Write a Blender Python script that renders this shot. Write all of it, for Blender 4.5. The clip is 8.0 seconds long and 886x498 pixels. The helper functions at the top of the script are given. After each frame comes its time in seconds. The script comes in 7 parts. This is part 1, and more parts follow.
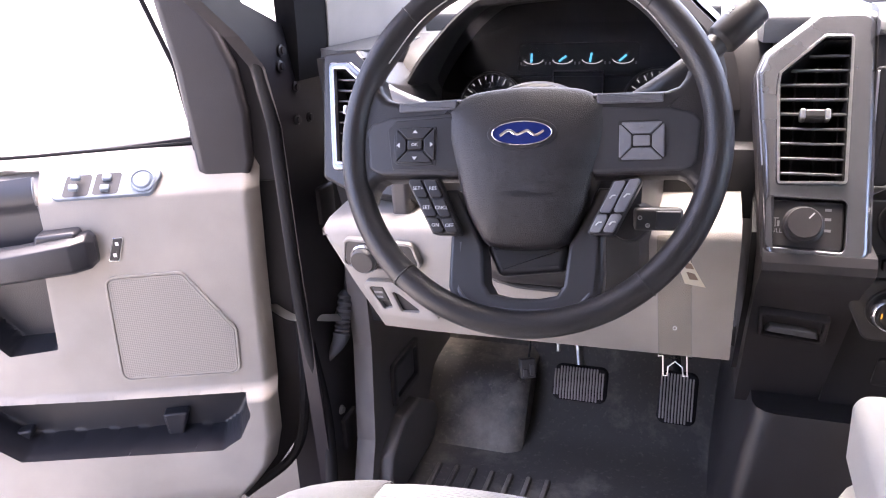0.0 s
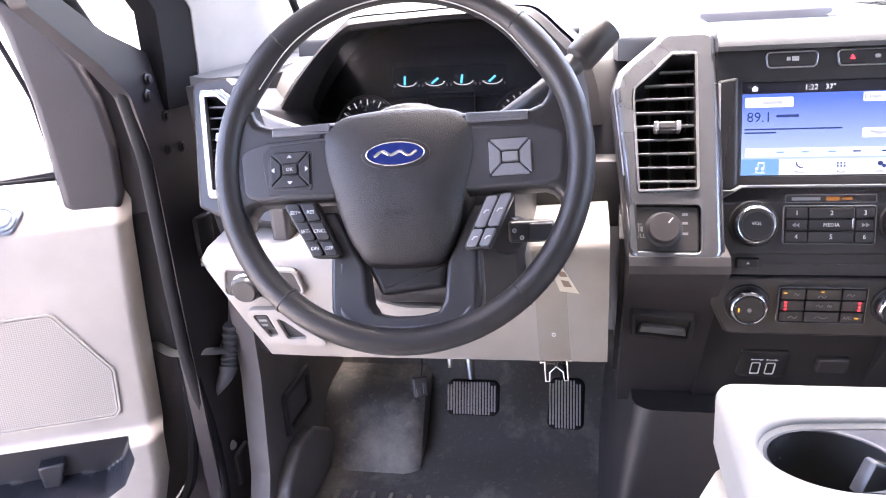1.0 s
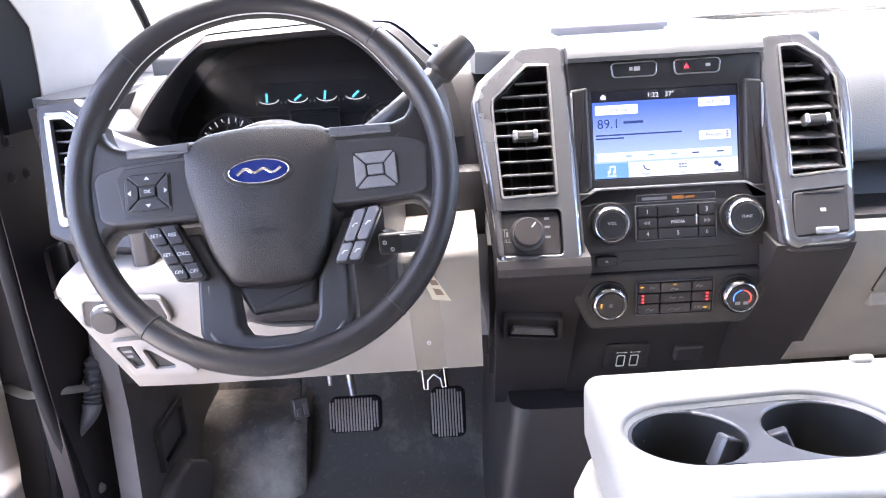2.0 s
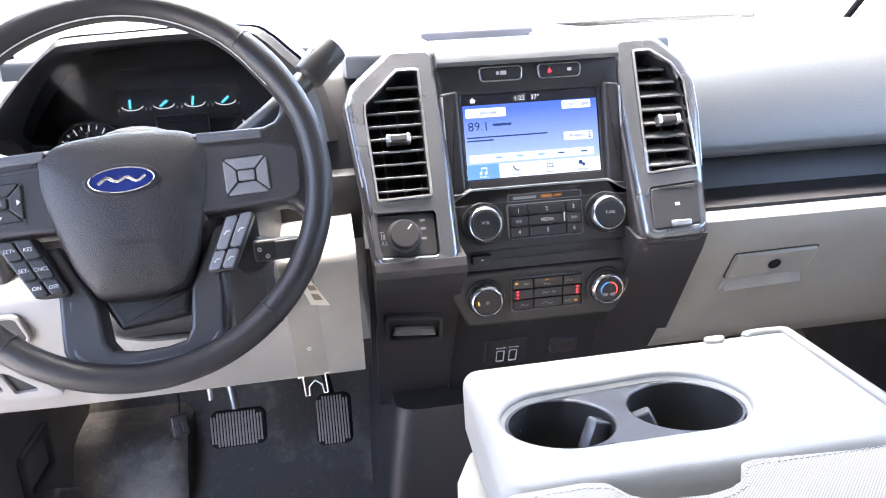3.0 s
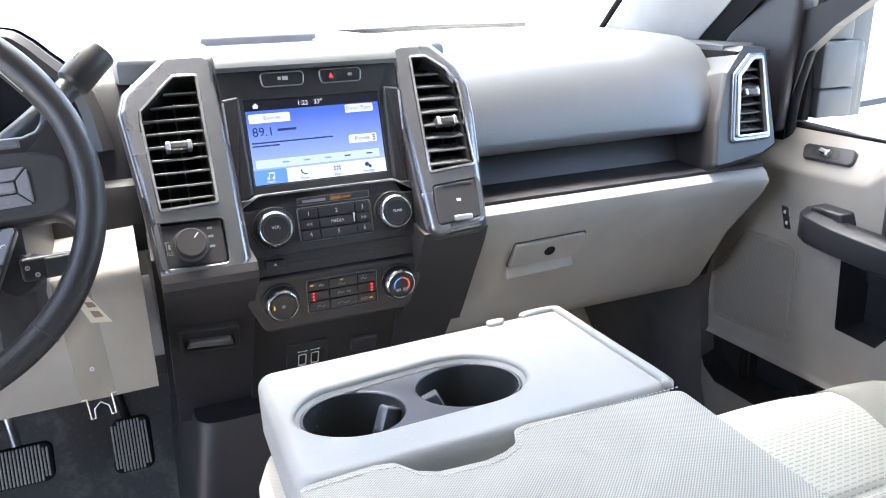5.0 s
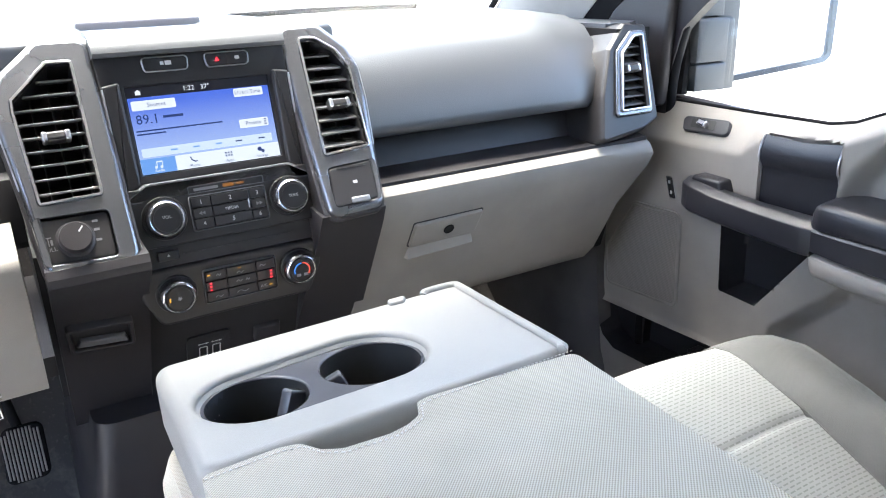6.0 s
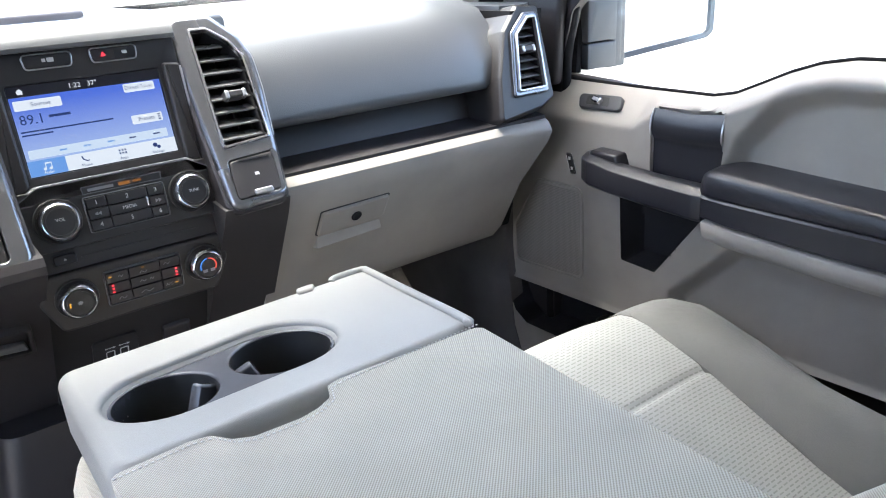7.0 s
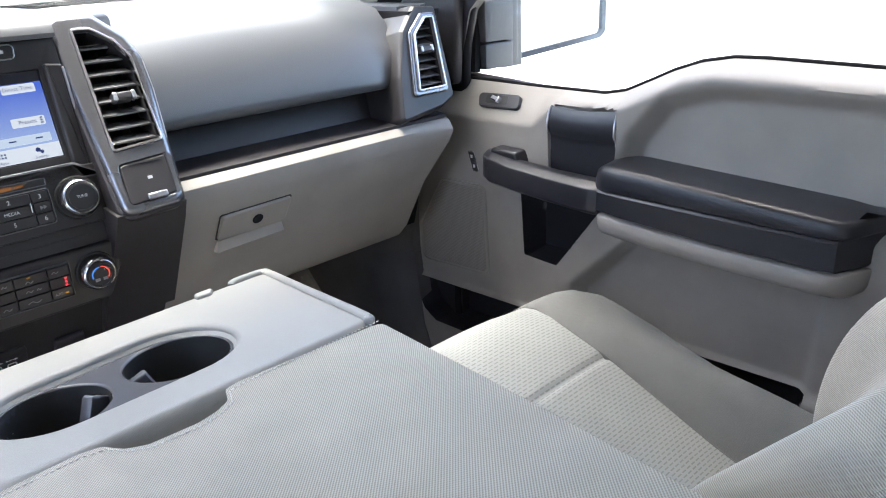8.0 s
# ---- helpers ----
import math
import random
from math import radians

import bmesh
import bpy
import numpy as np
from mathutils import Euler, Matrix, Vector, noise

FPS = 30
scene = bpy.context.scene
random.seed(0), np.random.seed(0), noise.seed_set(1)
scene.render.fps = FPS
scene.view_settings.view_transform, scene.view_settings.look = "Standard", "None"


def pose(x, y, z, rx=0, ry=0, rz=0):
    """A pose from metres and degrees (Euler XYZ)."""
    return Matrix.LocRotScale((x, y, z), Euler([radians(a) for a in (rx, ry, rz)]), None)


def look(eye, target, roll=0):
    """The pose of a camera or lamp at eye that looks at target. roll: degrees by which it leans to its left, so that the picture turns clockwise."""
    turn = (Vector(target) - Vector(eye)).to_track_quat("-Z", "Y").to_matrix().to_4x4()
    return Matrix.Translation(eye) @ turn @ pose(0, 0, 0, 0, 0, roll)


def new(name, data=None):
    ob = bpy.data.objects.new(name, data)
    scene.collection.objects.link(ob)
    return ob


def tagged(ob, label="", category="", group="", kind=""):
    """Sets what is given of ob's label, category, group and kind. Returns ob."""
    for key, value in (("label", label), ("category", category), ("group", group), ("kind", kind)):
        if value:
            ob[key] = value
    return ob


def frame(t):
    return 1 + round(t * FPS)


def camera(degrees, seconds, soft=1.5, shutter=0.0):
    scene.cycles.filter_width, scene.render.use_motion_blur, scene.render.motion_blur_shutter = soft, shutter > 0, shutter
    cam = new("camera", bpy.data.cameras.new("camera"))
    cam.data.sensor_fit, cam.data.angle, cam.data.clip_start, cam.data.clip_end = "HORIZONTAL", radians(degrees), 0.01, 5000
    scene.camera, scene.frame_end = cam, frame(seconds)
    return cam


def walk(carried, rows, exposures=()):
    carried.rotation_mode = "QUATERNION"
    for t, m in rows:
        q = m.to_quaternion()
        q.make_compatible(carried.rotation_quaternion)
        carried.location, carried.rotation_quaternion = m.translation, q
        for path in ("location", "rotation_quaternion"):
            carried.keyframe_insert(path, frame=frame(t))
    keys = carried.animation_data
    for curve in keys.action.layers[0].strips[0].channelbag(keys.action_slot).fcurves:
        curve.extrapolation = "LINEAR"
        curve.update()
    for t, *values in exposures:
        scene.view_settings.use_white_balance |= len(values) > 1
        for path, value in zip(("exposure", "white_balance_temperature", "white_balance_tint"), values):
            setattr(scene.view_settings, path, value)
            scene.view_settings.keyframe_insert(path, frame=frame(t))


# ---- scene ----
cam = camera(61.0, 8.0, soft=1.0)
PATH = [
    (0, (-0.28, -0.912, 1.002), (-0.92, 0.852, 0.307), -3.0),
    (0.5, (-0.273, -0.915, 1.002), (-0.781, 0.897, 0.326), -3.0),
    (1, (-0.266, -0.918, 1.001), (-0.632, 0.937, 0.349), -3.4),
    (1.5, (-0.263, -0.921, 1.0), (-0.468, 0.965, 0.367), -3.7),
    (2.8, (-0.252, -0.931, 0.997), (-0.045, 0.956, 0.366), -2.9),
    (3, (-0.251, -0.933, 0.998), (0.013, 0.946, 0.364), -2.8),
    (3.5, (-0.248, -0.938, 1.0), (0.148, 0.914, 0.357), -2.3),
    (4, (-0.242, -0.943, 0.999), (0.274, 0.879, 0.354), -2.0),
    (4.5, (-0.239, -0.951, 1.0), (0.394, 0.833, 0.355), -1.9),
    (4.7, (-0.237, -0.955, 0.999), (0.441, 0.814, 0.358), -1.7),
    (5.8, (-0.23, -0.977, 0.994), (0.682, 0.675, 0.331), -2.0),
    (6, (-0.23, -0.974, 0.993), (0.726, 0.646, 0.312), -2.0),
    (6.5, (-0.227, -0.985, 0.993), (0.812, 0.571, 0.286), -3.0),
    (7, (-0.226, -0.994, 0.992), (0.899, 0.494, 0.271), -3.3),
    (7.5, (-0.223, -1.001, 0.991), (0.992, 0.412, 0.266), -2.7),
    (8, (-0.22, -1.009, 0.989), (1.077, 0.329, 0.261), -2.7),
]
walk(cam, [(t, look(eye, target, roll)) for t, eye, target, roll in PATH], [(0.0, 4.10, 6900, 22), (0.5, 4.44, 6850, 21), (1.5, 4.74, 6700, 18), (3.0, 4.60, 6500, 9), (4.5, 4.38, 6500, 6), (6.5, 4.01, 6500, 5), (8.0, 3.78, 6560, 6)])

# ---- world, sun, exposure ----
SUN_EL, SUN_AZ = 77.0, -10.0
world = bpy.data.worlds.new("sky")
scene.world = world
world.use_nodes = True
wn = world.node_tree
wn.nodes.clear()
sky = wn.nodes.new("ShaderNodeTexSky")
sky.sky_type = "NISHITA"
sky.sun_disc = False
sky.sun_elevation = radians(SUN_EL)
sky.sun_rotation = radians(SUN_AZ)
sky.dust_density = 4.0
sky.air_density = 0.55
bg = wn.nodes.new("ShaderNodeBackground")
bg.inputs["Strength"].default_value = 0.15
wout = wn.nodes.new("ShaderNodeOutputWorld")
wn.links.new(sky.outputs[0], bg.inputs[0])
wn.links.new(bg.outputs[0], wout.inputs[0])
sun_data = bpy.data.lights.new("sun", "SUN")
sun_data.energy = 0.72
sun_data.angle = radians(28)
sun_data.color = (1.0, 0.985, 0.965)
sun = new("sun", sun_data)
el, az = radians(SUN_EL), radians(SUN_AZ)
sun_dir = Vector((math.sin(az) * math.cos(el), math.cos(az) * math.cos(el), math.sin(el)))
sun.matrix_world = look(sun_dir * 30, (0, 0, 0))

# ---- geometry helpers ----
BUILD = {}


def thing(name, base, label, category, group="", kind=""):
    ob = new(name)
    ob.empty_display_size = 0.05
    BUILD[ob] = Matrix.Translation(base)
    ob.matrix_basis = BUILD[ob]
    return tagged(ob, label, category, group, kind)


def to_mesh(name, bm, material, m=None, sharp=38):
    if m is not None:
        bmesh.ops.transform(bm, matrix=m, verts=bm.verts)
    bmesh.ops.remove_doubles(bm, verts=bm.verts, dist=1e-5)
    bmesh.ops.recalc_face_normals(bm, faces=bm.faces)
    me = bpy.data.meshes.new(name)
    bm.to_mesh(me)
    bm.free()
    me.polygons.foreach_set("use_smooth", [True] * len(me.polygons))
    me.set_sharp_from_angle(angle=radians(sharp))
    if material:
        me.materials.append(material)
    return me


def part(name, bm, material, parent, label="", kind="", sharp=38):
    base = BUILD[parent]
    ob = new(name, to_mesh(name, bm, material, base.inverted(), sharp))
    ob.parent = parent
    BUILD[ob] = base
    return tagged(ob, label, "", "", kind)


def single(name, bm, material, label, category, base=None, group="", kind=""):
    base = Matrix.Translation(base) if base else Matrix()
    ob = new(name, to_mesh(name, bm, material, base.inverted()))
    ob.matrix_basis = base
    BUILD[ob] = base
    return tagged(ob, label, category, group, kind)


def plane_at(o, v):
    """Local frame of a lateral panel: u along x, v up the panel (dy, dz), w towards the cabin."""
    n = math.hypot(*v)
    vy, vz = v[0] / n, v[1] / n
    return Matrix(((1, 0, 0, o[0]), (0, vy, -vz, o[1]), (0, vz, vy, o[2]), (0, 0, 0, 1)))


def rounded(pts, r, seg=4):
    """Rounds the corners of a polygon."""
    out = []
    n = len(pts)
    for i in range(n):
        p, a, b = Vector(pts[i]), Vector(pts[i - 1]), Vector(pts[(i + 1) % n])
        da, db = (a - p), (b - p)
        la, lb = da.length, db.length
        da.normalize(), db.normalize()
        half = max(0.05, da.angle(db) / 2)
        d = min(r / math.tan(half), la * 0.48, lb * 0.48)
        rr = d * math.tan(half)
        c = p + (da + db).normalized() * (rr / math.sin(half))
        s, e = p + da * d - c, p + db * d - c
        ang = math.atan2(s.x * e.y - s.y * e.x, s.dot(e))
        for k in range(seg + 1):
            t = ang * k / seg
            out.append((c.x + s.x * math.cos(t) - s.y * math.sin(t), c.y + s.x * math.sin(t) + s.y * math.cos(t)))
    return out


def rrect(x0, y0, x1, y1, r=0.004, seg=3):
    return rounded([(x0, y0), (x1, y0), (x1, y1), (x0, y1)], r, seg)


def inset(pts, d):
    """Moves a counter-clockwise polygon's corners inwards by d."""
    n = len(pts)
    out = []
    for i in range(n):
        p, a, b = Vector(pts[i]), Vector(pts[i - 1]), Vector(pts[(i + 1) % n])
        e1, e2 = (p - a).normalized(), (b - p).normalized()
        n1, n2 = Vector((-e1.y, e1.x)), Vector((-e2.y, e2.x))
        m = n1 + n2
        m = m / max(0.3, m.dot(n1)) if m.length > 1e-6 else n1
        out.append((p.x + m.x * d, p.y + m.y * d))
    return out


def rings(bm, loops, closed=True, cap=(True, True)):
    """Skins a row of point loops of equal length."""
    vs = [[bm.verts.new(p) for p in loop] for loop in loops]
    n = len(vs[0])
    for a, b in zip(vs, vs[1:]):
        for i in range(n if closed else n - 1):
            j = (i + 1) % n
            try:
                bm.faces.new((a[i], a[j], b[j], b[i]))
            except ValueError:
                pass
    if cap[0]:
        bm.faces.new(vs[0][::-1])
    if cap[1]:
        bm.faces.new(vs[-1])
    return bm


def prism(bm, pts, w0, w1, m=Matrix(), bevel=0.0, steps=3):
    """A polygon in (u, v), extruded from w0 to w1, its front edge rounded."""
    area = sum(a[0] * b[1] - b[0] * a[1] for a, b in zip(pts, pts[1:] + pts[:1]))
    pts = list(pts) if area > 0 else list(pts)[::-1]
    loops = [[m @ Vector((x, y, w0)) for x, y in pts]]
    if bevel > 0:
        for k in range(steps + 1):
            a = math.pi / 2 * k / steps
            q = inset(pts, bevel * (1 - math.cos(a)))
            loops.append([m @ Vector((x, y, w1 - bevel + bevel * math.sin(a))) for x, y in q])
        loops.append([m @ Vector((x, y, w1)) for x, y in inset(pts, bevel * 1.12)])
    else:
        loops.append([m @ Vector((x, y, w1)) for x, y in pts])
    return rings(bm, loops)


def box(bm, lo, hi, m=Matrix(), bevel=0.0):
    return prism(bm, rrect(lo[0], lo[1], hi[0], hi[1], max(bevel, 1e-4), 2) if bevel else [(lo[0], lo[1]), (hi[0], lo[1]), (hi[0], hi[1]), (lo[0], hi[1])], lo[2], hi[2], m, bevel)


def plate(bm, outer, holes, w0, w1, m=Matrix(), bevel=0.0):
    """A flat plate with holes through it, its front edges chamfered round."""
    def loop(pts, w):
        vs = [tmp.verts.new((x, y, w)) for x, y in pts]
        return [tmp.edges.new((vs[i - 1], vs[i])) for i in range(len(vs))]
    tmp = bmesh.new()
    edges = []
    for pts in [outer] + holes:
        edges += loop(pts, w1)
    bmesh.ops.triangle_fill(tmp, use_beauty=True, use_dissolve=False, edges=edges)
    bmesh.ops.recalc_face_normals(tmp, faces=tmp.faces)
    if tmp.faces and sum(f.normal.z for f in tmp.faces) < 0:
        bmesh.ops.reverse_faces(tmp, faces=tmp.faces)
    rim = [e for e in tmp.edges if len(e.link_faces) == 1]
    got = bmesh.ops.extrude_edge_only(tmp, edges=rim)
    moved = [g for g in got["geom"] if isinstance(g, bmesh.types.BMVert)]
    for v in moved:
        v.co.z = w0
    if bevel > 0:
        sharp = [e for e in tmp.edges if len(e.link_faces) == 2 and abs(e.verts[0].co.z - w1) < 1e-6 and abs(e.verts[1].co.z - w1) < 1e-6 and any(abs(f.normal.z) < 0.5 for f in e.link_faces)]
        tmp.normal_update()
        sharp = [e for e in tmp.edges if len(e.link_faces) == 2 and abs(e.verts[0].co.z - w1) < 1e-6 and abs(e.verts[1].co.z - w1) < 1e-6 and min(abs(f.normal.z) for f in e.link_faces) < 0.5]
        bmesh.ops.bevel(tmp, geom=sharp, offset=bevel, segments=2, profile=0.5, affect="EDGES", clamp_overlap=True)
    bmesh.ops.transform(tmp, matrix=m, verts=tmp.verts)
    keep = bpy.data.meshes.new("tmp")
    tmp.to_mesh(keep)
    tmp.free()
    bm.from_mesh(keep)
    bpy.data.meshes.remove(keep)
    return bm


def ccw(pts):
    area = sum(a[0] * b[1] - b[0] * a[1] for a, b in zip(pts, pts[1:] + pts[:1]))
    return list(pts) if area > 0 else list(pts)[::-1]


def flat_fill(bm, outer, holes, w, m):
    """The flat face between an outline and its holes."""
    tmp = bmesh.new()
    edges = []
    for pts in [outer] + holes:
        vs = [tmp.verts.new((x, y, w)) for x, y in pts]
        edges += [tmp.edges.new((vs[i - 1], vs[i])) for i in range(len(vs))]
    bmesh.ops.triangle_fill(tmp, use_beauty=True, use_dissolve=False, edges=edges)
    bmesh.ops.transform(tmp, matrix=m, verts=tmp.verts)
    keep = bpy.data.meshes.new("tmp")
    tmp.to_mesh(keep)
    tmp.free()
    bm.from_mesh(keep)
    bpy.data.meshes.remove(keep)
    return bm


def trim_plate(bm, outer, holes, w0, w1, m, r, rh=0.0015, steps=4):
    """A plate with a well rounded outer edge and softly edged holes."""
    outer, holes = ccw(outer), [ccw(h) for h in holes]
    arc = [(1 - math.cos(math.pi / 2 * k / steps), 1 - math.sin(math.pi / 2 * k / steps)) for k in range(steps + 1)]
    rings(bm, [[m @ Vector((x, y, w0)) for x, y in outer]] + [[m @ Vector((x, y, w1 - r * b)) for x, y in inset(outer, r * a)] for a, b in arc], cap=(False, False))
    for h in holes:
        rings(bm, [[m @ Vector((x, y, w0)) for x, y in h]] + [[m @ Vector((x, y, w1 - rh * b)) for x, y in inset(h, -rh * a)] for a, b in arc], cap=(False, False))
    return flat_fill(bm, inset(outer, r), [inset(h, -rh) for h in holes], w1, m)


def crowned_plate(bm, outer, holes, w0, w1, m, ra, rb, rh=0.0015, steps=6):
    """A plate whose rim falls away in a wide soft crown, ra inwards and rb deep."""
    outer, holes = ccw(outer), [ccw(h) for h in holes]
    arc = [(1 - math.cos(math.pi / 2 * k / steps), 1 - math.sin(math.pi / 2 * k / steps)) for k in range(steps + 1)]
    rings(bm, [[m @ Vector((x, y, w0)) for x, y in outer]] + [[m @ Vector((x, y, w1 - rb * b)) for x, y in inset(outer, ra * a)] for a, b in arc + [(1 + 0.0008 / ra, 0.0)]], cap=(False, False))
    for h in holes:
        rings(bm, [[m @ Vector((x, y, w0)) for x, y in h]] + [[m @ Vector((x, y, w1 - rh * b)) for x, y in inset(h, -rh * a)] for a, b in arc + [(1 + 0.0006 / rh, 0.0)]], cap=(False, False))
    return flat_fill(bm, inset(outer, ra + 0.0008), [inset(h, -rh - 0.0006) for h in holes], w1, m)


def lathe(bm, prof, m=Matrix(), seg=32):
    """Turns a profile of (radius, w) round the w axis."""
    loops = []
    for r, w in prof:
        r = max(r, 1e-5)
        loops.append([m @ Vector((r * math.cos(2 * math.pi * k / seg), r * math.sin(2 * math.pi * k / seg), w)) for k in range(seg)])
    return rings(bm, loops)


def tube(bm, pts, r, seg=10, closed=False, flat=1.0):
    """A round bar along a line of points; r may be a list."""
    pts = [Vector(p) for p in pts]
    n = len(pts)
    rs = r if isinstance(r, (list, tuple)) else [r] * n
    loops = []
    up = None
    for i, p in enumerate(pts):
        a = pts[i - 1] if i or closed else p
        b = pts[(i + 1) % n] if i < n - 1 or closed else p
        d = (b - a).normalized()
        if up is None:
            up = d.orthogonal().normalized()
        up = (up - d * up.dot(d)).normalized()
        side = d.cross(up)
        loops.append([p + (up * math.cos(2 * math.pi * k / seg) * flat + side * math.sin(2 * math.pi * k / seg)) * rs[i] for k in range(seg)])
    if closed:
        loops.append(loops[0])
    return rings(bm, loops, cap=(not closed, not closed))


def smooth_line(pts, n=6):
    """Catmull-Rom through the points."""
    pts = [Vector(p) for p in pts]
    ext = [2 * pts[0] - pts[1]] + pts + [2 * pts[-1] - pts[-2]]
    out = []
    for i in range(1, len(ext) - 2):
        for k in range(n):
            t = k / n
            a, b, c, d = ext[i - 1:i + 3]
            out.append(0.5 * ((2 * b) + (c - a) * t + (2 * a - 5 * b + 4 * c - d) * t * t + (3 * b - a - 3 * c + d) * t ** 3))
    out.append(pts[-1])
    return out


def sweep_x(bm, sections, close=True):
    """Skins profiles of (y, z), one for each x, along x."""
    return rings(bm, [[(x, y, z) for y, z in prof] for x, prof in sections], closed=close, cap=(close, close))


def sheet(bm, fn, nu, nv, thick=0.0):
    """A surface fn(s, t), s and t from 0 to 1."""
    g = [[bm.verts.new(fn(i / nu, j / nv)) for j in range(nv + 1)] for i in range(nu + 1)]
    for i in range(nu):
        for j in range(nv):
            bm.faces.new((g[i][j], g[i + 1][j], g[i + 1][j + 1], g[i][j + 1]))
    if thick:
        bmesh.ops.recalc_face_normals(bm, faces=bm.faces)
        bmesh.ops.solidify(bm, geom=bm.faces[:], thickness=thick)
    return bm


def lettering(name, words, size, m, material, parent, label=""):
    cu = bpy.data.curves.new(name, "FONT")
    cu.body = words
    cu.size = size
    cu.align_x, cu.align_y = "CENTER", "CENTER"
    cu.extrude = 0.00012
    cu.resolution_u = 2
    tmp = new("lettering_source", cu)
    bpy.context.view_layer.update()
    me = bpy.data.meshes.new_from_object(tmp)
    bpy.data.objects.remove(tmp)
    bpy.data.curves.remove(cu)
    me.transform(BUILD[parent].inverted() @ m)
    me.materials.clear()
    me.materials.append(material)
    ob = new(name, me)
    ob.parent = parent
    BUILD[ob] = BUILD[parent]
    return tagged(ob, label)


def ease(a, b, x):
    t = min(1.0, max(0.0, (x - a) / (b - a)))
    return t * t * (3 - 2 * t)


def line(x, knots):
    """Straight lines between (x, value) knots."""
    if x <= knots[0][0]:
        return knots[0][1]
    for (a, va), (b, vb) in zip(knots, knots[1:]):
        if x <= b:
            return va + (vb - va) * (x - a) / (b - a)
    return knots[-1][1]


# ---- materials ----
def base_mat(name, color, rough, metal=0.0, coat=0.0):
    mat = bpy.data.materials.new(name)
    mat.use_nodes = True
    nt = mat.node_tree
    b = nt.nodes["Principled BSDF"]
    b.inputs["Base Color"].default_value = (*color, 1)
    b.inputs["Roughness"].default_value = rough
    b.inputs["Metallic"].default_value = metal
    b.inputs["Coat Weight"].default_value = coat
    return mat, nt, b


def node(nt, kind, **vals):
    n = nt.nodes.new(kind)
    for k, v in vals.items():
        n.inputs[k.replace("_", " ")].default_value = v
    return n


def coords(nt, scale=(1, 1, 1), rot=(0, 0, 0)):
    tc = nt.nodes.new("ShaderNodeTexCoord")
    mp = nt.nodes.new("ShaderNodeMapping")
    mp.inputs["Scale"].default_value = scale
    mp.inputs["Rotation"].default_value = rot
    nt.links.new(tc.outputs["Object"], mp.inputs["Vector"])
    return mp.outputs["Vector"]


def mixed(nt, fac, a, b):
    mx = nt.nodes.new("ShaderNodeMix")
    mx.data_type = "RGBA"
    for sock, val in ((mx.inputs[0], fac), (mx.inputs[6], a), (mx.inputs[7], b)):
        if isinstance(val, (int, float)):
            sock.default_value = val
        elif isinstance(val, tuple):
            sock.default_value = (*val, 1)
        else:
            nt.links.new(val, sock)
    return mx.outputs[2]


def ramp(nt, fac, lo, hi, a=0.0, b=1.0):
    r = nt.nodes.new("ShaderNodeMapRange")
    r.inputs[1].default_value, r.inputs[2].default_value, r.inputs[3].default_value, r.inputs[4].default_value = lo, hi, a, b
    nt.links.new(fac, r.inputs[0])
    return r.outputs[0]


def plastic(name, color, rough=0.5, grain=900.0, bump=0.25, wear=0.12, coat=0.0):
    """Moulded plastic with a leather-like grain and faint smudges."""
    mat, nt, b = base_mat(name, color, rough, 0, coat)
    v = coords(nt)
    vor = node(nt, "ShaderNodeTexVoronoi", Scale=grain)
    nt.links.new(v, vor.inputs["Vector"])
    bp = node(nt, "ShaderNodeBump", Strength=bump, Distance=0.0006)
    nt.links.new(vor.outputs["Distance"], bp.inputs["Height"])
    nt.links.new(bp.outputs[0], b.inputs["Normal"])
    ns = node(nt, "ShaderNodeTexNoise", Scale=9.0, Detail=5.0)
    nt.links.new(v, ns.inputs["Vector"])
    dark = tuple(c * (1 - wear) for c in color)
    light = tuple(min(1, c * (1 + wear)) for c in color)
    nt.links.new(mixed(nt, ramp(nt, ns.outputs[0], 0.3, 0.7), dark, light), b.inputs["Base Color"])
    nt.links.new(ramp(nt, ns.outputs[0], 0.3, 0.7, rough - 0.025, rough + 0.035), b.inputs["Roughness"])
    return mat


def pad_vinyl():
    """Soft satin dash vinyl with a faint leather grain."""
    mat, nt, b = base_mat("dash_pad_vinyl", (0.055, 0.058, 0.064), 0.33)
    b.inputs["Specular IOR Level"].default_value = 1.0
    v = coords(nt)
    ns = node(nt, "ShaderNodeTexVoronoi", Scale=520.0)
    big = node(nt, "ShaderNodeTexNoise", Scale=3.0, Detail=2.0)
    for n in (ns, big):
        nt.links.new(v, n.inputs["Vector"])
    bp = node(nt, "ShaderNodeBump", Strength=0.22, Distance=0.0006)
    nt.links.new(ns.outputs["Distance"], bp.inputs["Height"])
    nt.links.new(bp.outputs[0], b.inputs["Normal"])
    nt.links.new(mixed(nt, big.outputs[0], (0.048, 0.052, 0.060), (0.060, 0.065, 0.074)), b.inputs["Base Color"])
    nt.links.new(ramp(nt, big.outputs[0], 0.3, 0.7, 0.36, 0.44), b.inputs["Roughness"])
    return mat


def metal(name, color, rough, brushed=0.0):
    mat, nt, b = base_mat(name, color, rough, 1.0)
    ns = node(nt, "ShaderNodeTexNoise", Scale=40.0, Detail=3.0)
    nt.links.new(coords(nt), ns.inputs["Vector"])
    nt.links.new(ramp(nt, ns.outputs[0], 0.3, 0.7, max(0.02, rough - 0.05), rough + 0.06), b.inputs["Roughness"])
    return mat


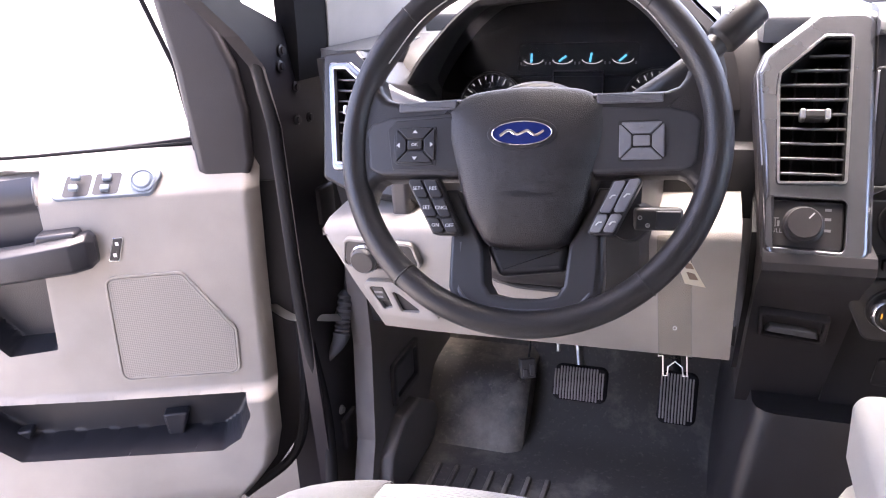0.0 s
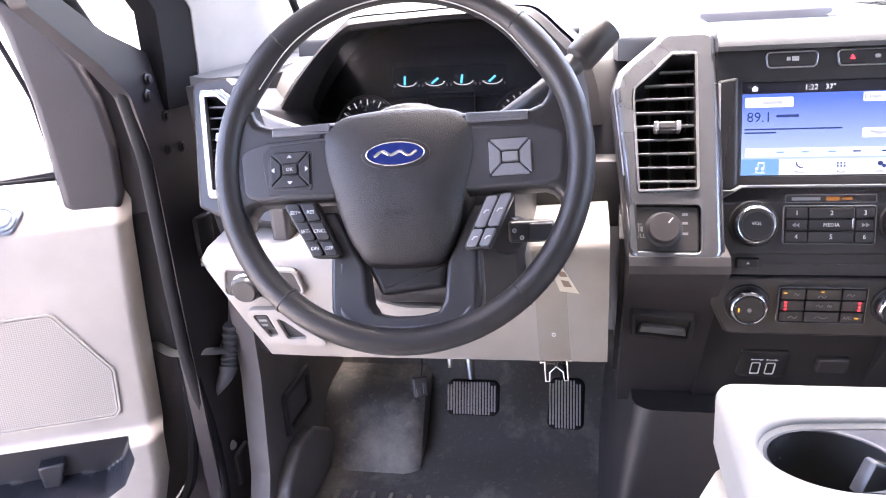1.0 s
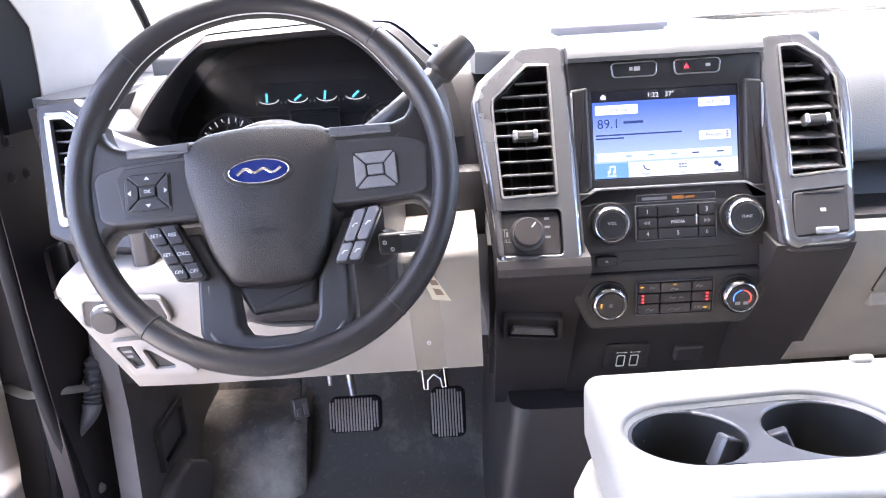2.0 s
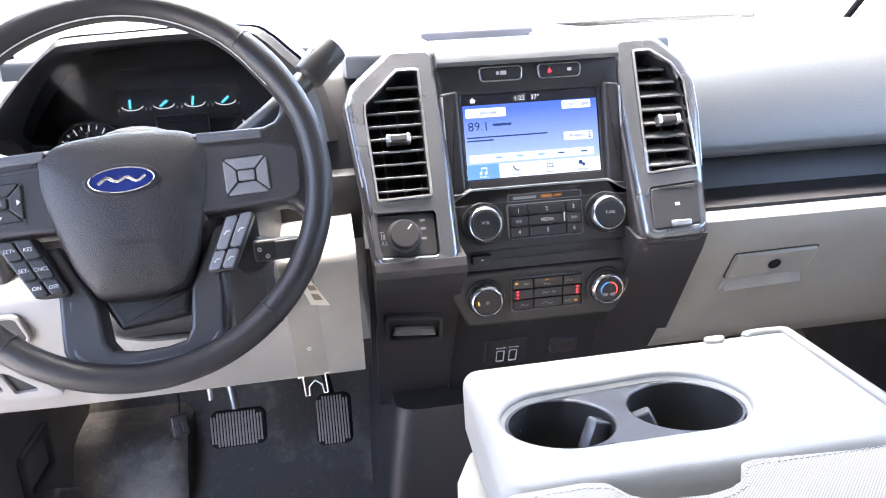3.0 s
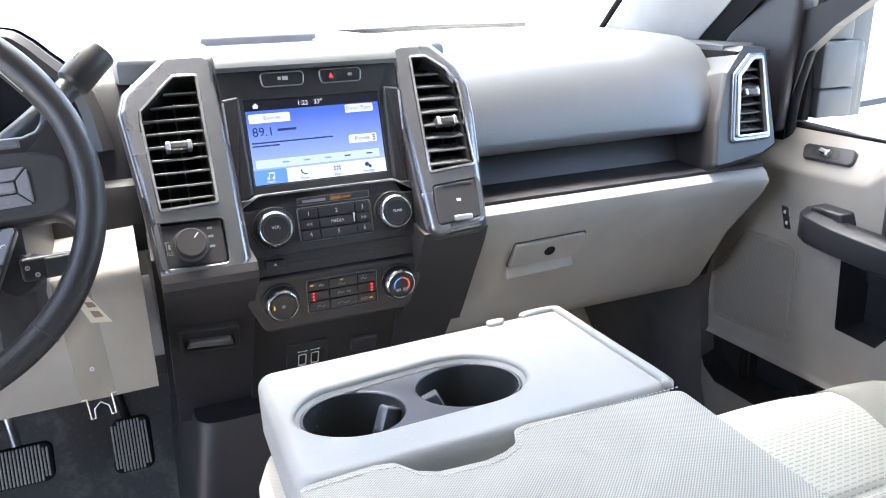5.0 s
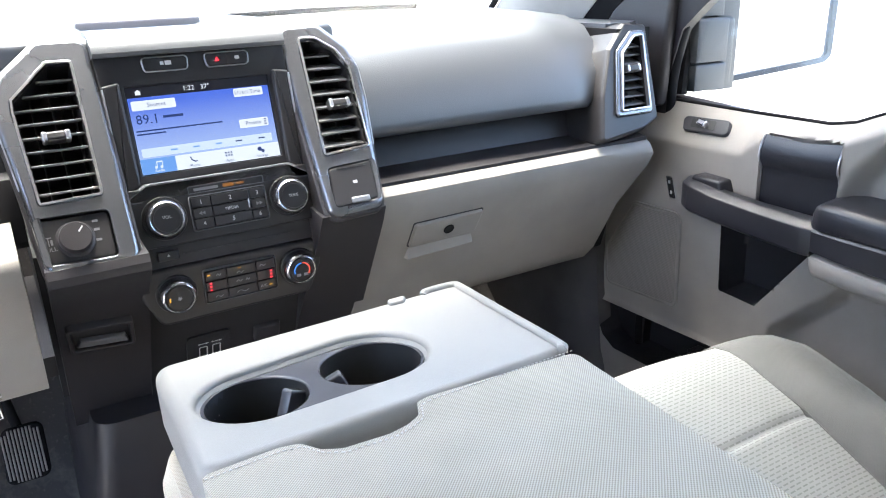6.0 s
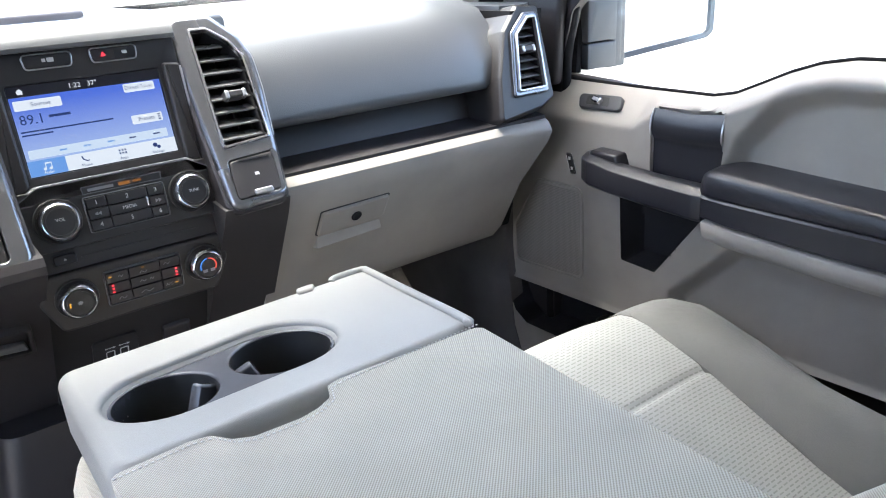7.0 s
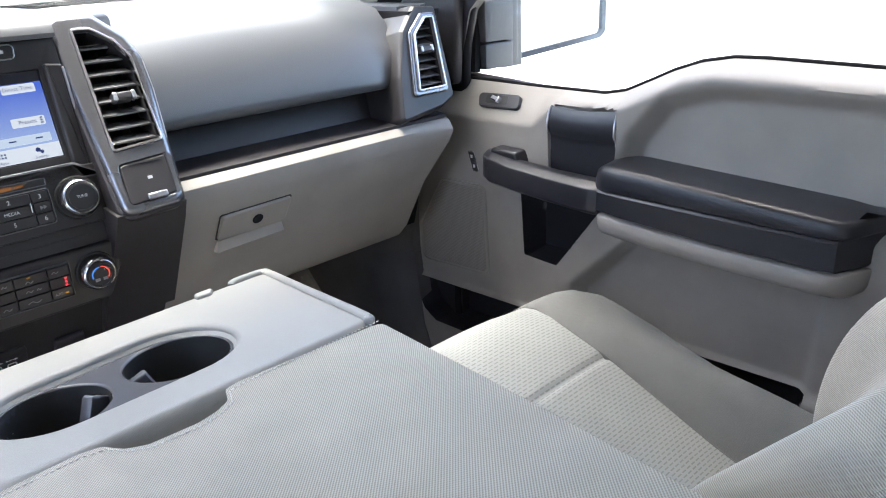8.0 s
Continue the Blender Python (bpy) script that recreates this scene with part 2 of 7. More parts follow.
def cloth(name, light, dark, scale, rot, dashes=False):
    """Woven seat cloth: a fine diagonal twill, or short dashes on a pale ground."""
    mat, nt, b = base_mat(name, light, 0.95)
    b.inputs["Sheen Weight"].default_value = 0.25
    v = coords(nt, (1, 1.414, 1.414), (0.7854, 0, rot[2])) if not dashes else coords(nt)
    if dashes:
        br = nt.nodes.new("ShaderNodeTexBrick")
        br.inputs["Scale"].default_value = 1.0
        br.inputs["Brick Width"].default_value = 0.0120
        br.inputs["Row Height"].default_value = 0.0052
        br.inputs["Mortar Size"].default_value = 0.0020
        br.inputs["Mortar Smooth"].default_value = 0.25
        br.inputs["Color1"].default_value = (*dark, 1)
        br.inputs["Color2"].default_value = (*[c * 1.15 for c in dark], 1)
        br.inputs["Mortar"].default_value = (*light, 1)
        nt.links.new(v, br.inputs["Vector"])
        col, h = br.outputs["Color"], br.outputs["Fac"]
    else:
        wv = nt.nodes.new("ShaderNodeTexWave")
        wv.inputs["Scale"].default_value = scale
        wv.inputs["Distortion"].default_value = 0.3
        nt.links.new(v, wv.inputs["Vector"])
        v2 = coords(nt, (1, 1.414, 1.414), (0.7854, 0, rot[2] + 1.45))
        w2 = nt.nodes.new("ShaderNodeTexWave")
        w2.inputs["Scale"].default_value = scale * 0.8
        nt.links.new(v2, w2.inputs["Vector"])
        mul = nt.nodes.new("ShaderNodeMix")
        mul.inputs[0].default_value = 0.30
        nt.links.new(wv.outputs["Fac"], mul.inputs[2])
        nt.links.new(w2.outputs["Fac"], mul.inputs[3])
        h = mul.outputs[0]
        col = mixed(nt, ramp(nt, h, 0.15, 0.75), dark, light)
    ns = node(nt, "ShaderNodeTexNoise", Scale=14.0, Detail=6.0)
    nt.links.new(coords(nt), ns.inputs["Vector"])
    mul2 = nt.nodes.new("ShaderNodeMix")
    mul2.data_type, mul2.blend_type = "RGBA", "MULTIPLY"
    mul2.inputs[0].default_value = 1.0
    nt.links.new(col, mul2.inputs[6])
    nt.links.new(mixed(nt, ramp(nt, ns.outputs[0], 0.3, 0.75), (0.88, 0.88, 0.87), (1, 1, 1)), mul2.inputs[7])
    nt.links.new(mul2.outputs[2], b.inputs["Base Color"])
    bp = node(nt, "ShaderNodeBump", Strength=-0.3 if dashes else 0.5, Distance=0.0006)
    nt.links.new(h, bp.inputs["Height"])
    nt.links.new(bp.outputs[0], b.inputs["Normal"])
    return mat


def glow(name, color, strength):
    mat, nt, b = base_mat(name, (0.01, 0.01, 0.01), 0.3)
    b.inputs["Emission Color"].default_value = (*color, 1)
    b.inputs["Emission Strength"].default_value = strength
    return mat


def glass(name, tint=(1, 1, 1), gloss=1.0):
    """Thin clear sheet: see-through, with a mirror sheen that grows towards grazing."""
    mat, nt, b = base_mat(name, tint, 0.0)
    nt.nodes.remove(b)
    tr = nt.nodes.new("ShaderNodeBsdfTransparent")
    tr.inputs[0].default_value = (*tint, 1)
    gl = nt.nodes.new("ShaderNodeBsdfGlossy")
    gl.inputs["Roughness"].default_value = 0.02
    lw = node(nt, "ShaderNodeLayerWeight", Blend=0.5)
    pw = node(nt, "ShaderNodeMath")
    pw.operation = "POWER"
    pw.inputs[1].default_value = 5.0
    nt.links.new(lw.outputs["Facing"], pw.inputs[0])
    mx = nt.nodes.new("ShaderNodeMixShader")
    nt.links.new(ramp(nt, pw.outputs[0], 0.0, 1.0, 0.04 * gloss, gloss), mx.inputs[0])
    nt.links.new(tr.outputs[0], mx.inputs[1])
    nt.links.new(gl.outputs[0], mx.inputs[2])
    nt.links.new(mx.outputs[0], nt.nodes["Material Output"].inputs["Surface"])
    return mat


CHARCOAL = plastic("charcoal_plastic", (0.032, 0.029, 0.031), 0.42, 1100, 0.3)
KICKGREY = plastic("scuffed_kick_panel_plastic", (0.125, 0.115, 0.115), 0.5, 1000, 0.3, 0.25)
BLACKPL = plastic("black_plastic", (0.026, 0.0245, 0.026), 0.38, 1500, 0.12)
PAD = pad_vinyl()
TAUPE = plastic("warm_grey_plastic", (0.30, 0.275, 0.25), 0.52, 1000, 0.3)
LIDGREY = plastic("pale_grey_plastic", (0.325, 0.314, 0.290), 0.42, 1400, 0.2, 0.05)
LEATHER = plastic("black_leather", (0.021, 0.019, 0.020), 0.38, 900, 0.25)
HUBGRAIN = plastic("grained_airbag_vinyl", (0.022, 0.0195, 0.0205), 0.42, 950, 0.5)
SPOKEGREY = plastic("dark_grey_satin_trim", (0.046, 0.045, 0.049), 0.34, 2000, 0.05)
BUTTON = plastic("button_plastic", (0.022, 0.021, 0.023), 0.38, 2500, 0.05)
# button plastic with the light on the right-hand keys painted in; also tray grey
LITKEY_TRAYGREY = plastic("lit_key_and_tray_grey_plastic", (0.20, 0.20, 0.22), 0.32, 2500, 0.05)
ARMVINYL = plastic("armrest_vinyl", (0.022, 0.022, 0.027), 0.30, 900, 0.3)
SILVER = metal("satin_silver_trim", (0.50, 0.50, 0.52), 0.32)
FRAMESILVER = plastic("satin_silver_frame", (0.245, 0.252, 0.275), 0.25, 3000, 0.02, 0.03)
FRAMESILVER.node_tree.nodes["Principled BSDF"].inputs["Metallic"].default_value = 0.9
CHROME = metal("chrome", (0.85, 0.85, 0.87), 0.08)
KNOBMETAL = metal("knob_ring_metal", (0.50, 0.50, 0.52), 0.18)
STEEL = metal("zinc_steel", (0.55, 0.54, 0.52), 0.35)
CLOTH = cloth("grey_twill_cloth", (0.56, 0.515, 0.43), (0.33, 0.297, 0.24), 172.0, (0, 0, 0.75))
DASHCLOTH = cloth("dash_pattern_cloth", (0.40, 0.40, 0.375), (0.255, 0.252, 0.24), 1.0, (0, 0, 0), True)
PLAINCLOTH = cloth("plain_grey_cloth", (0.25, 0.245, 0.232), (0.19, 0.186, 0.178), 420.0, (0, 0, 0.7))
SIDECLOTH = cloth("side_panel_cloth", (0.25, 0.222, 0.212), (0.13, 0.116, 0.112), 150.0, (0, 0, 0.75))
RUBBER = plastic("black_rubber", (0.012, 0.0115, 0.0125), 0.75, 1500, 0.2)
RUBBER.node_tree.nodes["Principled BSDF"].inputs["Specular IOR Level"].default_value = 0.15
BONNET = plastic("polished_black_paint", (0.02, 0.02, 0.022), 0.12, 3000, 0.005, 0.1, 1.0)
PAINT = plastic("black_car_paint", (0.020, 0.0175, 0.020), 0.38, 3000, 0.01, 0.1, 0.0)
PAINT.node_tree.nodes["Principled BSDF"].inputs["Specular IOR Level"].default_value = 0.32
GLASS = glass("window_glass", (0.93, 0.96, 0.95))
LENS = glass("cluster_lens", (0.84, 0.83, 0.84), 0.16)
TINT = glass("added_rear_tint_glass", (0.14, 0.145, 0.15))
SLEEVE = glass("clear_plastic_sleeve", (0.90, 0.89, 0.87))
WHITEINK = plastic("white_marking", (0.65, 0.65, 0.65), 0.5, 3000, 0.0, 0.02)
DIMINK = plastic("grey_marking", (0.22, 0.22, 0.23), 0.5, 3000, 0.0, 0.02)
HEADLINER = plastic("headliner_felt", (0.42, 0.405, 0.38), 0.9, 1800, 0.4)
STITCH = plastic("pale_thread", (0.62, 0.60, 0.57), 0.8, 4000, 0.1)


def dirty_rubber(name, dust):
    """Vinyl floor with dried dust."""
    mat, nt, b = base_mat(name, (0.03, 0.03, 0.03), 0.6)
    v = coords(nt)
    big = node(nt, "ShaderNodeTexNoise", Scale=6.0, Detail=8.0, Roughness=0.65)
    fine = node(nt, "ShaderNodeTexNoise", Scale=120.0, Detail=4.0)
    for n in (big, fine):
        nt.links.new(v, n.inputs["Vector"])
    m1 = mixed(nt, ramp(nt, big.outputs[0], 0.62 - 0.3 * dust, 0.86 - 0.3 * dust), (0.085, 0.078, 0.074), (0.33, 0.29, 0.25))
    m2 = mixed(nt, ramp(nt, fine.outputs[0], 0.58, 0.8, 0, 0.2 + 0.4 * dust), m1, (0.36, 0.32, 0.28))
    nt.links.new(m2, b.inputs["Base Color"])
    nt.links.new(ramp(nt, big.outputs[0], 0.4, 0.7, 0.42, 0.85), b.inputs["Roughness"])
    bp = node(nt, "ShaderNodeBump", Strength=0.35, Distance=0.001)
    nt.links.new(fine.outputs[0], bp.inputs["Height"])
    nt.links.new(bp.outputs[0], b.inputs["Normal"])
    return mat


def concrete():
    mat, nt, b = base_mat("pale_concrete", (0.5, 0.47, 0.43), 0.9)
    v = coords(nt)
    big = node(nt, "ShaderNodeTexNoise", Scale=0.4, Detail=8.0, Roughness=0.6)
    nt.links.new(v, big.inputs["Vector"])
    nt.links.new(mixed(nt, ramp(nt, big.outputs[0], 0.35, 0.65), (0.36, 0.34, 0.31), (0.46, 0.44, 0.41)), b.inputs["Base Color"])
    return mat


def grille_mat():
    """Perforated speaker cloth: tiny holes in rows."""
    mat, nt, b = base_mat("speaker_mesh", (0.3, 0.28, 0.25), 0.6)
    v = coords(nt, (1, 1, 1), (0, 0, 0))
    br = nt.nodes.new("ShaderNodeTexVoronoi")
    br.inputs["Scale"].default_value = 310.0
    br.inputs["Randomness"].default_value = 0.0
    nt.links.new(v, br.inputs["Vector"])
    nt.links.new(mixed(nt, ramp(nt, br.outputs["Distance"], 0.36, 0.50), (0.215, 0.196, 0.178), (0.30, 0.275, 0.25)), b.inputs["Base Color"])
    return mat


FLOORMAT = dirty_rubber("dusty_vinyl_floor", 0.25)
DUSTMAT = dirty_rubber("mud_stained_vinyl", 0.6)
CONCRETE = concrete()
GRILLE = grille_mat()

# ---- setting: ground, cab shell ----
FLOOR_Z, GROUND_Z = 0.08, -0.75


def build_ground():
    bm = bmesh.new()
    sheet(bm, lambda s, t: (-400 + 800 * s, -400 + 800 * t, GROUND_Z), 8, 8)
    single("ground", bm, CONCRETE, "pale sunlit concrete lot round the truck", "ground", kind="structure")


def build_floor():
    bm = bmesh.new()
    prof = [(-2.2, FLOOR_Z), (0.36, FLOOR_Z), (0.42, FLOOR_Z + 0.015), (0.62, 0.30), (0.66, 0.62), (0.70, 0.62), (0.70, -0.02), (-2.2, -0.02)]
    sweep_x(bm, [(x, prof) for x in (-0.84, -0.4, 0.0, 0.4, 0.84)])
    floor = single("floor", bm, FLOORMAT, "dusty black vinyl cab floor with toe board", "floor", kind="structure")
    bm = bmesh.new()
    rest = [(0.335, FLOOR_Z), (0.345, FLOOR_Z + 0.015), (0.36, FLOOR_Z + 0.035), (0.415, 0.19), (0.43, 0.205), (0.46, 0.212), (0.61, 0.22), (0.61, FLOOR_Z)]
    sweep_x(bm, [(-0.80, rest), (-0.775, rest), (-0.76, [(y - 0.006, z) for y, z in rest]), (-0.62, [(y - 0.006, z) for y, z in rest]), (-0.605, rest), (-0.59, [(y + 0.01, max(FLOOR_Z, z - 0.012)) for y, z in rest])])
    part("dead_pedal", bm, DUSTMAT, floor, "dusty moulded foot rest")
    for k in range(7):
        bm = bmesh.new()
        x = -0.735 + k * 0.036
        box(bm, (x - 0.005, 0.14, FLOOR_Z - 0.002), (x + 0.005, 0.262, FLOOR_Z + 0.006), bevel=0.003)
        part("rib", bm, DUSTMAT, floor)
    bm = bmesh.new()
    hump = [(-0.22, FLOOR_Z), (-0.16, 0.20), (-0.12, 0.23), (0.12, 0.23), (0.16, 0.20), (0.22, FLOOR_Z)]
    rings(bm, [[(x, y, z) for x, z in hump] for y in (-0.5, 0.1, 0.64)])
    part("tunnel", bm, FLOORMAT, floor, "carpeted transmission tunnel")


def wall_plate(name, label, outer, holes, x0, x1, mat):
    """A side wall in the (y, z) plane, from x0 to x1."""
    bm = bmesh.new()
    m = Matrix(((0, 0, 1, 0), (1, 0, 0, 0), (0, 1, 0, 0), (0, 0, 0, 1)))
    plate(bm, outer, holes, x0, x1, m)
    return single(name, bm, mat, label, "wall", kind="structure")


def build_shell():
    # unseen side walls; the west one reaches further forward to block light on the dash
    for side, name, front in ((-1, "wall_west", -0.96), (1, "wall_east", -1.045)):
        xs = sorted((side * 0.81, side * 0.93))
        wall_plate(name, "unseen grey rear cab side wall", [(-2.25, 0.0), (front, 0.0), (front, 1.45), (-2.25, 1.45)], [], xs[0], xs[1], HEADLINER)
    bm = bmesh.new()
    m = Matrix(((1, 0, 0, 0), (0, 0, 1, 0), (0, 1, 0, 0), (0, 0, 0, 1)))
    plate(bm, [(-0.86, 0.0), (0.86, 0.0), (0.86, 1.45), (-0.86, 1.45)], [rrect(-0.65, 0.9, 0.65, 1.3, 0.06)], -2.28, -2.22, m)
    single("wall_south", bm, HEADLINER, "grey cab rear wall with window opening", "wall", kind="structure")
    # out-of-view dark pane, added to cut rear light on the dash faces
    bm = bmesh.new()
    prism(bm, rrect(-0.66, 0.89, 0.66, 1.31, 0.06), -2.256, -2.250, m)
    single("window_south", bm, TINT, "unseen dark tinted rear cab pane, added to dim light from behind", "window", kind="structure")
    bm = bmesh.new()
    sweep_x(bm, [(x, [(-2.28, 1.42 - b), (-0.05, 1.40 - b), (0.0, 1.385 - b), (0.0, 1.43 - b), (-2.28, 1.46 - b)]) for x, b in ((-0.90, 0.05), (-0.7, 0.0), (0.0, -0.02), (0.7, 0.0), (0.90, 0.05))])
    single("ceiling", bm, HEADLINER, "pale grey felt headliner", "ceiling", kind="structure")
    bm = bmesh.new()
    sheet(bm, lambda s, t: ((-0.80 + 1.60 * s) * (1 - 0.10 * t), 0.70 - 0.72 * t + 0.08 * (1 - (2 * s - 1) ** 2) * (1 - t), 0.905 + 0.495 * t), 12, 8, 0.005)
    ob = single("windshield", bm, GLASS, "clear raked windshield", "window", kind="structure")
    ob.visible_shadow = False
    # cowl, wiper and bonnet outside
    bm = bmesh.new()
    sheet(bm, lambda s, t: (-0.86 + 1.72 * s, 0.86 - 0.14 * t + 0.07 * (1 - (2 * s - 1) ** 2), 0.845 + 0.008 * math.sin(6 * t)), 12, 4, 0.01)
    single("cowl", bm, RUBBER, "black plastic cowl under the windshield", "cowl", kind="structure")
    bm = bmesh.new()
    sheet(bm, lambda s, t: (-0.92 + 1.84 * s, 0.88 + 1.2 * t + 0.07 * (1 - (2 * s - 1) ** 2), 0.845 - 0.06 * t * t + 0.035 * math.exp(-((abs(2 * s - 1) - 0.45) / 0.16) ** 2) - 0.10 * abs(2 * s - 1) ** 6), 32, 12, 0.01)
    single("bonnet", bm, BONNET, "glossy black truck bonnet reflecting the sky", "bonnet", kind="structure")
    for x0 in (-0.62, 0.10):
        arm = thing("windshield_wiper", (x0, 0.72, 0.93), "black wiper blade lying on the windshield", "wiper", "windshield wipers")
        bm = bmesh.new()
        tube(bm, smooth_line([(x0, 0.80, 0.90), (x0 + 0.2, 0.755, 0.925), (x0 + 0.5, 0.74, 0.93)]), 0.006)
        part("arm", bm, RUBBER, arm)
        bm = bmesh.new()
        tube(bm, smooth_line([(x0 + 0.05, 0.735, 0.925), (x0 + 0.35, 0.73, 0.93), (x0 + 0.62, 0.725, 0.927)]), 0.008, flat=0.5)
        part("blade", bm, RUBBER, arm)
    # pillars: inner trim along the windshield's edge
    for side, name in ((-1, "pillar_west"), (1, "pillar_east")):
        pil = thing(name, (side * 0.8, 0.3, 0.9), "pale grey plastic trim on the windshield pillar", "pillar", kind="structure")
        bm = bmesh.new()
        loops = []
        for t in np.linspace(0, 1, 9):
            y = 0.52 - 0.70 * t
            z = 0.86 + 0.54 * t
            xi, xo = side * (0.790 - 0.10 * t), side * (0.838 - 0.10 * t)
            yr = min(y - 0.225, 0.150 - 0.2 * (z - 0.88)) if side < 0 else y - 0.225
            loops.append([(xi + side * 0.02, y + 0.05, z), (xi, y + 0.03, z), (xi - side * 0.004, y + 0.0, z), (xi + side * 0.012, y - 0.10, z), (xo, yr, z), (xo + side * 0.03, yr - 0.005, z), (xo + side * 0.04, y + 0.05, z)])
        rings(bm, loops)
        part("trim", bm, HEADLINER, pil)
        bm = bmesh.new()
        loops = []
        for t in np.linspace(0, 1, 9):
            y = 0.52 - 0.70 * t
            z = 0.86 + 0.54 * t
            xo = side * (0.838 - 0.10 * t)
            yr, d = (min(y - 0.225, 0.150 - 0.2 * (z - 0.88)), 1.25) if side < 0 else (y - 0.225, 1.0)
            loops.append([(xo, yr + 0.01, z), (xo + side * 0.005, yr - 0.015, z), (xo + side * 0.012, yr - 0.06 * d, z), (xo + side * 0.04, yr - 0.065 * d, z), (xo + side * 0.045, yr + 0.025, z)])
        rings(bm, loops)
        part("door_seal", bm, RUBBER, pil, "black rubber door seal")
        bm = bmesh.new()
        tube(bm, [(side * 0.788, 0.565, 0.86), (side * 0.688, -0.135, 1.40)], 0.007)
        part("glass_edge", bm, RUBBER, pil, "black windshield edge")
    # jamb behind the open door and the lower cab sides
    for side, name in ((-1, "jamb_west"), (1, "jamb_east")):
        jamb = thing(name, (side * 0.86, 0.15, 0.0), "black painted door jamb with bolts and rubber seal", "jamb", kind="structure")
        bm = bmesh.new()
        m = Matrix(((0, 0, 1, 0), (1, 0, 0, 0), (0, 1, 0, 0), (0, 0, 0, 1)))
        xs = sorted((side * 0.856, side * 0.88))
        prism(bm, rounded([(0.06, -0.05), (0.72, -0.05), (0.72, 0.835), (0.30, 0.840), (0.192, 0.855), (0.142, 0.890), (0.082, 0.932), (0.024, 0.954), (-0.03, 0.974), (-0.16, 1.05), (-0.16, 1.01), (-0.05, 0.935), (0.0, 0.89), (0.025, 0.80), (0.030, 0.60)], 0.02), xs[0], xs[1], m)
        part("panel", bm, PAINT, jamb)
        bm = bmesh.new()
        box(bm, (0.22, -0.05, min(side * 0.89, side * 1.04)), (0.42, 0.80, max(side * 0.89, side * 1.04)), m, 0.02)
        part("hinge_post", bm, PAINT, jamb)
        if side < 0:
            for z0 in (0.235, 0.66):
                bm = bmesh.new()
                box(bm, (-0.90, 0.10, z0 - 0.03), (-0.848, 0.15, z0 + 0.03), bevel=0.006)
                part("hinge", bm, PAINT, jamb, "black painted steel hinge")
        bm = bmesh.new()
        tube(bm, smooth_line([(side * 0.86, -0.32, 1.32), (side * 0.865, -0.18, 1.14), (side * 0.868, -0.06, 0.995), (side * 0.868, -0.012, 0.935), (side * 0.868, 0.010, 0.88), (side * 0.868, 0.025, 0.80), (side * 0.868, 0.030, 0.70), (side * 0.868, 0.036, 0.50), (side * 0.86, 0.06, 0.28), (side * 0.855, 0.02, 0.09), (side * 0.845, -0.10, 0.06), (side * 0.845, -1.05, 0.06)]), 0.011, 10)
        part("seal", bm, RUBBER, jamb, "soft black rubber weatherstrip")
        bm = bmesh.new()
        box(bm, (-1.12, -0.05, min(side * 0.80, side * 0.90)), (0.12, 0.045, max(side * 0.80, side * 0.90)), m, 0.008)
        part("sill", bm, PAINT, jamb, "black painted door sill")
    # running board below the open door
    bm = bmesh.new()
    m = Matrix(((0, 0, 1, 0), (1, 0, 0, 0), (0, 1, 0, 0), (0, 0, 0, 1)))
    box(bm, (-1.3, -0.36, -1.32), (1.2, -0.06, -0.885), m, 0.02)
    single("running_board", bm, RUBBER, "black running board below the door sill", "running board", kind="structure")
    # kick panel beside the driver's feet
    for side, name in ((-1, "kick_panel_west"), (1, "kick_panel_east")):
        bm = bmesh.new()
        m = Matrix(((0, 0, 1, 0), (1, 0, 0, 0), (0, 1, 0, 0), (0, 0, 0, 1)))
        prism(bm, rounded([(0.06, 0.07), (0.62, 0.07), (0.66, 0.60), (0.13, 0.60), (0.135, 0.40), (0.115, 0.22)], 0.02), *sorted((side * 0.80, side * 0.835)), m, 0.0)
        kp = single(name, bm, KICKGREY, "dark grey plastic kick panel", "panel", kind="structure")
        if side < 0:
            bm = bmesh.new()
            plate(bm, rrect(0.20, 0.235, 0.33, 0.325, 0.01), [rrect(0.215, 0.25, 0.315, 0.31, 0.006)], -0.80, -0.792, m, 0.002)
            part("release_handle", bm, BLACKPL, kp, "black bonnet release pocket")
            bm = bmesh.new()
            prism(bm, rounded([(0.10, 0.08), (0.40, 0.08), (0.36, 0.16), (0.28, 0.215), (0.20, 0.22), (0.13, 0.18)], 0.02), -0.80, -0.775, m, 0.008)
            part("scuff_plate", bm, KICKGREY, kp)


build_ground()
build_floor()
build_shell()

# ---- dashboard ----
PA = plane_at((0, -0.068, 0.765), (0.088, 0.148))
PB = plane_at((0, -0.026, 0.779), (0.026, 0.101))
PC = plane_at((0, -0.060, 0.700), (0.020, 0.090))
PD = plane_at((0, -0.050, 0.610), (-0.005, 0.080))
PE = plane_at((0, 0.098, 0.424), (-0.200, 0.284))
PV = plane_at((0, -0.045, 0.775), (0.35, 1.0))
PK = plane_at((0, -0.0792, 0.5494), (-0.02, 0.15))


def local(m, x, z):
    """The (u, v) on a panel of a point at x and height z."""
    return (x, (z - m[2][3]) / m[2][1])


def flip(pts, s):
    return [(x * s, y) for x, y in pts] if s > 0 else [(-x, y) for x, y in pts][::-1]


def span(poly, v):
    """The stretch of u inside a polygon at height v."""
    xs = []
    for (x0, y0), (x1, y1) in zip(poly, poly[1:] + poly[:1]):
        if (y0 - v) * (y1 - v) < 0:
            xs.append(x0 + (x1 - x0) * (v - y0) / (y1 - y0))
    return (min(xs), max(xs)) if len(xs) > 1 else None


DUCT = plastic("dark_duct_plastic", (0.012, 0.011, 0.012), 0.55, 1500, 0.1)
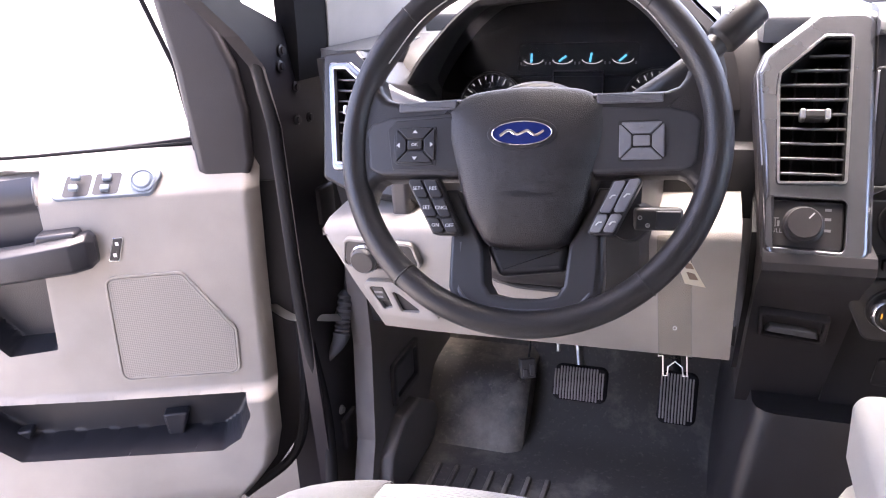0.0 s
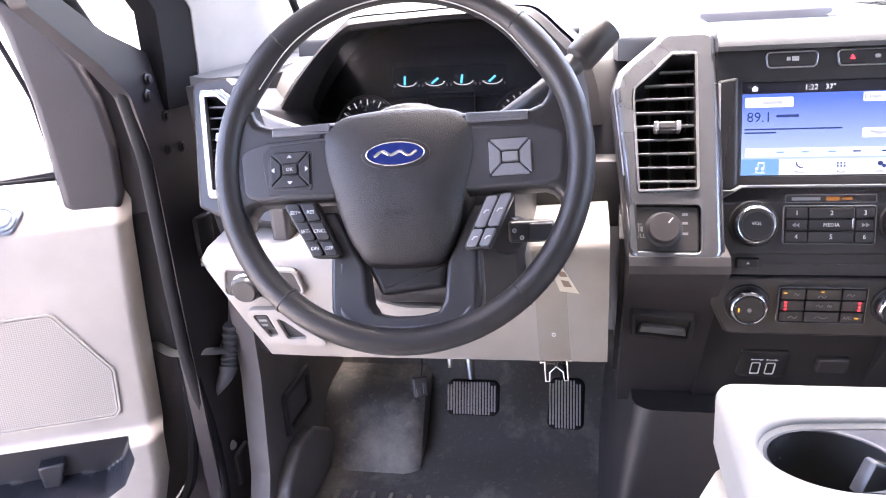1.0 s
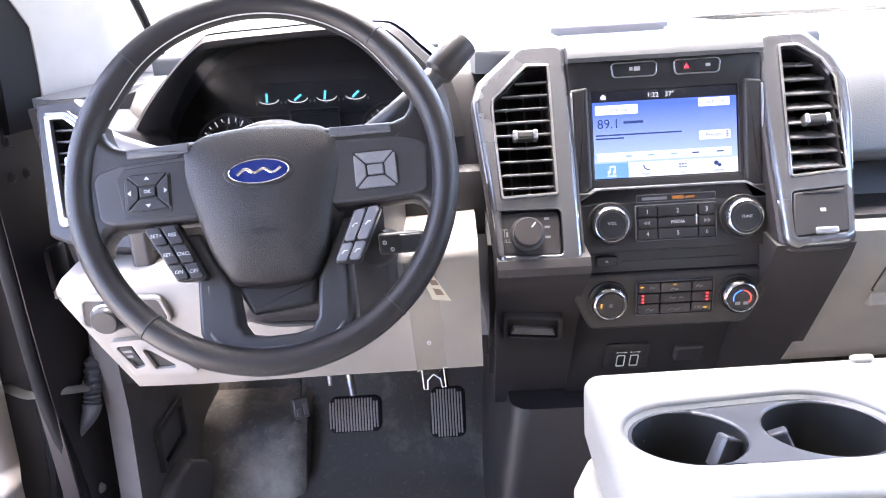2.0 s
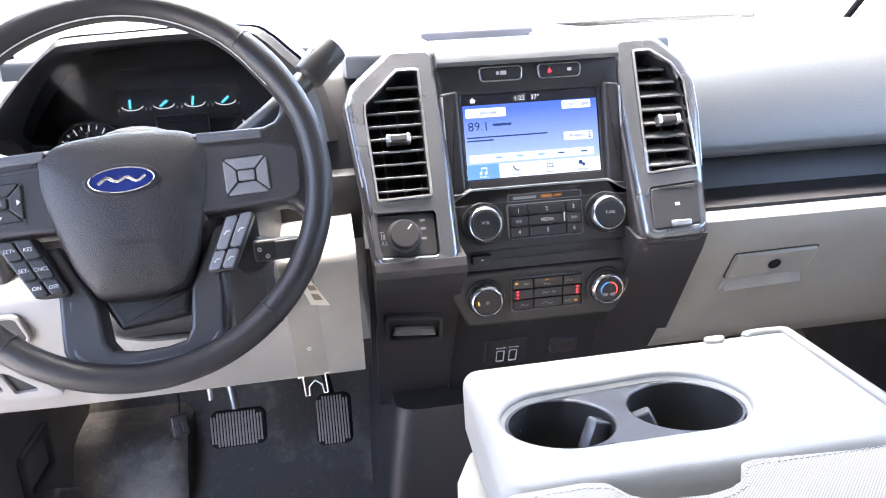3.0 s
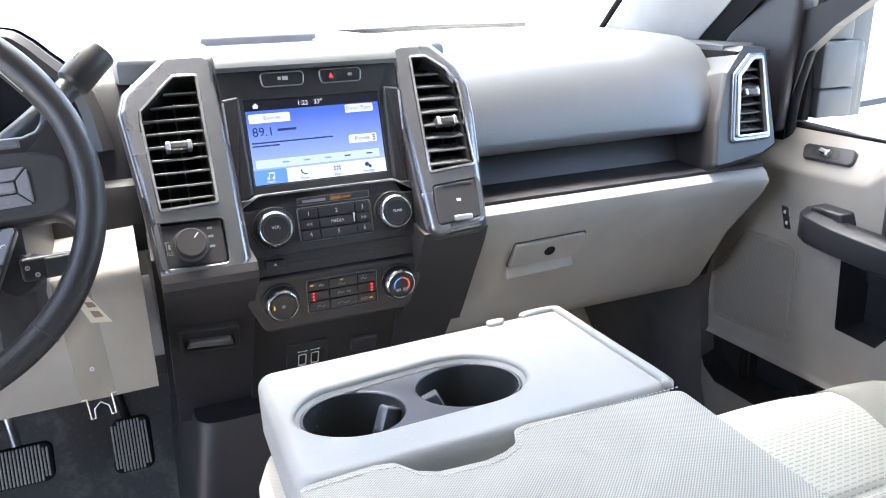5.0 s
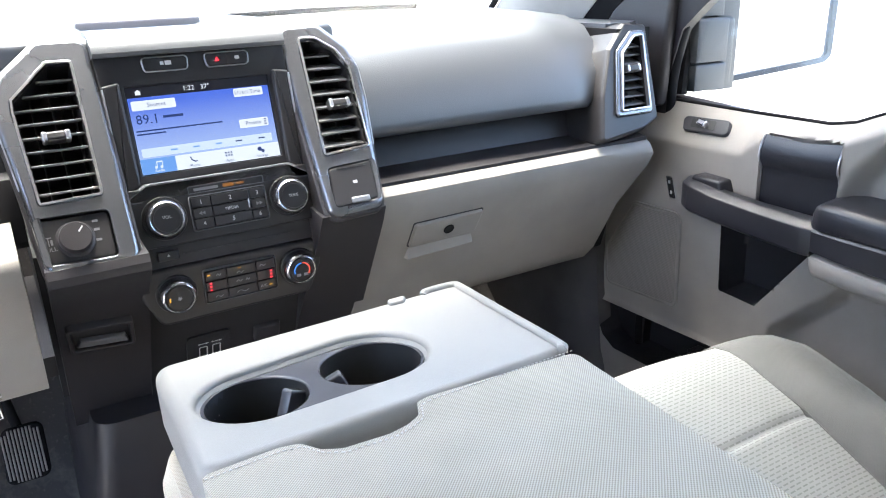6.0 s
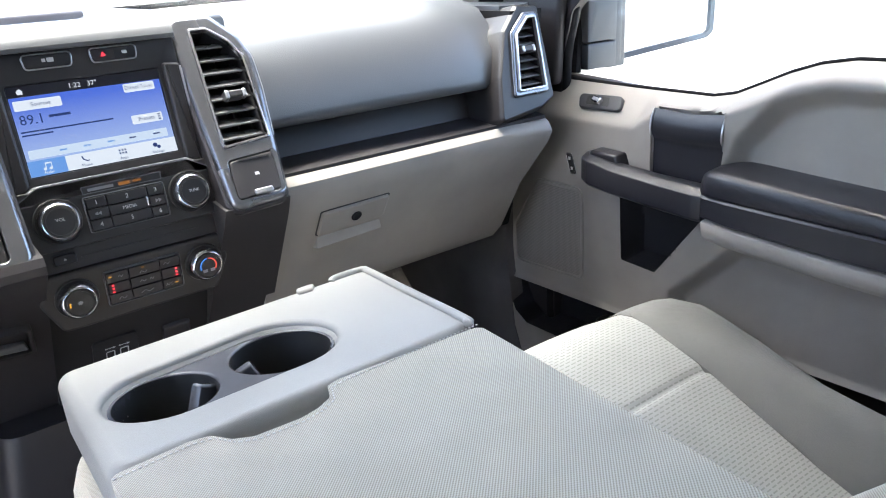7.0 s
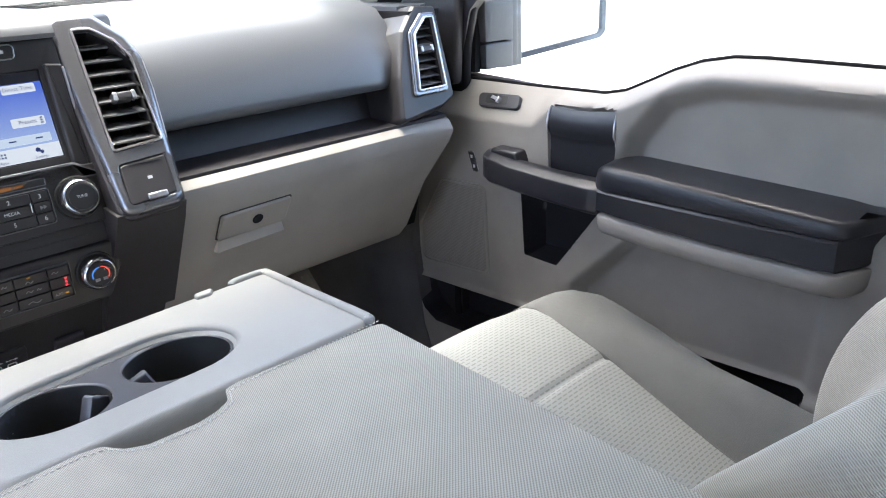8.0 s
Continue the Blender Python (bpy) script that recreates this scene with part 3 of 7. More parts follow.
SLAT = plastic("vent_slat_plastic", (0.085, 0.083, 0.086), 0.26, 2500, 0.03)


def air_vent(parent, m, poly, count, tab_at, tilt=25, ring=CHROME):
    """Louvred outlet: dark duct, bright ring, slats, vanes behind and a tab."""
    vent_bm = bmesh.new()
    q = rounded(poly, 0.004, 3)
    plate(vent_bm, inset(q, -0.001), [inset(q, 0.0028)], -0.012, 0.0095, m, 0.0012)
    vent = part("air_vent", vent_bm, ring, parent, "louvred air vent with bright ring")
    bm = bmesh.new()
    rings(bm, [[m @ Vector((x, y, w)) for x, y in inset(q, d)] for w, d in ((0.006, 0.0026), (-0.06, 0.006))], cap=(False, True))
    part("duct", bm, DUCT, vent)
    lo, hi = min(p[1] for p in poly), max(p[1] for p in poly)
    step = (hi - lo) / (count + 1)
    for k in range(count):
        v = lo + step * (k + 1)
        s = span(inset(poly, 0.003), v)
        if not s:
            continue
        bm = bmesh.new()
        mm = m @ pose(0, v, -0.009, tilt)
        box(bm, (s[0], -0.0014, -0.013), (s[1], 0.0014, 0.009), mm, 0.0009)
        part("slat", bm, SLAT, vent)
    for k in (0.3, 0.6, 0.9):
        u = min(p[0] for p in poly) * (1 - k) + max(p[0] for p in poly) * k
        bm = bmesh.new()
        box(bm, (u - 0.0008, lo + 0.01, -0.045), (u + 0.0008, hi - 0.02, -0.024), m)
        part("vane", bm, CHARCOAL, vent)
    u, v = tab_at
    bm = bmesh.new()
    box(bm, (u - 0.011, v - 0.0055, -0.004), (u + 0.011, v + 0.0055, 0.010), m, 0.003)
    part("tab", bm, BLACKPL, vent, "small black vent tab with bright ends")
    for s in (-1, 1):
        bm = bmesh.new()
        box(bm, (u + s * 0.012 - 0.003, v - 0.0058, -0.003), (u + s * 0.012 + 0.003, v + 0.0058, 0.0105), m, 0.002)
        part("tab_end", bm, SILVER, vent)


def knob(parent, m, u, v, r, h, label):
    mm = m @ pose(u, v, 0)
    bm = bmesh.new()
    lathe(bm, [(r * 1.24, -0.002), (r * 1.24, 0.002), (r * 1.20, 0.0032), (r * 1.02, 0.0024)], mm, 48)
    k = part("knob", bm, BLACKPL, parent, label)
    bm = bmesh.new()
    lathe(bm, [(r * 1.12, 0.001), (r * 1.11, h * 0.45), (r * 1.07, h * 0.72), (r * 1.00, h * 0.90), (r * 0.92, h * 0.98), (r * 0.86, h * 0.95), (r * 0.84, h * 0.86)], mm, 48)
    part("ring", bm, KNOBMETAL, k, "bright metal ring")
    bm = bmesh.new()
    lathe(bm, [(r * 0.85, h * 0.5), (r * 0.845, h * 0.92), (r * 0.82, h), (r * 0.74, h * 1.02), (r * 0.72, h * 0.97), (0, h * 0.97)], mm, 48)
    part("cap", bm, BUTTON, k)
    return k, mm @ pose(0, 0, h * 0.97)


dash = thing("dashboard", (0, 0.2, 0.7), "truck dashboard with dark pad, silver trim and warm grey lower panels", "dashboard")


def section_pad(x):
    """Profile (y, z) of the dash top at x: passenger pad, centre tray roof or binnacle roof."""
    return [(0.66, 0.885), (0.64, 0.915), (0.45, 0.932), (0.25, 0.938), (0.13, 0.932), (0.07, 0.917), (0.034, 0.893), (0.010, 0.862), (-0.005, 0.836), (-0.014, 0.812), (-0.019, 0.797), (-0.020, 0.789), (-0.016, 0.782), (-0.006, 0.778), (0.0, 0.777), (0.05, 0.775), (0.06, 0.75), (0.66, 0.75)]


def build_dash_body():
    # passenger pad
    bm = bmesh.new()
    secs = []
    for x in np.linspace(0.20, 0.70, 15):
        t = (x - 0.20) / 0.50
        sag = 0.012 * math.sin(math.pi * min(1, t * 1.3)) if t < 0.77 else 0
        prof = []
        for y, z in section_pad(x):
            if y < 0.2 and z > 0.778:
                y = y + sag * (1 if z < 0.9 else 0.4) - 0.006 * math.sin(math.pi * t) + 0.008 * ease(0.630, 0.675, x)
            prof.append((y, z - (0.012 * ease(0.75, 1.0, t) if z > 0.85 else 0)))
        secs.append((x, prof))
    sweep_x(bm, secs)
    for v in bm.verts:
        if v.co.x > 0.6 and v.co.y < 0.3:
            v.co.x -= 0.058 * max(0, min(1, (0.92 - v.co.z) / 0.14)) * (v.co.x - 0.6) / 0.1
    part("passenger_pad", bm, PAD, dash, "soft grained dark passenger dash pad")
    # centre roof with open tray
    bm = bmesh.new()
    m = Matrix.Translation((0, 0, 0))
    outer = [(-0.74, 0.66), (-0.74, 0.33), (-0.26, 0.33), (-0.225, 0.06), (-0.118, 0.024), (0.118, 0.024), (0.21, 0.06), (0.21, 0.66)]
    crowned_plate(bm, outer, [rrect(-0.095, 0.06, 0.085, 0.30, 0.012)], 0.905, 0.938, m, 0.012, 0.012, 0.006)
    part("top_cover", bm, PAD, dash, "sunlit dark dash top")
    bm = bmesh.new()
    rings(bm, [[(x, y, z) for x, y in rrect(-0.097, 0.058, 0.087, 0.302, 0.012)] for z in (0.934, 0.895)], cap=(False, True))
    part("top_tray", bm, CHARCOAL, dash, "open storage tray on the dash top")
    bm = bmesh.new()
    box(bm, (-0.098, 0.300, 0.925), (0.088, 0.345, 0.949), bevel=0.006)
    part("tray_lip", bm, LITKEY_TRAYGREY, dash, "grey far wall of the tray")
    # front edge over the screen
    bm = bmesh.new()
    brow = [(0.07, 0.945), (0.040, 0.9445), (0.024, 0.942), (0.012, 0.9365), (0.004, 0.929), (0.0, 0.922), (0.002, 0.917), (0.02, 0.914), (0.07, 0.914)]
    sweep_x(bm, [(x, brow) for x in (-0.1165, 0.0, 0.1165)])
    part("brow", bm, PAD, dash, "bright rounded brow above the screen")
    # body core behind the panels
    bm = bmesh.new()
    sweep_x(bm, [(x, [(0.60, 0.88), (0.12, 0.88), (0.06, 0.77), (-0.02, 0.70), (-0.01, 0.62), (0.13, 0.44), (0.60, 0.40)]) for x in (-0.222, 0.215)])
    part("core", bm, BLACKPL, dash)
    # passenger shelf
    bm = bmesh.new()
    sweep_x(bm, [(x, [(0.10, 0.776), (0.045, 0.772), (0.03, 0.745), (0.022, 0.728), (-0.03, 0.722), (-0.042, 0.720), (-0.042, 0.714), (0.10, 0.70)]) for x in (0.205, 0.45, 0.74)])
    part("shelf", bm, CHARCOAL, dash, "narrow dark storage shelf")
    # glovebox
    bm = bmesh.new()

    def glove(x):
        e = ease(0.66, 0.76, x)
        return [(0.10, 0.716), (-0.030, 0.7175), (-0.046, 0.714 - 0.006 * e), (-0.056, 0.704 - 0.01 * e), (-0.057, 0.692), (-0.05, 0.672), (-0.005 + 0.01 * e, 0.59), (0.040, 0.50), (0.060, 0.475), (0.075, 0.468), (0.16, 0.47)]
    secs = [(x, glove(x)) for x in np.linspace(0.199, 0.745, 15)]
    sweep_x(bm, secs)
    for v in bm.verts:
        if v.co.x > 0.66:
            v.co.x -= 0.05 * max(0, (0.70 - v.co.z) / 0.23) * (v.co.x - 0.66) / 0.085
    gb = part("glovebox", bm, TAUPE, dash, "warm grey plastic glovebox door")
    pg = plane_at((0, -0.005, 0.59), (-0.045, 0.082))
    # latch: recessed pocket and paddle
    whole = [(0.272, 0.0205), (0.393, 0.0265), (0.3965, 0.0715), (0.2745, 0.0685)]
    bm = bmesh.new()
    prism(bm, rounded(inset(whole, -0.0012), 0.004), 0.0, 0.0009, pg)
    part("latch_gap", bm, BLACKPL, gb)
    bm = bmesh.new()
    prism(bm, rounded(inset(whole, 0.0008), 0.004), 0.0, 0.0055, pg, 0.0028, 4)
    part("latch", bm, TAUPE, gb, "glovebox latch paddle")
    bm = bmesh.new()
    tilt = pg @ pose(0.0, 0.008, 0.0, -32)
    prism(bm, rounded([(0.272, -0.013), (0.393, -0.009), (0.390, 0.011), (0.275, 0.007)], 0.003), -0.010, 0.0045, tilt, 0.002)
    part("finger_pocket", bm, TAUPE, gb, "pale upturned lip of the latch pocket")
    bm = bmesh.new()
    lathe(bm, [(0.0090, 0.0), (0.0090, 0.0066), (0.0080, 0.0074), (0.0050, 0.0068), (0.0, 0.0068)], pg @ pose(0.3375, 0.0460, 0), 24)
    part("lock_cylinder", bm, RUBBER, gb, "round black lock")
    # underside closing panel
    bm = bmesh.new()
    sweep_x(bm, [(x, [(0.10, 0.49), (0.62, 0.45), (0.62, 0.47), (0.10, 0.52)]) for x in (-0.74, 0.74)])
    part("underside", bm, BLACKPL, dash)
    # side closing of the right pillar down to the tunnel
    for s in (-1, 1):
        bm = bmesh.new()
        chin = [(-0.1100, 0.7088), (-0.1153, 0.700), (-0.1135, 0.690), (-0.095, 0.674), (-0.062, 0.648)] if s < 0 else [(-0.10, 0.706), (-0.085, 0.68)]
        sec = [(-0.045, 0.712)] + chin + [(0.098, 0.424), (0.11, 0.40), (0.35, 0.40), (0.35, 0.88), (0.11, 0.88)]
        edge = (lambda z: 0.2150) if s < 0 else (lambda z: line(z, [(0.42, 0.221), (0.71, 0.199)]))
        rings(bm, [[(s * 0.108, y, z) for y, z in sec], [(s * edge(z), y, z) for y, z in sec]])
        low = part("lower_pillar", bm, CHARCOAL, dash, "dark lower side of the centre stack")
        if s < 0:
            bm = bmesh.new()
            q = [(-0.199, 0.186), (-0.134, 0.176), (-0.136, 0.222), (-0.201, 0.230)]
            plate(bm, rounded(inset(q, -0.006), 0.005), [rounded(q, 0.004)], -0.002, 0.012, PE, 0.004)
            part("pocket_rim", bm, CHARCOAL, low)
            bm = bmesh.new()
            rings(bm, [[PE @ Vector((x, y, w)) for x, y in rounded(q, 0.004)] for w in (0.010, 0.0015)], cap=(False, True))
            part("pocket", bm, BLACKPL, low, "small dark pocket")
            bm = bmesh.new()
            prism(bm, [(-0.197, 0.188), (-0.136, 0.178), (-0.140, 0.194), (-0.192, 0.202)], 0.002, 0.0085, PE, 0.003)
            part("pocket_lip", bm, LEDGEGREY, low)
    # tunnel cladding under the stack
    bm = bmesh.new()
    rings(bm, [[(x, y, z) for x, y in rrect(-0.215 + d, 0.02 + d, 0.215 - d, 0.55, 0.03)] for z, d in ((0.06, -0.02), (0.30, 0.0), (0.425, 0.02))])
    part("tunnel_cladding", bm, CHARCOAL, dash, "dark carpeted cladding below the stack")


def build_stack():
    pills = {-1: [(0.1155, -0.078), (0.2125, -0.078), (0.2205, 0.027), (0.2312, 0.130), (0.2225, 0.155), (0.172, 0.2), (0.1155, 0.2)],
             1: [(0.1155, -0.071), (0.1965, -0.0685), (0.2065, 0.02), (0.2155, 0.088), (0.2172, 0.132), (0.208, 0.165), (0.174, 0.2005), (0.1155, 0.199)]}
    vents = {-1: [(0.1395, 0.0065), (0.2055, 0.0045), (0.2105, 0.116), (0.2095, 0.1285), (0.166, 0.1705), (0.138, 0.170)],
             1: [(0.1300, 0.0115), (0.1965, 0.0165), (0.2010, 0.132), (0.188, 0.158), (0.163, 0.1775), (0.1395, 0.1775)]}
    lows = {-1: [(0.1385, -0.0655), (0.2115, -0.0628), (0.2135, -0.0095), (0.138, -0.0103)],
            1: [(0.1235, -0.0615), (0.1915, -0.0560), (0.1975, -0.0015), (0.130, -0.0055)]}
    for s in (-1, 1):
        bm = bmesh.new()
        po, pv, pl = flip(pills[s], s), flip(vents[s], s), flip(lows[s], s)
        crowned_plate(bm, rounded(po, 0.016, 6), [rounded(pv, 0.004), rounded(pl, 0.006)], -0.006, 0.007, PA, 0.0100 if s > 0 else 0.0072, 0.0085)
        p = part("pillar_trim", bm, FRAMESILVER, dash, "satin silver frame round the centre air vent")
        bm = bmesh.new()
        trace = [PA @ Vector((x, y, 0.0006)) for x, y in rounded(inset(ccw(po), 0.0004), 0.016, 6) if y > -0.048]
        k = max(range(len(trace)), key=lambda i: (trace[i] - trace[i - 1]).length)
        tube(bm, trace[k:] + trace[:k], 0.0014, 8)
        part("bright_edge", bm, SILVER, p, "bright silver outer edge")
        bm = bmesh.new()
        rings(bm, [[PA @ Vector((x, y, w)) for x, y in rounded(inset(ccw(po), d), 0.018, 6)] for w, d in ((-0.12, 0.002), (-0.028, -0.0035), (-0.006, -0.0035), (-0.003, -0.001), (-0.003, 0.003))], cap=(True, False))
        part("pillar_side", bm, CHARCOAL, dash)
        air_vent(dash, PA @ pose(0, 0, 0.001), pv, 9 if s < 0 else 8, (s * 0.172, 0.082), 19 if s < 0 else 40)
        bm = bmesh.new()
        prism(bm, rounded(inset(pl, 0.0015), 0.005), -0.02, 0.003 if s < 0 else 0.007, PA, 0.002)
        if s < 0:
            pan = part("switch_panel", bm, BLACKPL, dash, "black panel with drive mode dial")
            mm = PA @ pose(-0.1775, -0.0375, 0.003)
            bm = bmesh.new()
            lathe(bm, [(0.0205, 0), (0.0195, 0.0015), (0.0175, 0.0022), (0.0170, 0.011), (0.0158, 0.0128), (0, 0.0128)], mm, 36)
            part("dial", bm, CHARCOAL, pan, "round drive selector dial")
            bm = bmesh.new()
            box(bm, (-0.0008, 0.006, 0.012), (0.0008, 0.0135, 0.0133), mm @ pose(0, 0, 0, 0, 0, -40))
            part("pointer", bm, WHITEINK, pan)
            lettering("lettering", "PULL", 0.0065, PA @ pose(-0.2045, -0.045, 0.0034), DIMINK, pan)
            bm = bmesh.new()
            for u in (-0.2075, -0.2015):
                box(bm, (u - 0.0012, -0.040, 0.003), (u + 0.0012, -0.034, 0.0034), PA)
            box(bm, (-0.208, -0.0318, 0.003), (-0.201, -0.0308, 0.0034), PA)
            box(bm, (-0.205, -0.0408, 0.003), (-0.204, -0.0308, 0.0034), PA)
            part("axle_mark", bm, DIMINK, pan)
            for k, v in enumerate((-0.0205, -0.0305, -0.0425)):
                bm = bmesh.new()
                box(bm, (-0.1575, v - 0.0014, 0.003), (-0.1515, v + 0.0014, 0.0034), PA)
                part("mark", bm, DIMINK, pan)
        else:
            pan = part("tray_door", bm, BLACKPL, dash, "dark flap of the small tray below the vent")
            bm = bmesh.new()
            box(bm, (0.150, -0.0575, 0.006), (0.176, -0.0495, 0.0095), PA, 0.002)
            part("finger_tab", bm, SILVER, pan)
            bm = bmesh.new()
            box(bm, (0.159, -0.031, 0.0065), (0.165, -0.027, 0.0075), PA)
            part("mark", bm, WHITEINK, pan)
            bm = bmesh.new()
            box(bm, (0.142, -0.0085, 0.006), (0.184, -0.0065, 0.0082), PA)
            part("hinge_line", bm, BLACKPL, pan)
    # screen surround
    bm = bmesh.new()
    plate(bm, [(-0.1155, -0.028), (0.1155, -0.028), (0.1155, 0.148), (-0.1155, 0.148)], [rrect(-0.0885, -0.0015, 0.0885, 0.1058, 0.002)], -0.03, 0.0, PB, 0.001)
    part("screen_surround", bm, BLACKPL, dash, "matt black screen surround")
    for s in (-1, 1):
        bm = bmesh.new()
        q = flip([(0.0925, -0.012), (0.113, -0.026), (0.1145, 0.108), (0.0935, 0.111)], s)
        prism(bm, rounded(q, 0.003), -0.004, 0.008, PB, 0.0035)
        part("side_cheek", bm, BLACKPL, dash)
        bm = bmesh.new()
        q = flip([(0.112, -0.026), (0.1150, -0.026), (0.1150, 0.104), (0.1125, 0.104)], s)
        prism(bm, q, 0.0, 0.010, PB, 0.001)
        part("cheek_edge", bm, SILVER, dash)
    bm = bmesh.new()
    prism(bm, rounded([(-0.116, -0.034), (-0.096, -0.034), (-0.084, -0.0155), (0.084, -0.0155), (0.096, -0.034), (0.116, -0.034), (0.116, -0.026), (0.090, -0.011), (-0.090, -0.011), (-0.116, -0.026)], 0.0015), -0.02, 0.0155, PB, 0.003)
    part("ledge", bm, LEDGEGREY, dash, "satin grey ledge with flared ends below the screen")
    for a, b in ((-0.063, -0.009), (0.012, 0.067)):
        bm = bmesh.new()
        q = rounded([(a + 0.002, 0.1215), (b - 0.002, 0.1215), (b, 0.137), (a, 0.137)], 0.004)
        plate(bm, inset(q, -0.0014), [q], 0.0, 0.003, PB, 0.0007)
        btn = part("button_rim", bm, SILVER, dash, "thin bright rim round the upper buttons")
        bm = bmesh.new()
        prism(bm, inset(q, 0.0004), -0.002, 0.003, PB, 0.001)
        part("button", bm, BUTTON, btn)
        bm = bmesh.new()
        if a < 0:
            box(bm, (-0.042, 0.128, 0.003), (-0.038, 0.132, 0.0033), PB)
            box(bm, (-0.0365, 0.1275, 0.003), (-0.029, 0.1325, 0.0033), PB)
            part("symbol", bm, WHITEINK, btn)
        else:
            prism(bm, [(0.0235, 0.127), (0.030, 0.127), (0.02675, 0.1327)], 0.003, 0.0033, PB)
            part("symbol", bm, REDGLOW, btn, "red triangle")
            bm = bmesh.new()
            box(bm, (0.049, 0.1275, 0.003), (0.0555, 0.132, 0.0033), PB, 0.0015)
            part("symbol", bm, WHITEINK, btn)
            bm = bmesh.new()
            box(bm, (0.0395, 0.1215, 0.0025), (0.0401, 0.137, 0.0034), PB)
            part("divider", bm, BLACKPL, btn)


LEDGEGREY = plastic("satin_ledge_grey", (0.12, 0.12, 0.13), 0.32, 3000, 0.03)
REDGLOW = glow("red_indicator", (1.0, 0.04, 0.07), 0.13)
AMBERGLOW = glow("amber_indicator", (1.0, 0.45, 0.05), 0.07)
CYANGLOW = glow("cyan_gauge_needle", (0.10, 0.62, 0.95), 0.095)


def build_touchscreen():
    ts = thing("touchscreen", PB @ Vector((0, 0, -0.004)), "lit touchscreen with a pale blue radio page", "screen")
    W, H = 0.087, 0.1043

    def rect(name, x0, y0, x1, y1, mat, w, parent=ts, r=0.0):
        bm = bmesh.new()
        q = rrect(x0, y0, x1, y1, r) if r else [(x0, y0), (x1, y0), (x1, y1), (x0, y1)]
        prism(bm, q, w - 0.0004, w, PB)
        return part(name, bm, mat, parent)
    bm = bmesh.new()
    box(bm, (-W - 0.001, -0.001, -0.012), (W + 0.001, H + 0.001, -0.004), PB)
    part("panel", bm, BLACKPL, ts)
    w = -0.0034
    rect("display", -W, 0.0, W, 0.0925, SCREENBLUE, w)
    rect("status_bar", -W, 0.0925, W, H, SCREENBLACK, w)
    rect("tab_strip", -W, 0.0, W, 0.018, SCREENWHITE, w + 0.0005)
    rect("tab", -W, 0.0, -W + 0.041, 0.0185, SCREENTAB, w + 0.001, r=0.001)
    rect("dial_strip", -0.083, 0.0205, 0.080, 0.031, SCREENPALE, w + 0.0005, r=0.001)
    for n, x0, y0, x1, y1, t in (("sources_button", -0.084, 0.077, -0.032, 0.0885, "Sources"), ("tune_button", 0.041, 0.081, 0.079, 0.0915, "Direct Tune"), ("presets_button", 0.041, 0.041, 0.079, 0.052, "Presets")):
        b = rect(n, x0, y0, x1, y1, SCREENWHITE, w + 0.0006, r=0.0015)
        lettering("lettering", t, 0.0068, PB @ pose((x0 + x1) / 2 + (0.003 if n == "sources_button" else -0.001), (y0 + y1) / 2, w + 0.0009), SCREENINK, b)
    M = lambda x, y: PB @ pose(x, y, w + 0.0008)
    lettering("clock_lettering", "1:22   37°", 0.0085, M(-0.004, 0.0982), SCREENWHITE, ts)
    lettering("frequency_lettering", "89.1", 0.016, M(-0.0685, 0.0655), SCREENINK, ts)
    for x, t in ((-0.0665, "Audio"), (-0.024, "Phone"), (0.020, "Apps"), (0.0625, "Settings")):
        lettering("lettering", t, 0.0048, PB @ pose(x, 0.0032, w + 0.0016), SCREENWHITE if t == "Audio" else SCREENINK, ts)
    rect("text_bar", -0.050, 0.0655, -0.026, 0.0685, SCREENINK, w + 0.0005)
    rect("text_bar", -0.084, 0.0515, 0.020, 0.0532, SCREENINK, w + 0.0005)
    rect("text_bar", -0.084, 0.0475, -0.050, 0.0492, SCREENINK, w + 0.0005)
    for x in (-0.045, -0.018, 0.010, 0.036, 0.066):
        rect("text_bar", x - 0.004, 0.0252, x + 0.004, 0.0268, SCREENINK if x > 0.02 else SCREENTAB, w + 0.001)
    # symbols of the tabs
    bm = bmesh.new()
    for dx in (-0.0035, 0.0030):
        lathe(bm, [(0.0018, 0), (0.0018, 0.0003), (0, 0.0003)], PB @ pose(-0.0665 + dx, 0.0075, w + 0.001), 12)
        box(bm, (-0.0665 + dx + 0.0010, 0.0075, w + 0.001), (-0.0665 + dx + 0.0018, 0.0145, w + 0.0013), PB)
    box(bm, (-0.0690, 0.0132, w + 0.001), (-0.0617, 0.0148, w + 0.0013), PB)
    part("note_symbol", bm, SCREENWHITE, ts)
    bm = bmesh.new()
    tube(bm, [PB @ Vector((-0.0275, 0.0145, w + 0.001)), PB @ Vector((-0.0265, 0.0105, w + 0.001)), PB @ Vector((-0.0225, 0.0080, w + 0.001)), PB @ Vector((-0.0200, 0.0085, w + 0.001))], 0.0008, 6)
    part("phone_symbol", bm, SCREENINK, ts)
    bm = bmesh.new()
    for i in range(3):
        for j in range(2):
            box(bm, (0.0155 + i * 0.0035, 0.0085 + j * 0.0035, w + 0.001), (0.0175 + i * 0.0035, 0.0105 + j * 0.0035, w + 0.0013), PB)
    part("apps_symbol", bm, SCREENINK, ts)
    bm = bmesh.new()
    for x, y, r in ((0.0605, 0.0120, 0.0028), (0.0645, 0.0092, 0.0022)):
        lathe(bm, [(r, 0), (r, 0.0004), (r * 0.5, 0.0004), (r * 0.5, 0)], PB @ pose(x, y, w + 0.001), 12)
    part("settings_symbol", bm, SCREENINK, ts)
    bm = bmesh.new()
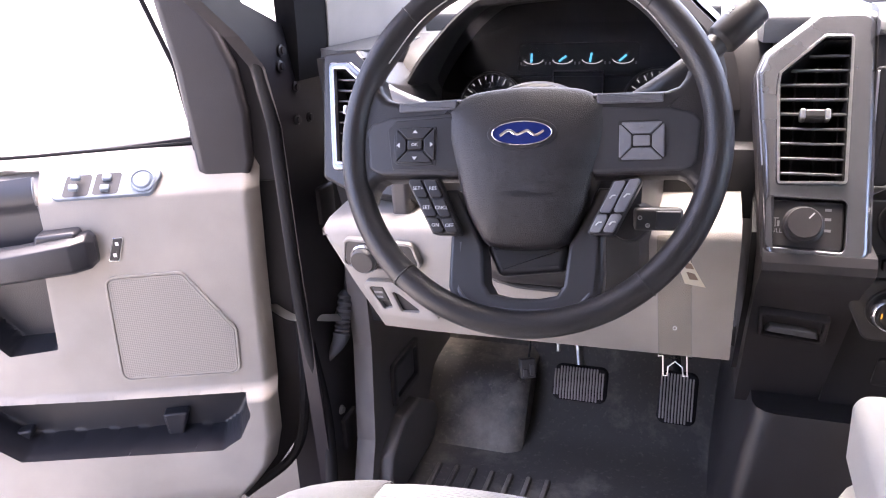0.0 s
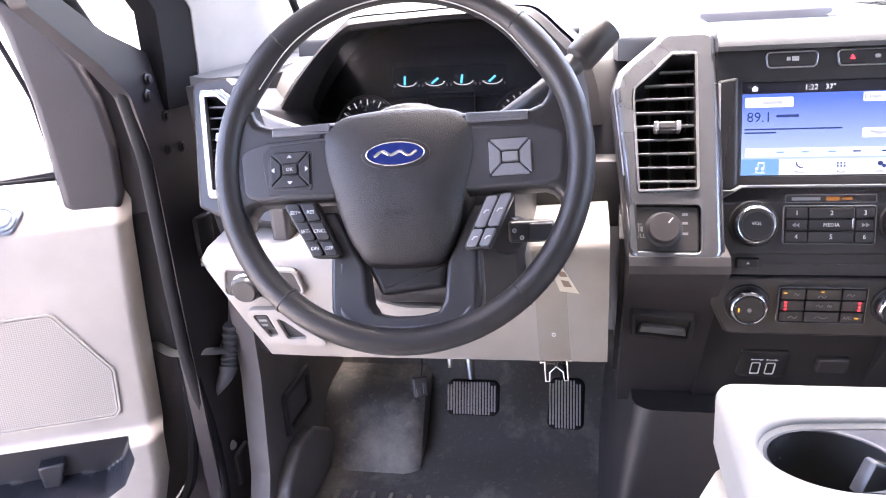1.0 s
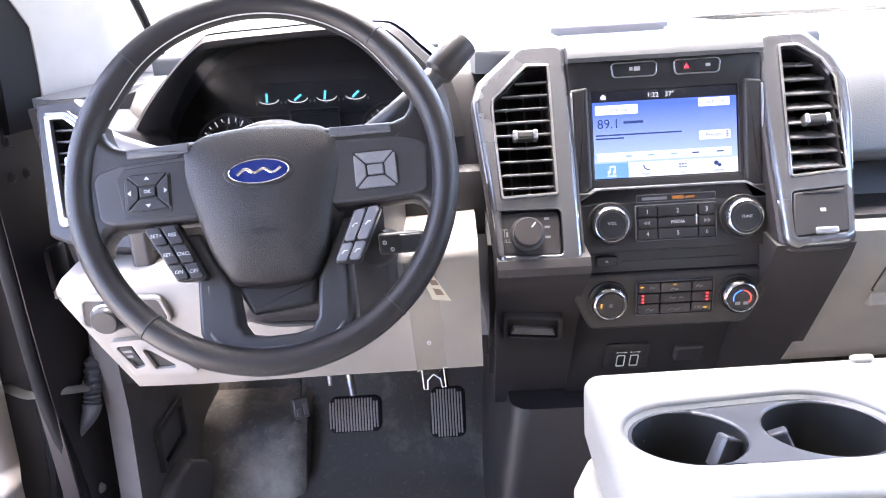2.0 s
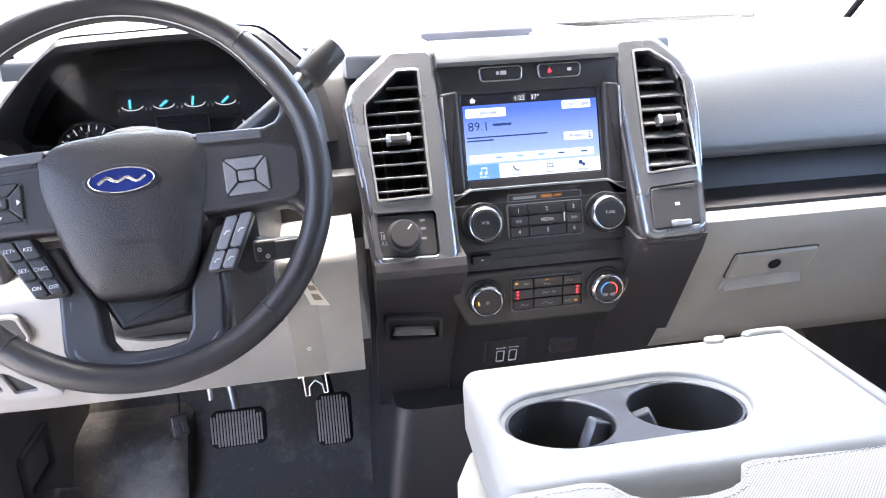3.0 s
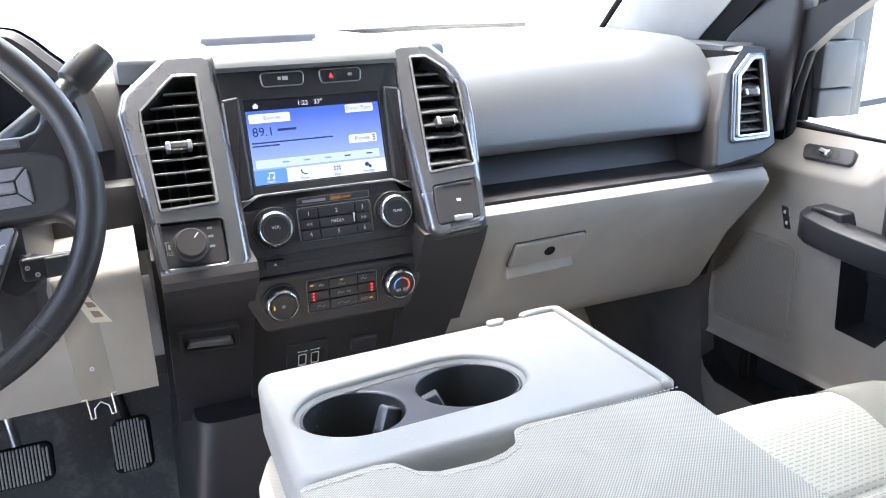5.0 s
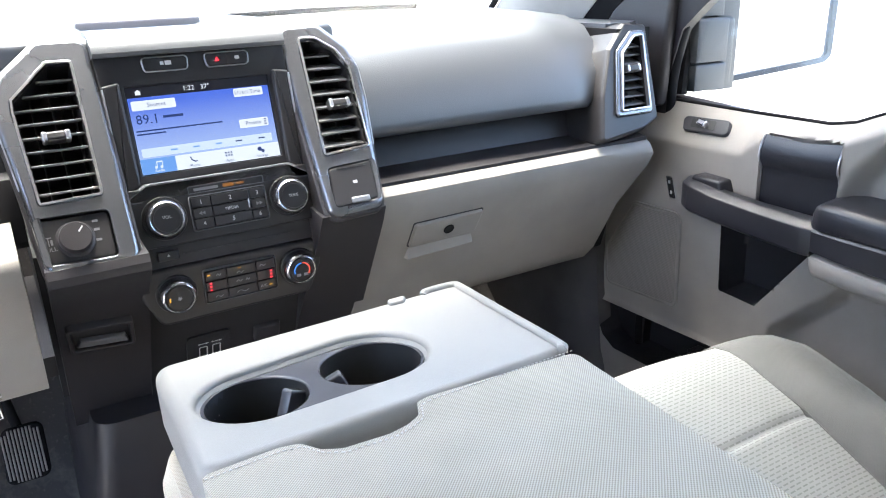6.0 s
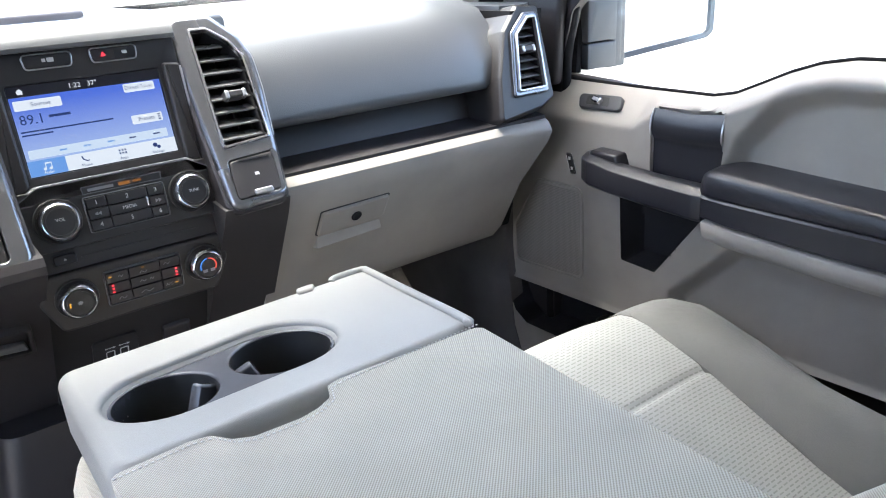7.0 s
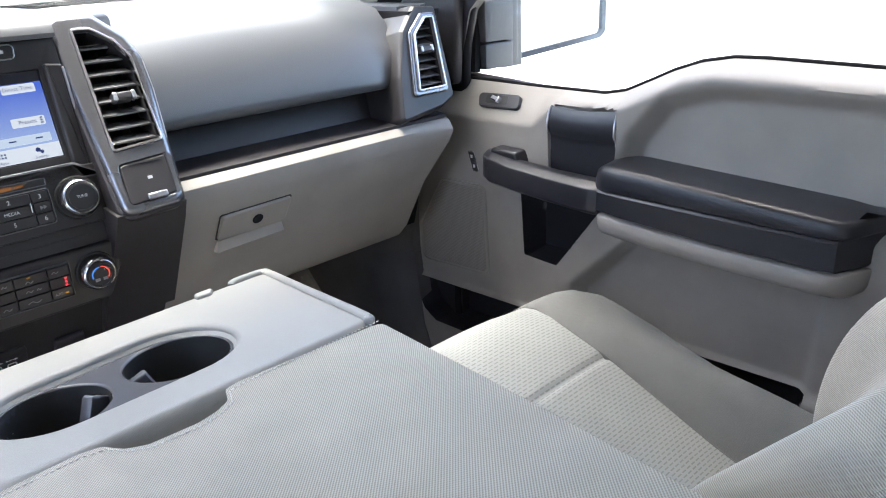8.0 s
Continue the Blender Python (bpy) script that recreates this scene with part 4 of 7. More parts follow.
    prism(bm, [(-0.0765, 0.0955), (-0.0705, 0.0955), (-0.0705, 0.0985), (-0.0695, 0.0985), (-0.0735, 0.102), (-0.0775, 0.0985), (-0.0765, 0.0985)], w, w + 0.0005, PB)
    part("home_symbol", bm, SCREENWHITE, ts)
    bm = bmesh.new()
    for k in range(3):
        box(bm, (0.0735, 0.0428 + k * 0.003, w + 0.0007), (0.0765, 0.0443 + k * 0.003, w + 0.001), PB)
    part("list_symbol", bm, SCREENINK, ts)


def screen_gradient():
    mat, nt, b = base_mat("screen_blue", (0.01, 0.01, 0.01), 0.25)
    tc = coords(nt)
    sep = nt.nodes.new("ShaderNodeSeparateXYZ")
    nt.links.new(tc, sep.inputs[0])
    nt.links.new(mixed(nt, ramp(nt, sep.outputs[2], 0.01, 0.085), (0.46, 0.60, 0.97), (0.085, 0.175, 0.80)), b.inputs["Emission Color"])
    b.inputs["Emission Strength"].default_value = 0.060
    return mat


SCREENBLUE = screen_gradient()
SCREENWHITE = glow("screen_white", (0.80, 0.86, 1.0), 0.064)
SCREENPALE = glow("screen_pale", (0.66, 0.78, 1.0), 0.062)
SCREENTAB = glow("screen_tab_blue", (0.16, 0.36, 0.85), 0.062)
SCREENINK = glow("screen_ink", (0.015, 0.03, 0.12), 0.1)
SCREENBLACK = glow("screen_black", (0.01, 0.01, 0.02), 0.05)


def keypad(parent, m, x0, y0, x1, y1, cols, rows, gap=0.0012, label=""):
    """A block of flush keys with a thin bright surround."""
    bm = bmesh.new()
    q = rrect(x0 - 0.0018, y0 - 0.0018, x1 + 0.0018, y1 + 0.0018, 0.003)
    plate(bm, q, [inset(q, 0.0011)], 0.0, 0.0042, m, 0.0006)
    pad = part("keypad", bm, LEDGEGREY, parent, label)
    cells = []
    for j in range(rows):
        for i in range(len(cols) - 1):
            a = x0 + (x1 - x0) * cols[i]
            b = x0 + (x1 - x0) * cols[i + 1]
            c = y0 + (y1 - y0) * j / rows
            d = y0 + (y1 - y0) * (j + 1) / rows
            bm = bmesh.new()
            prism(bm, rrect(a + gap / 2, c + gap / 2, b - gap / 2, d - gap / 2, 0.0012, 2), -0.002, 0.0048, m, 0.0012, 2)
            part("key", bm, BUTTON, pad)
            cells.append(((a + b) / 2, (c + d) / 2))
    return pad, cells


def build_audio():
    au = thing("audio_panel", PC @ Vector((0, 0.03, 0)), "black audio control panel with two chrome-ringed knobs", "control panel")
    bm = bmesh.new()
    prism(bm, [(-0.1155, -0.004), (0.1155, -0.004), (0.1155, 0.0685), (-0.1155, 0.0685)], -0.03, 0.0, PC, 0.002)
    part("face", bm, BLACKPL, au)
    k, top = knob(au, PC, -0.076, 0.030, 0.0215, 0.020, "volume knob with chrome ring")
    lettering("lettering", "VOL", 0.0056, top @ pose(0, 0.002, 0.0003), WHITEINK, k)
    k, top = knob(au, PC, 0.082, 0.031, 0.0215, 0.020, "tuning knob with chrome ring")
    lettering("lettering", "TUNE", 0.0050, top @ pose(0, 0.001, 0.0003), WHITEINK, k)
    pad, cells = keypad(au, PC, -0.043, 0.009, 0.050, 0.0490, [0, 0.26, 0.78, 1], 3, label="block of radio preset keys")
    for (x, y), t in zip(cells, ("4", "5", "6", "", "MEDIA", "", "1", "2", "3")):
        if t:
            lettering("lettering", t, 0.0075 if len(t) < 2 else 0.0058, PC @ pose(x, y, 0.0050), WHITEINK, pad)
    for x, s in ((cells[3][0], -1), (cells[5][0], 1)):
        bm = bmesh.new()
        for dx in (-0.003, 0.001):
            prism(bm, [(x + s * dx, cells[3][1] - 0.0025), (x + s * (dx + 0.004), cells[3][1]), (x + s * dx, cells[3][1] + 0.0025)], 0.0048, 0.0051, PC)
        part("seek_symbol", bm, DIMINK, pad)
    bm = bmesh.new()
    box(bm, (0.0262, 0.025, 0.004), (0.0285, 0.037, 0.0062), PC, 0.0008)
    part("bright_bar", bm, CHROME, pad)
    bm = bmesh.new()
    q = rrect(-0.043, 0.0535, 0.052, 0.0630, 0.0015)
    plate(bm, q, [inset(q, 0.001)], 0.0, 0.002, PC)
    slot = part("indicator_slot", bm, LEDGEGREY, au, "narrow indicator strip")
    bm = bmesh.new()
    prism(bm, inset(q, 0.0008), -0.001, 0.0008, PC)
    part("strip", bm, BLACKPL, slot)
    bm = bmesh.new()
    box(bm, (-0.036, 0.0563, 0.0006), (-0.006, 0.0598, 0.0011), PC)
    part("text_bar", bm, DIMINK, slot)
    bm = bmesh.new()
    box(bm, (0.000, 0.0560, 0.0006), (0.014, 0.0602, 0.0011), PC)
    box(bm, (0.017, 0.0568, 0.0006), (0.027, 0.0596, 0.0011), PC)
    part("amber_lamp", bm, AMBERDIM, slot)
    # disc slot below
    bm = bmesh.new()
    prism(bm, [(-0.1155, -0.030), (0.1155, -0.030), (0.1155, -0.004), (-0.1155, -0.004)], -0.03, -0.012, PC)
    cd = part("disc_slot", bm, BLACKPL, au, "dark disc slot")
    bm = bmesh.new()
    box(bm, (-0.092, -0.022, -0.012), (-0.066, -0.010, -0.004), PC, 0.002)
    part("eject_key", bm, BUTTON, cd)
    bm = bmesh.new()
    prism(bm, [(-0.0815, -0.0170), (-0.0770, -0.0170), (-0.0792, -0.0140)], -0.004, -0.0037, PC)
    part("eject_mark", bm, WHITEINK, cd)
    bm = bmesh.new()
    box(bm, (-0.060, -0.0195, -0.012), (0.085, -0.0175, -0.0105), PC)
    part("slot_line", bm, CHARCOAL, cd)


AMBERDIM = glow("dim_amber_lamp", (0.9, 0.35, 0.08), 0.022)


def build_climate():
    cl = thing("climate_panel", PD @ Vector((0, 0.02, 0)), "black climate control panel with red lit temperature keys", "control panel")
    bm = bmesh.new()
    prism(bm, rounded([(-0.098, -0.020), (0.098, -0.020), (0.117, 0.020), (0.117, 0.056), (-0.117, 0.056), (-0.117, 0.020)], 0.012, 5), -0.03, 0.004, PD, 0.004)
    part("face", bm, BLACKPL, cl)
    m = PD @ pose(0, 0, 0.004)
    k, top = knob(cl, m, -0.0765, 0.022, 0.0205, 0.018, "fan speed knob with chrome ring")
    bm = bmesh.new()
    for a in range(4):
        box(bm, (-0.0028, -0.0004, 0), (0.0028, 0.0004, 0.0004), top @ pose(0, 0, 0, 0, 0, 45 * a))
    part("fan_symbol", bm, DIMINK, k)
    bm = bmesh.new()
    box(bm, (-0.0125, -0.0028, 0), (-0.0108, 0.0028, 0.0005), top)
    part("amber_mark", bm, AMBERGLOW, k)
    k, top = knob(cl, m, 0.083, 0.023, 0.0205, 0.018, "temperature knob with blue and red arc")
    for a0, a1, mat in ((95, 200, BLUEARC), (-35, 85, REDARC)):
        bm = bmesh.new()
        arc = [top @ Vector((0.0105 * math.cos(radians(a)), 0.0105 * math.sin(radians(a)), 0.0002)) for a in np.linspace(a0, a1, 12)]
        tube(bm, arc, 0.0009, 6)
        part("arc", bm, mat, k)
    bm = bmesh.new()
    for x in (-0.005, 0.005):
        box(bm, (x - 0.003, -0.0085, 0), (x + 0.003, -0.0045, 0.0004), top)
    part("air_symbol", bm, DIMINK, k)
    pad, cells = keypad(cl, m, -0.041, 0.001, 0.051, 0.044, [0, 0.30, 0.72, 1], 3, label="block of climate keys")
    for x in (-0.0345, 0.0445):
        for j in range(3):
            bm = bmesh.new()
            box(bm, (x - 0.0014, 0.0166 + j * 0.0046, 0.0046), (x + 0.0014, 0.0188 + j * 0.0046, 0.0053), m)
            part("red_lamp", bm, REDGLOW, pad)
    for x, y in ((-0.036, 0.0385), (0.004, 0.0405), (0.043, 0.0075)):
        bm = bmesh.new()
        box(bm, (x - 0.0020, y - 0.0008, 0.0046), (x + 0.0020, y + 0.0008, 0.0053), m)
        part("amber_lamp", bm, AMBERGLOW, pad)
    lettering("lettering", "A/C", 0.0058, m @ pose(0.0335, 0.0075, 0.0050), DIMINK, pad)
    for x, y, w in ((-0.0235, 0.037, 0.006), (0.004, 0.0345, 0.009), (0.034, 0.037, 0.008), (0.002, 0.0225, 0.008), (0.013, 0.0225, 0.005), (-0.0255, 0.0075, 0.010), (0.005, 0.0075, 0.016)):
        bm = bmesh.new()
        tube(bm, smooth_line([m @ Vector((x - w / 2, y - 0.001, 0.005)), m @ Vector((x - w / 6, y + 0.0016, 0.005)), m @ Vector((x + w / 6, y - 0.0012, 0.005)), m @ Vector((x + w / 2, y + 0.001, 0.005))], 3), 0.00055, 5)
        part("symbol", bm, DIMINK, pad)
    # lower bin face with sockets
    lo = plane_at((0, 0.10, 0.40), (-0.09, 0.19))
    ls = lo @ pose(0, -0.022, 0)
    bm = bmesh.new()
    prism(bm, [(-0.109, 0.0), (0.109, 0.0), (0.109, 0.215), (-0.109, 0.215)], -0.04, 0.0, lo)
    part("bin_face", bm, BLACKPL, cl, "dark recessed face below the climate panel")
    bm = bmesh.new()
    plate(bm, rrect(-0.058, 0.105, 0.004, 0.160, 0.006), [rrect(-0.0405, 0.112, -0.0295, 0.135, 0.001), rrect(-0.0215, 0.112, -0.0105, 0.135, 0.001)], 0.0, 0.004, ls, 0.001)
    us = part("usb_panel", bm, BLACKPL, cl, "black panel with two outlined sockets")
    for x in (-0.035, -0.016):
        bm = bmesh.new()
        q = rrect(x - 0.0062, 0.1108, x + 0.0062, 0.1362, 0.0025)
        plate(bm, q, [inset(q, 0.0013)], 0.003, 0.0048, ls)
        part("socket_outline", bm, WHITEINK, us)
        bm = bmesh.new()
        tube(bm, [ls @ Vector((x - 0.006, 0.1425, 0.0042)), ls @ Vector((x + 0.006, 0.1425, 0.0042))], 0.0006, 5)
        lathe(bm, [(0.0014, 0), (0.0014, 0.0005), (0, 0.0005)], ls @ pose(x - 0.006, 0.1425, 0.004), 8)
        prism(bm, [(x + 0.004, 0.1408), (x + 0.008, 0.1425), (x + 0.004, 0.1442)], 0.004, 0.0046, ls)
        part("socket_mark", bm, WHITEINK, us)
    bm = bmesh.new()
    box(bm, (0.040, 0.120, 0.0), (0.080, 0.150, 0.008), ls, 0.004)
    part("socket_cap", bm, CHARCOAL, cl, "closed power socket cap")


BLUEARC = glow("blue_arc", (0.05, 0.25, 0.9), 0.08)
REDARC = glow("red_arc", (0.9, 0.08, 0.05), 0.08)


def build_pods():
    for s in (-1, 1):
        L = lambda pts: flip([local(PV, x, z) for x, z in pts], s)
        face = L([(0.652, 0.757), (0.751, 0.757), (0.760, 0.905), (0.720, 0.905), (0.682, 0.869)])
        hole = L([(0.668, 0.770), (0.733, 0.770), (0.746, 0.888), (0.726, 0.888), (0.692, 0.862)])
        bm = bmesh.new()
        trim_plate(bm, rounded(inset(ccw(hole), -0.0085), 0.007), [rounded(hole, 0.003)], -0.004, 0.005, PV, 0.0035)
        part("vent_bezel", bm, FRAMESILVER, dash, "satin silver bezel of the outer air vent")
        air_vent(dash, PV @ pose(0, 0, 0.0), hole, 8, (s * 0.712, local(PV, 0, 0.836)[1]), 8 if s < 0 else 34, SILVER)
        body = L([(0.620, 0.726), (0.722, 0.738), (0.757, 0.752), (0.768, 0.907), (0.716, 0.912), (0.672, 0.872), (0.640, 0.80)])
        bm = bmesh.new()
        q = rounded(body, 0.008)
        rings(bm, [[PV @ Vector((x, y, w)) for x, y in inset(q, d)] for w, d in ((-0.14, -0.02), (-0.03, -0.003), (-0.010, 0.0), (-0.004, 0.0015), (-0.001, 0.005))], cap=(True, False))
        plate(bm, inset(ccw(q), 0.005), [rounded(inset(ccw(hole), -0.006), 0.005)], -0.006, -0.001, PV)
        part("vent_pod", bm, BLACKPL, dash, "dark pod round the outer air vent")
        # end cap between pod and door
        bm = bmesh.new()
        rings(bm, [[(s * x, y, z) for y, z in [(0.0, 0.90), (0.02, 0.72), (0.10, 0.47), (0.62, 0.47), (0.62, 0.90)]] for x in (0.70, 0.775)])
        part("end_panel", bm, RUBBER, dash)
        bm = bmesh.new()
        rings(bm, [[(s * x, y, z) for x, y in ((0.70, 0.66), (0.80, 0.62), (0.80, 0.06), (0.76, 0.03), (0.71, 0.04))] for z in (0.88, 0.907)])
        part("corner_cover", bm, PAD, dash)


build_dash_body()
build_stack()
build_touchscreen()
build_audio()
build_climate()
build_pods()

# ---- driver's side of the dash ----
def build_driver_dash():
    # knee panel with folded-back top ledge
    bm = bmesh.new()
    loops = []
    for x, zt, zb in ((-0.742, 0.700, 0.690), (-0.735, 0.702, 0.672), (-0.705, 0.704, 0.610), (-0.674, 0.706, 0.553), (-0.60, 0.709, 0.552), (-0.45, 0.715, 0.554), (-0.30, 0.722, 0.556), (-0.236, 0.726, 0.557)):
        yb = -0.075 - 0.133 * (zb - 0.55)
        yt = -0.075 - 0.133 * (zt - 0.012 - 0.55)
        loops.append([(x, 0.05, zt + 0.012), (x, -0.02, zt + 0.010), (x, yt + 0.022, zt + 0.004), (x, yt + 0.006, zt - 0.003), (x, yt, zt - 0.014), (x, (yt + yb) / 2, (zt + zb) / 2 - 0.004), (x, yb, zb + 0.006), (x, yb + 0.005, zb), (x, 0.08, zb + 0.03), (x, 0.10, zb + 0.05)])
    rings(bm, loops)
    knee = part("knee_panel", bm, TAUPE, dash, "warm grey plastic panel below the steering column")
    at = lambda pts: [local(PK, x, z) for x, z in pts]
    # headlamp switch
    q = rounded(at([(-0.712, 0.650), (-0.630, 0.646), (-0.610, 0.655), (-0.618, 0.682), (-0.706, 0.684)]), 0.006)
    bm = bmesh.new()
    plate(bm, inset(q, -0.0045), [q], -0.004, 0.005, PK, 0.002)
    hs = part("headlamp_switch", bm, TAUPE, knee, "headlamp switch with chrome-ringed dial")
    bm = bmesh.new()
    prism(bm, q, -0.004, 0.003, PK, 0.001)
    part("face", bm, BLACKPL, hs)
    u, v = local(PK, -0.681, 0.662)
    bm = bmesh.new()
    lathe(bm, [(0.020, 0.002), (0.020, 0.008), (0.018, 0.010), (0.0165, 0.009)], PK @ pose(u, v, 0), 32)
    part("ring", bm, CHROME, hs)
    bm = bmesh.new()
    lathe(bm, [(0.0168, 0.002), (0.0162, 0.016), (0.0145, 0.018), (0, 0.018)], PK @ pose(u, v, 0), 32)
    part("dial", bm, BLACKPL, hs)
    for du in (-0.031, 0.038):
        bm = bmesh.new()
        box(bm, (u + du - 0.003, v - 0.003, 0.0028), (u + du + 0.003, v + 0.003, 0.0034), PK)
        part("symbol", bm, DIMINK, hs)
    # parking brake release beside an empty switch well
    q = rounded(at([(-0.685, 0.622), (-0.655, 0.624), (-0.600, 0.583), (-0.612, 0.581), (-0.664, 0.583)]), 0.005)
    bm = bmesh.new()
    plate(bm, rounded(at([(-0.692, 0.628), (-0.648, 0.630), (-0.585, 0.580), (-0.600, 0.575), (-0.668, 0.577)]), 0.006), [rounded(at([(-0.683, 0.621), (-0.662, 0.622), (-0.651, 0.592), (-0.664, 0.588)]), 0.003), rounded(at([(-0.652, 0.618), (-0.640, 0.613), (-0.610, 0.588), (-0.640, 0.586)]), 0.003)], -0.004, 0.006, PK, 0.002)
    pb = part("brake_switch_plate", bm, TAUPE, knee, "raised plate with parking brake release")
    bm = bmesh.new()
    prism(bm, rounded(at([(-0.690, 0.625), (-0.645, 0.625), (-0.600, 0.580), (-0.666, 0.580)]), 0.004), -0.004, 0.0005, PK)
    part("well", bm, BLACKPL, pb)
    bm = bmesh.new()
    prism(bm, rounded(at([(-0.681, 0.6195), (-0.664, 0.6200), (-0.656, 0.600), (-0.670, 0.600)]), 0.002), -0.002, 0.0045, PK, 0.001)
    part("release_key", bm, BLACKPL, pb)
    bm = bmesh.new()
    for dz in (0.0, -0.007):
        prism(bm, at([(-0.677, 0.614 + dz), (-0.665, 0.6145 + dz), (-0.664, 0.6115 + dz), (-0.676, 0.611 + dz)]), 0.004, 0.0048, PK)
    part("text_bar", bm, DIMINK, pb)
    # dark face behind the wheel, under the cluster
    bm = bmesh.new()
    sweep_x(bm, [(x, [(0.25, 0.79), (0.06, 0.795), (0.03, 0.785), (0.02, 0.76), (0.02, 0.71), (0.25, 0.70)]) for x in (-0.70, -0.45, -0.222)])
    part("column_surround", bm, BLACKPL, dash, "dark face between cluster and knee panel")
    bm = bmesh.new()
    sweep_x(bm, [(x, [(0.25, 0.70), (0.03, 0.70), (0.045, 0.78), (0.062, 0.85), (0.085, 0.90), (0.105, 0.92), (0.14, 0.933), (0.25, 0.939)]) for x in (-0.272, -0.24, -0.212)])
    part("binnacle_side", bm, BLACKPL, dash, "dark panel between instruments and centre stack")
    bm = bmesh.new()
    sweep_x(bm, [(x, [(0.25, 0.70), (0.04, 0.70), (0.06, 0.80), (0.11, 0.875), (0.15, 0.90), (0.25, 0.91)]) for x in (-0.76, -0.672)])
    part("outer_side", bm, CHARCOAL, dash, "dark panel between instruments and outer vent")
    bm = bmesh.new()
    box(bm, (-0.655, 0.700, -0.03), (-0.630, 0.765, 0.065), Matrix(((1, 0, 0, 0), (0, 0, -1, 0), (0, 1, 0, 0), (0, 0, 0, 1))), 0.006)
    part("pod_bracket", bm, CHARCOAL, dash)
    # binnacle hood
    arch_out = [(-0.690, 0.828), (-0.6767, 0.858), (-0.655, 0.892), (-0.616, 0.935), (-0.583, 0.965), (-0.565, 0.9715), (-0.497, 0.974), (-0.42, 0.9768), (-0.345, 0.9745), (-0.322, 0.965), (-0.300, 0.945), (-0.256, 0.897), (-0.243, 0.828)]
    arch_in = [(-0.678, 0.828), (-0.668, 0.853), (-0.646, 0.888), (-0.614, 0.927), (-0.583, 0.951), (-0.560, 0.957), (-0.490, 0.9615), (-0.414, 0.9635), (-0.352, 0.961), (-0.335, 0.953), (-0.315, 0.934), (-0.279, 0.890), (-0.268, 0.828)]
    so = [p for p in smooth_line([(x, 0, z) for x, z in arch_out], 3)]
    si = [p for p in smooth_line([(x, 0, z) for x, z in arch_in], 3)]
    bm = bmesh.new()
    loops = []
    for k, (a, b) in enumerate(zip(so, si)):
        sl = 0.28 * (a.z - 0.835)
        loops.append([(a.x, 0.32, a.z - 0.022), (a.x, 0.14 + sl * 0.3, a.z), (a.x, 0.055 + sl, a.z), ((a.x + b.x) / 2, 0.048 + sl, (a.z + b.z) / 2), (b.x, 0.055 + sl, b.z), (b.x * 0.985 - 0.007, 0.20, b.z - 0.006), (b.x * 0.985 - 0.007, 0.29, b.z - 0.012)])
    rings(bm, loops, closed=False, cap=(False, False))
    part("binnacle_hood", bm, BLACKPL, dash, "dark hood round the instruments")
    bm = bmesh.new()
    loops = []
    for a in so:
        sl = 0.28 * (a.z - 0.835)
        e = 0.5 + 0.5 * math.cos(math.pi * (a.x + 0.47) / 0.23)
        loops.append([(a.x * 1.0 + (a.x + 0.467) * 0.02, 0.072 + sl, a.z + 0.002), (a.x + (a.x + 0.467) * 0.05, 0.14 + sl * 0.3, a.z + 0.003), (a.x + (a.x + 0.467) * 0.12, 0.34, min(a.z - 0.02, 0.945)), (a.x + (a.x + 0.467) * 0.15, 0.55, min(a.z - 0.03, 0.935))])
    rings(bm, loops, closed=False, cap=(False, False))
    bmesh.ops.solidify(bm, geom=bm.faces[:], thickness=0.006)
    part("binnacle_cover", bm, PAD, dash, "sunlit dash top over the instruments")


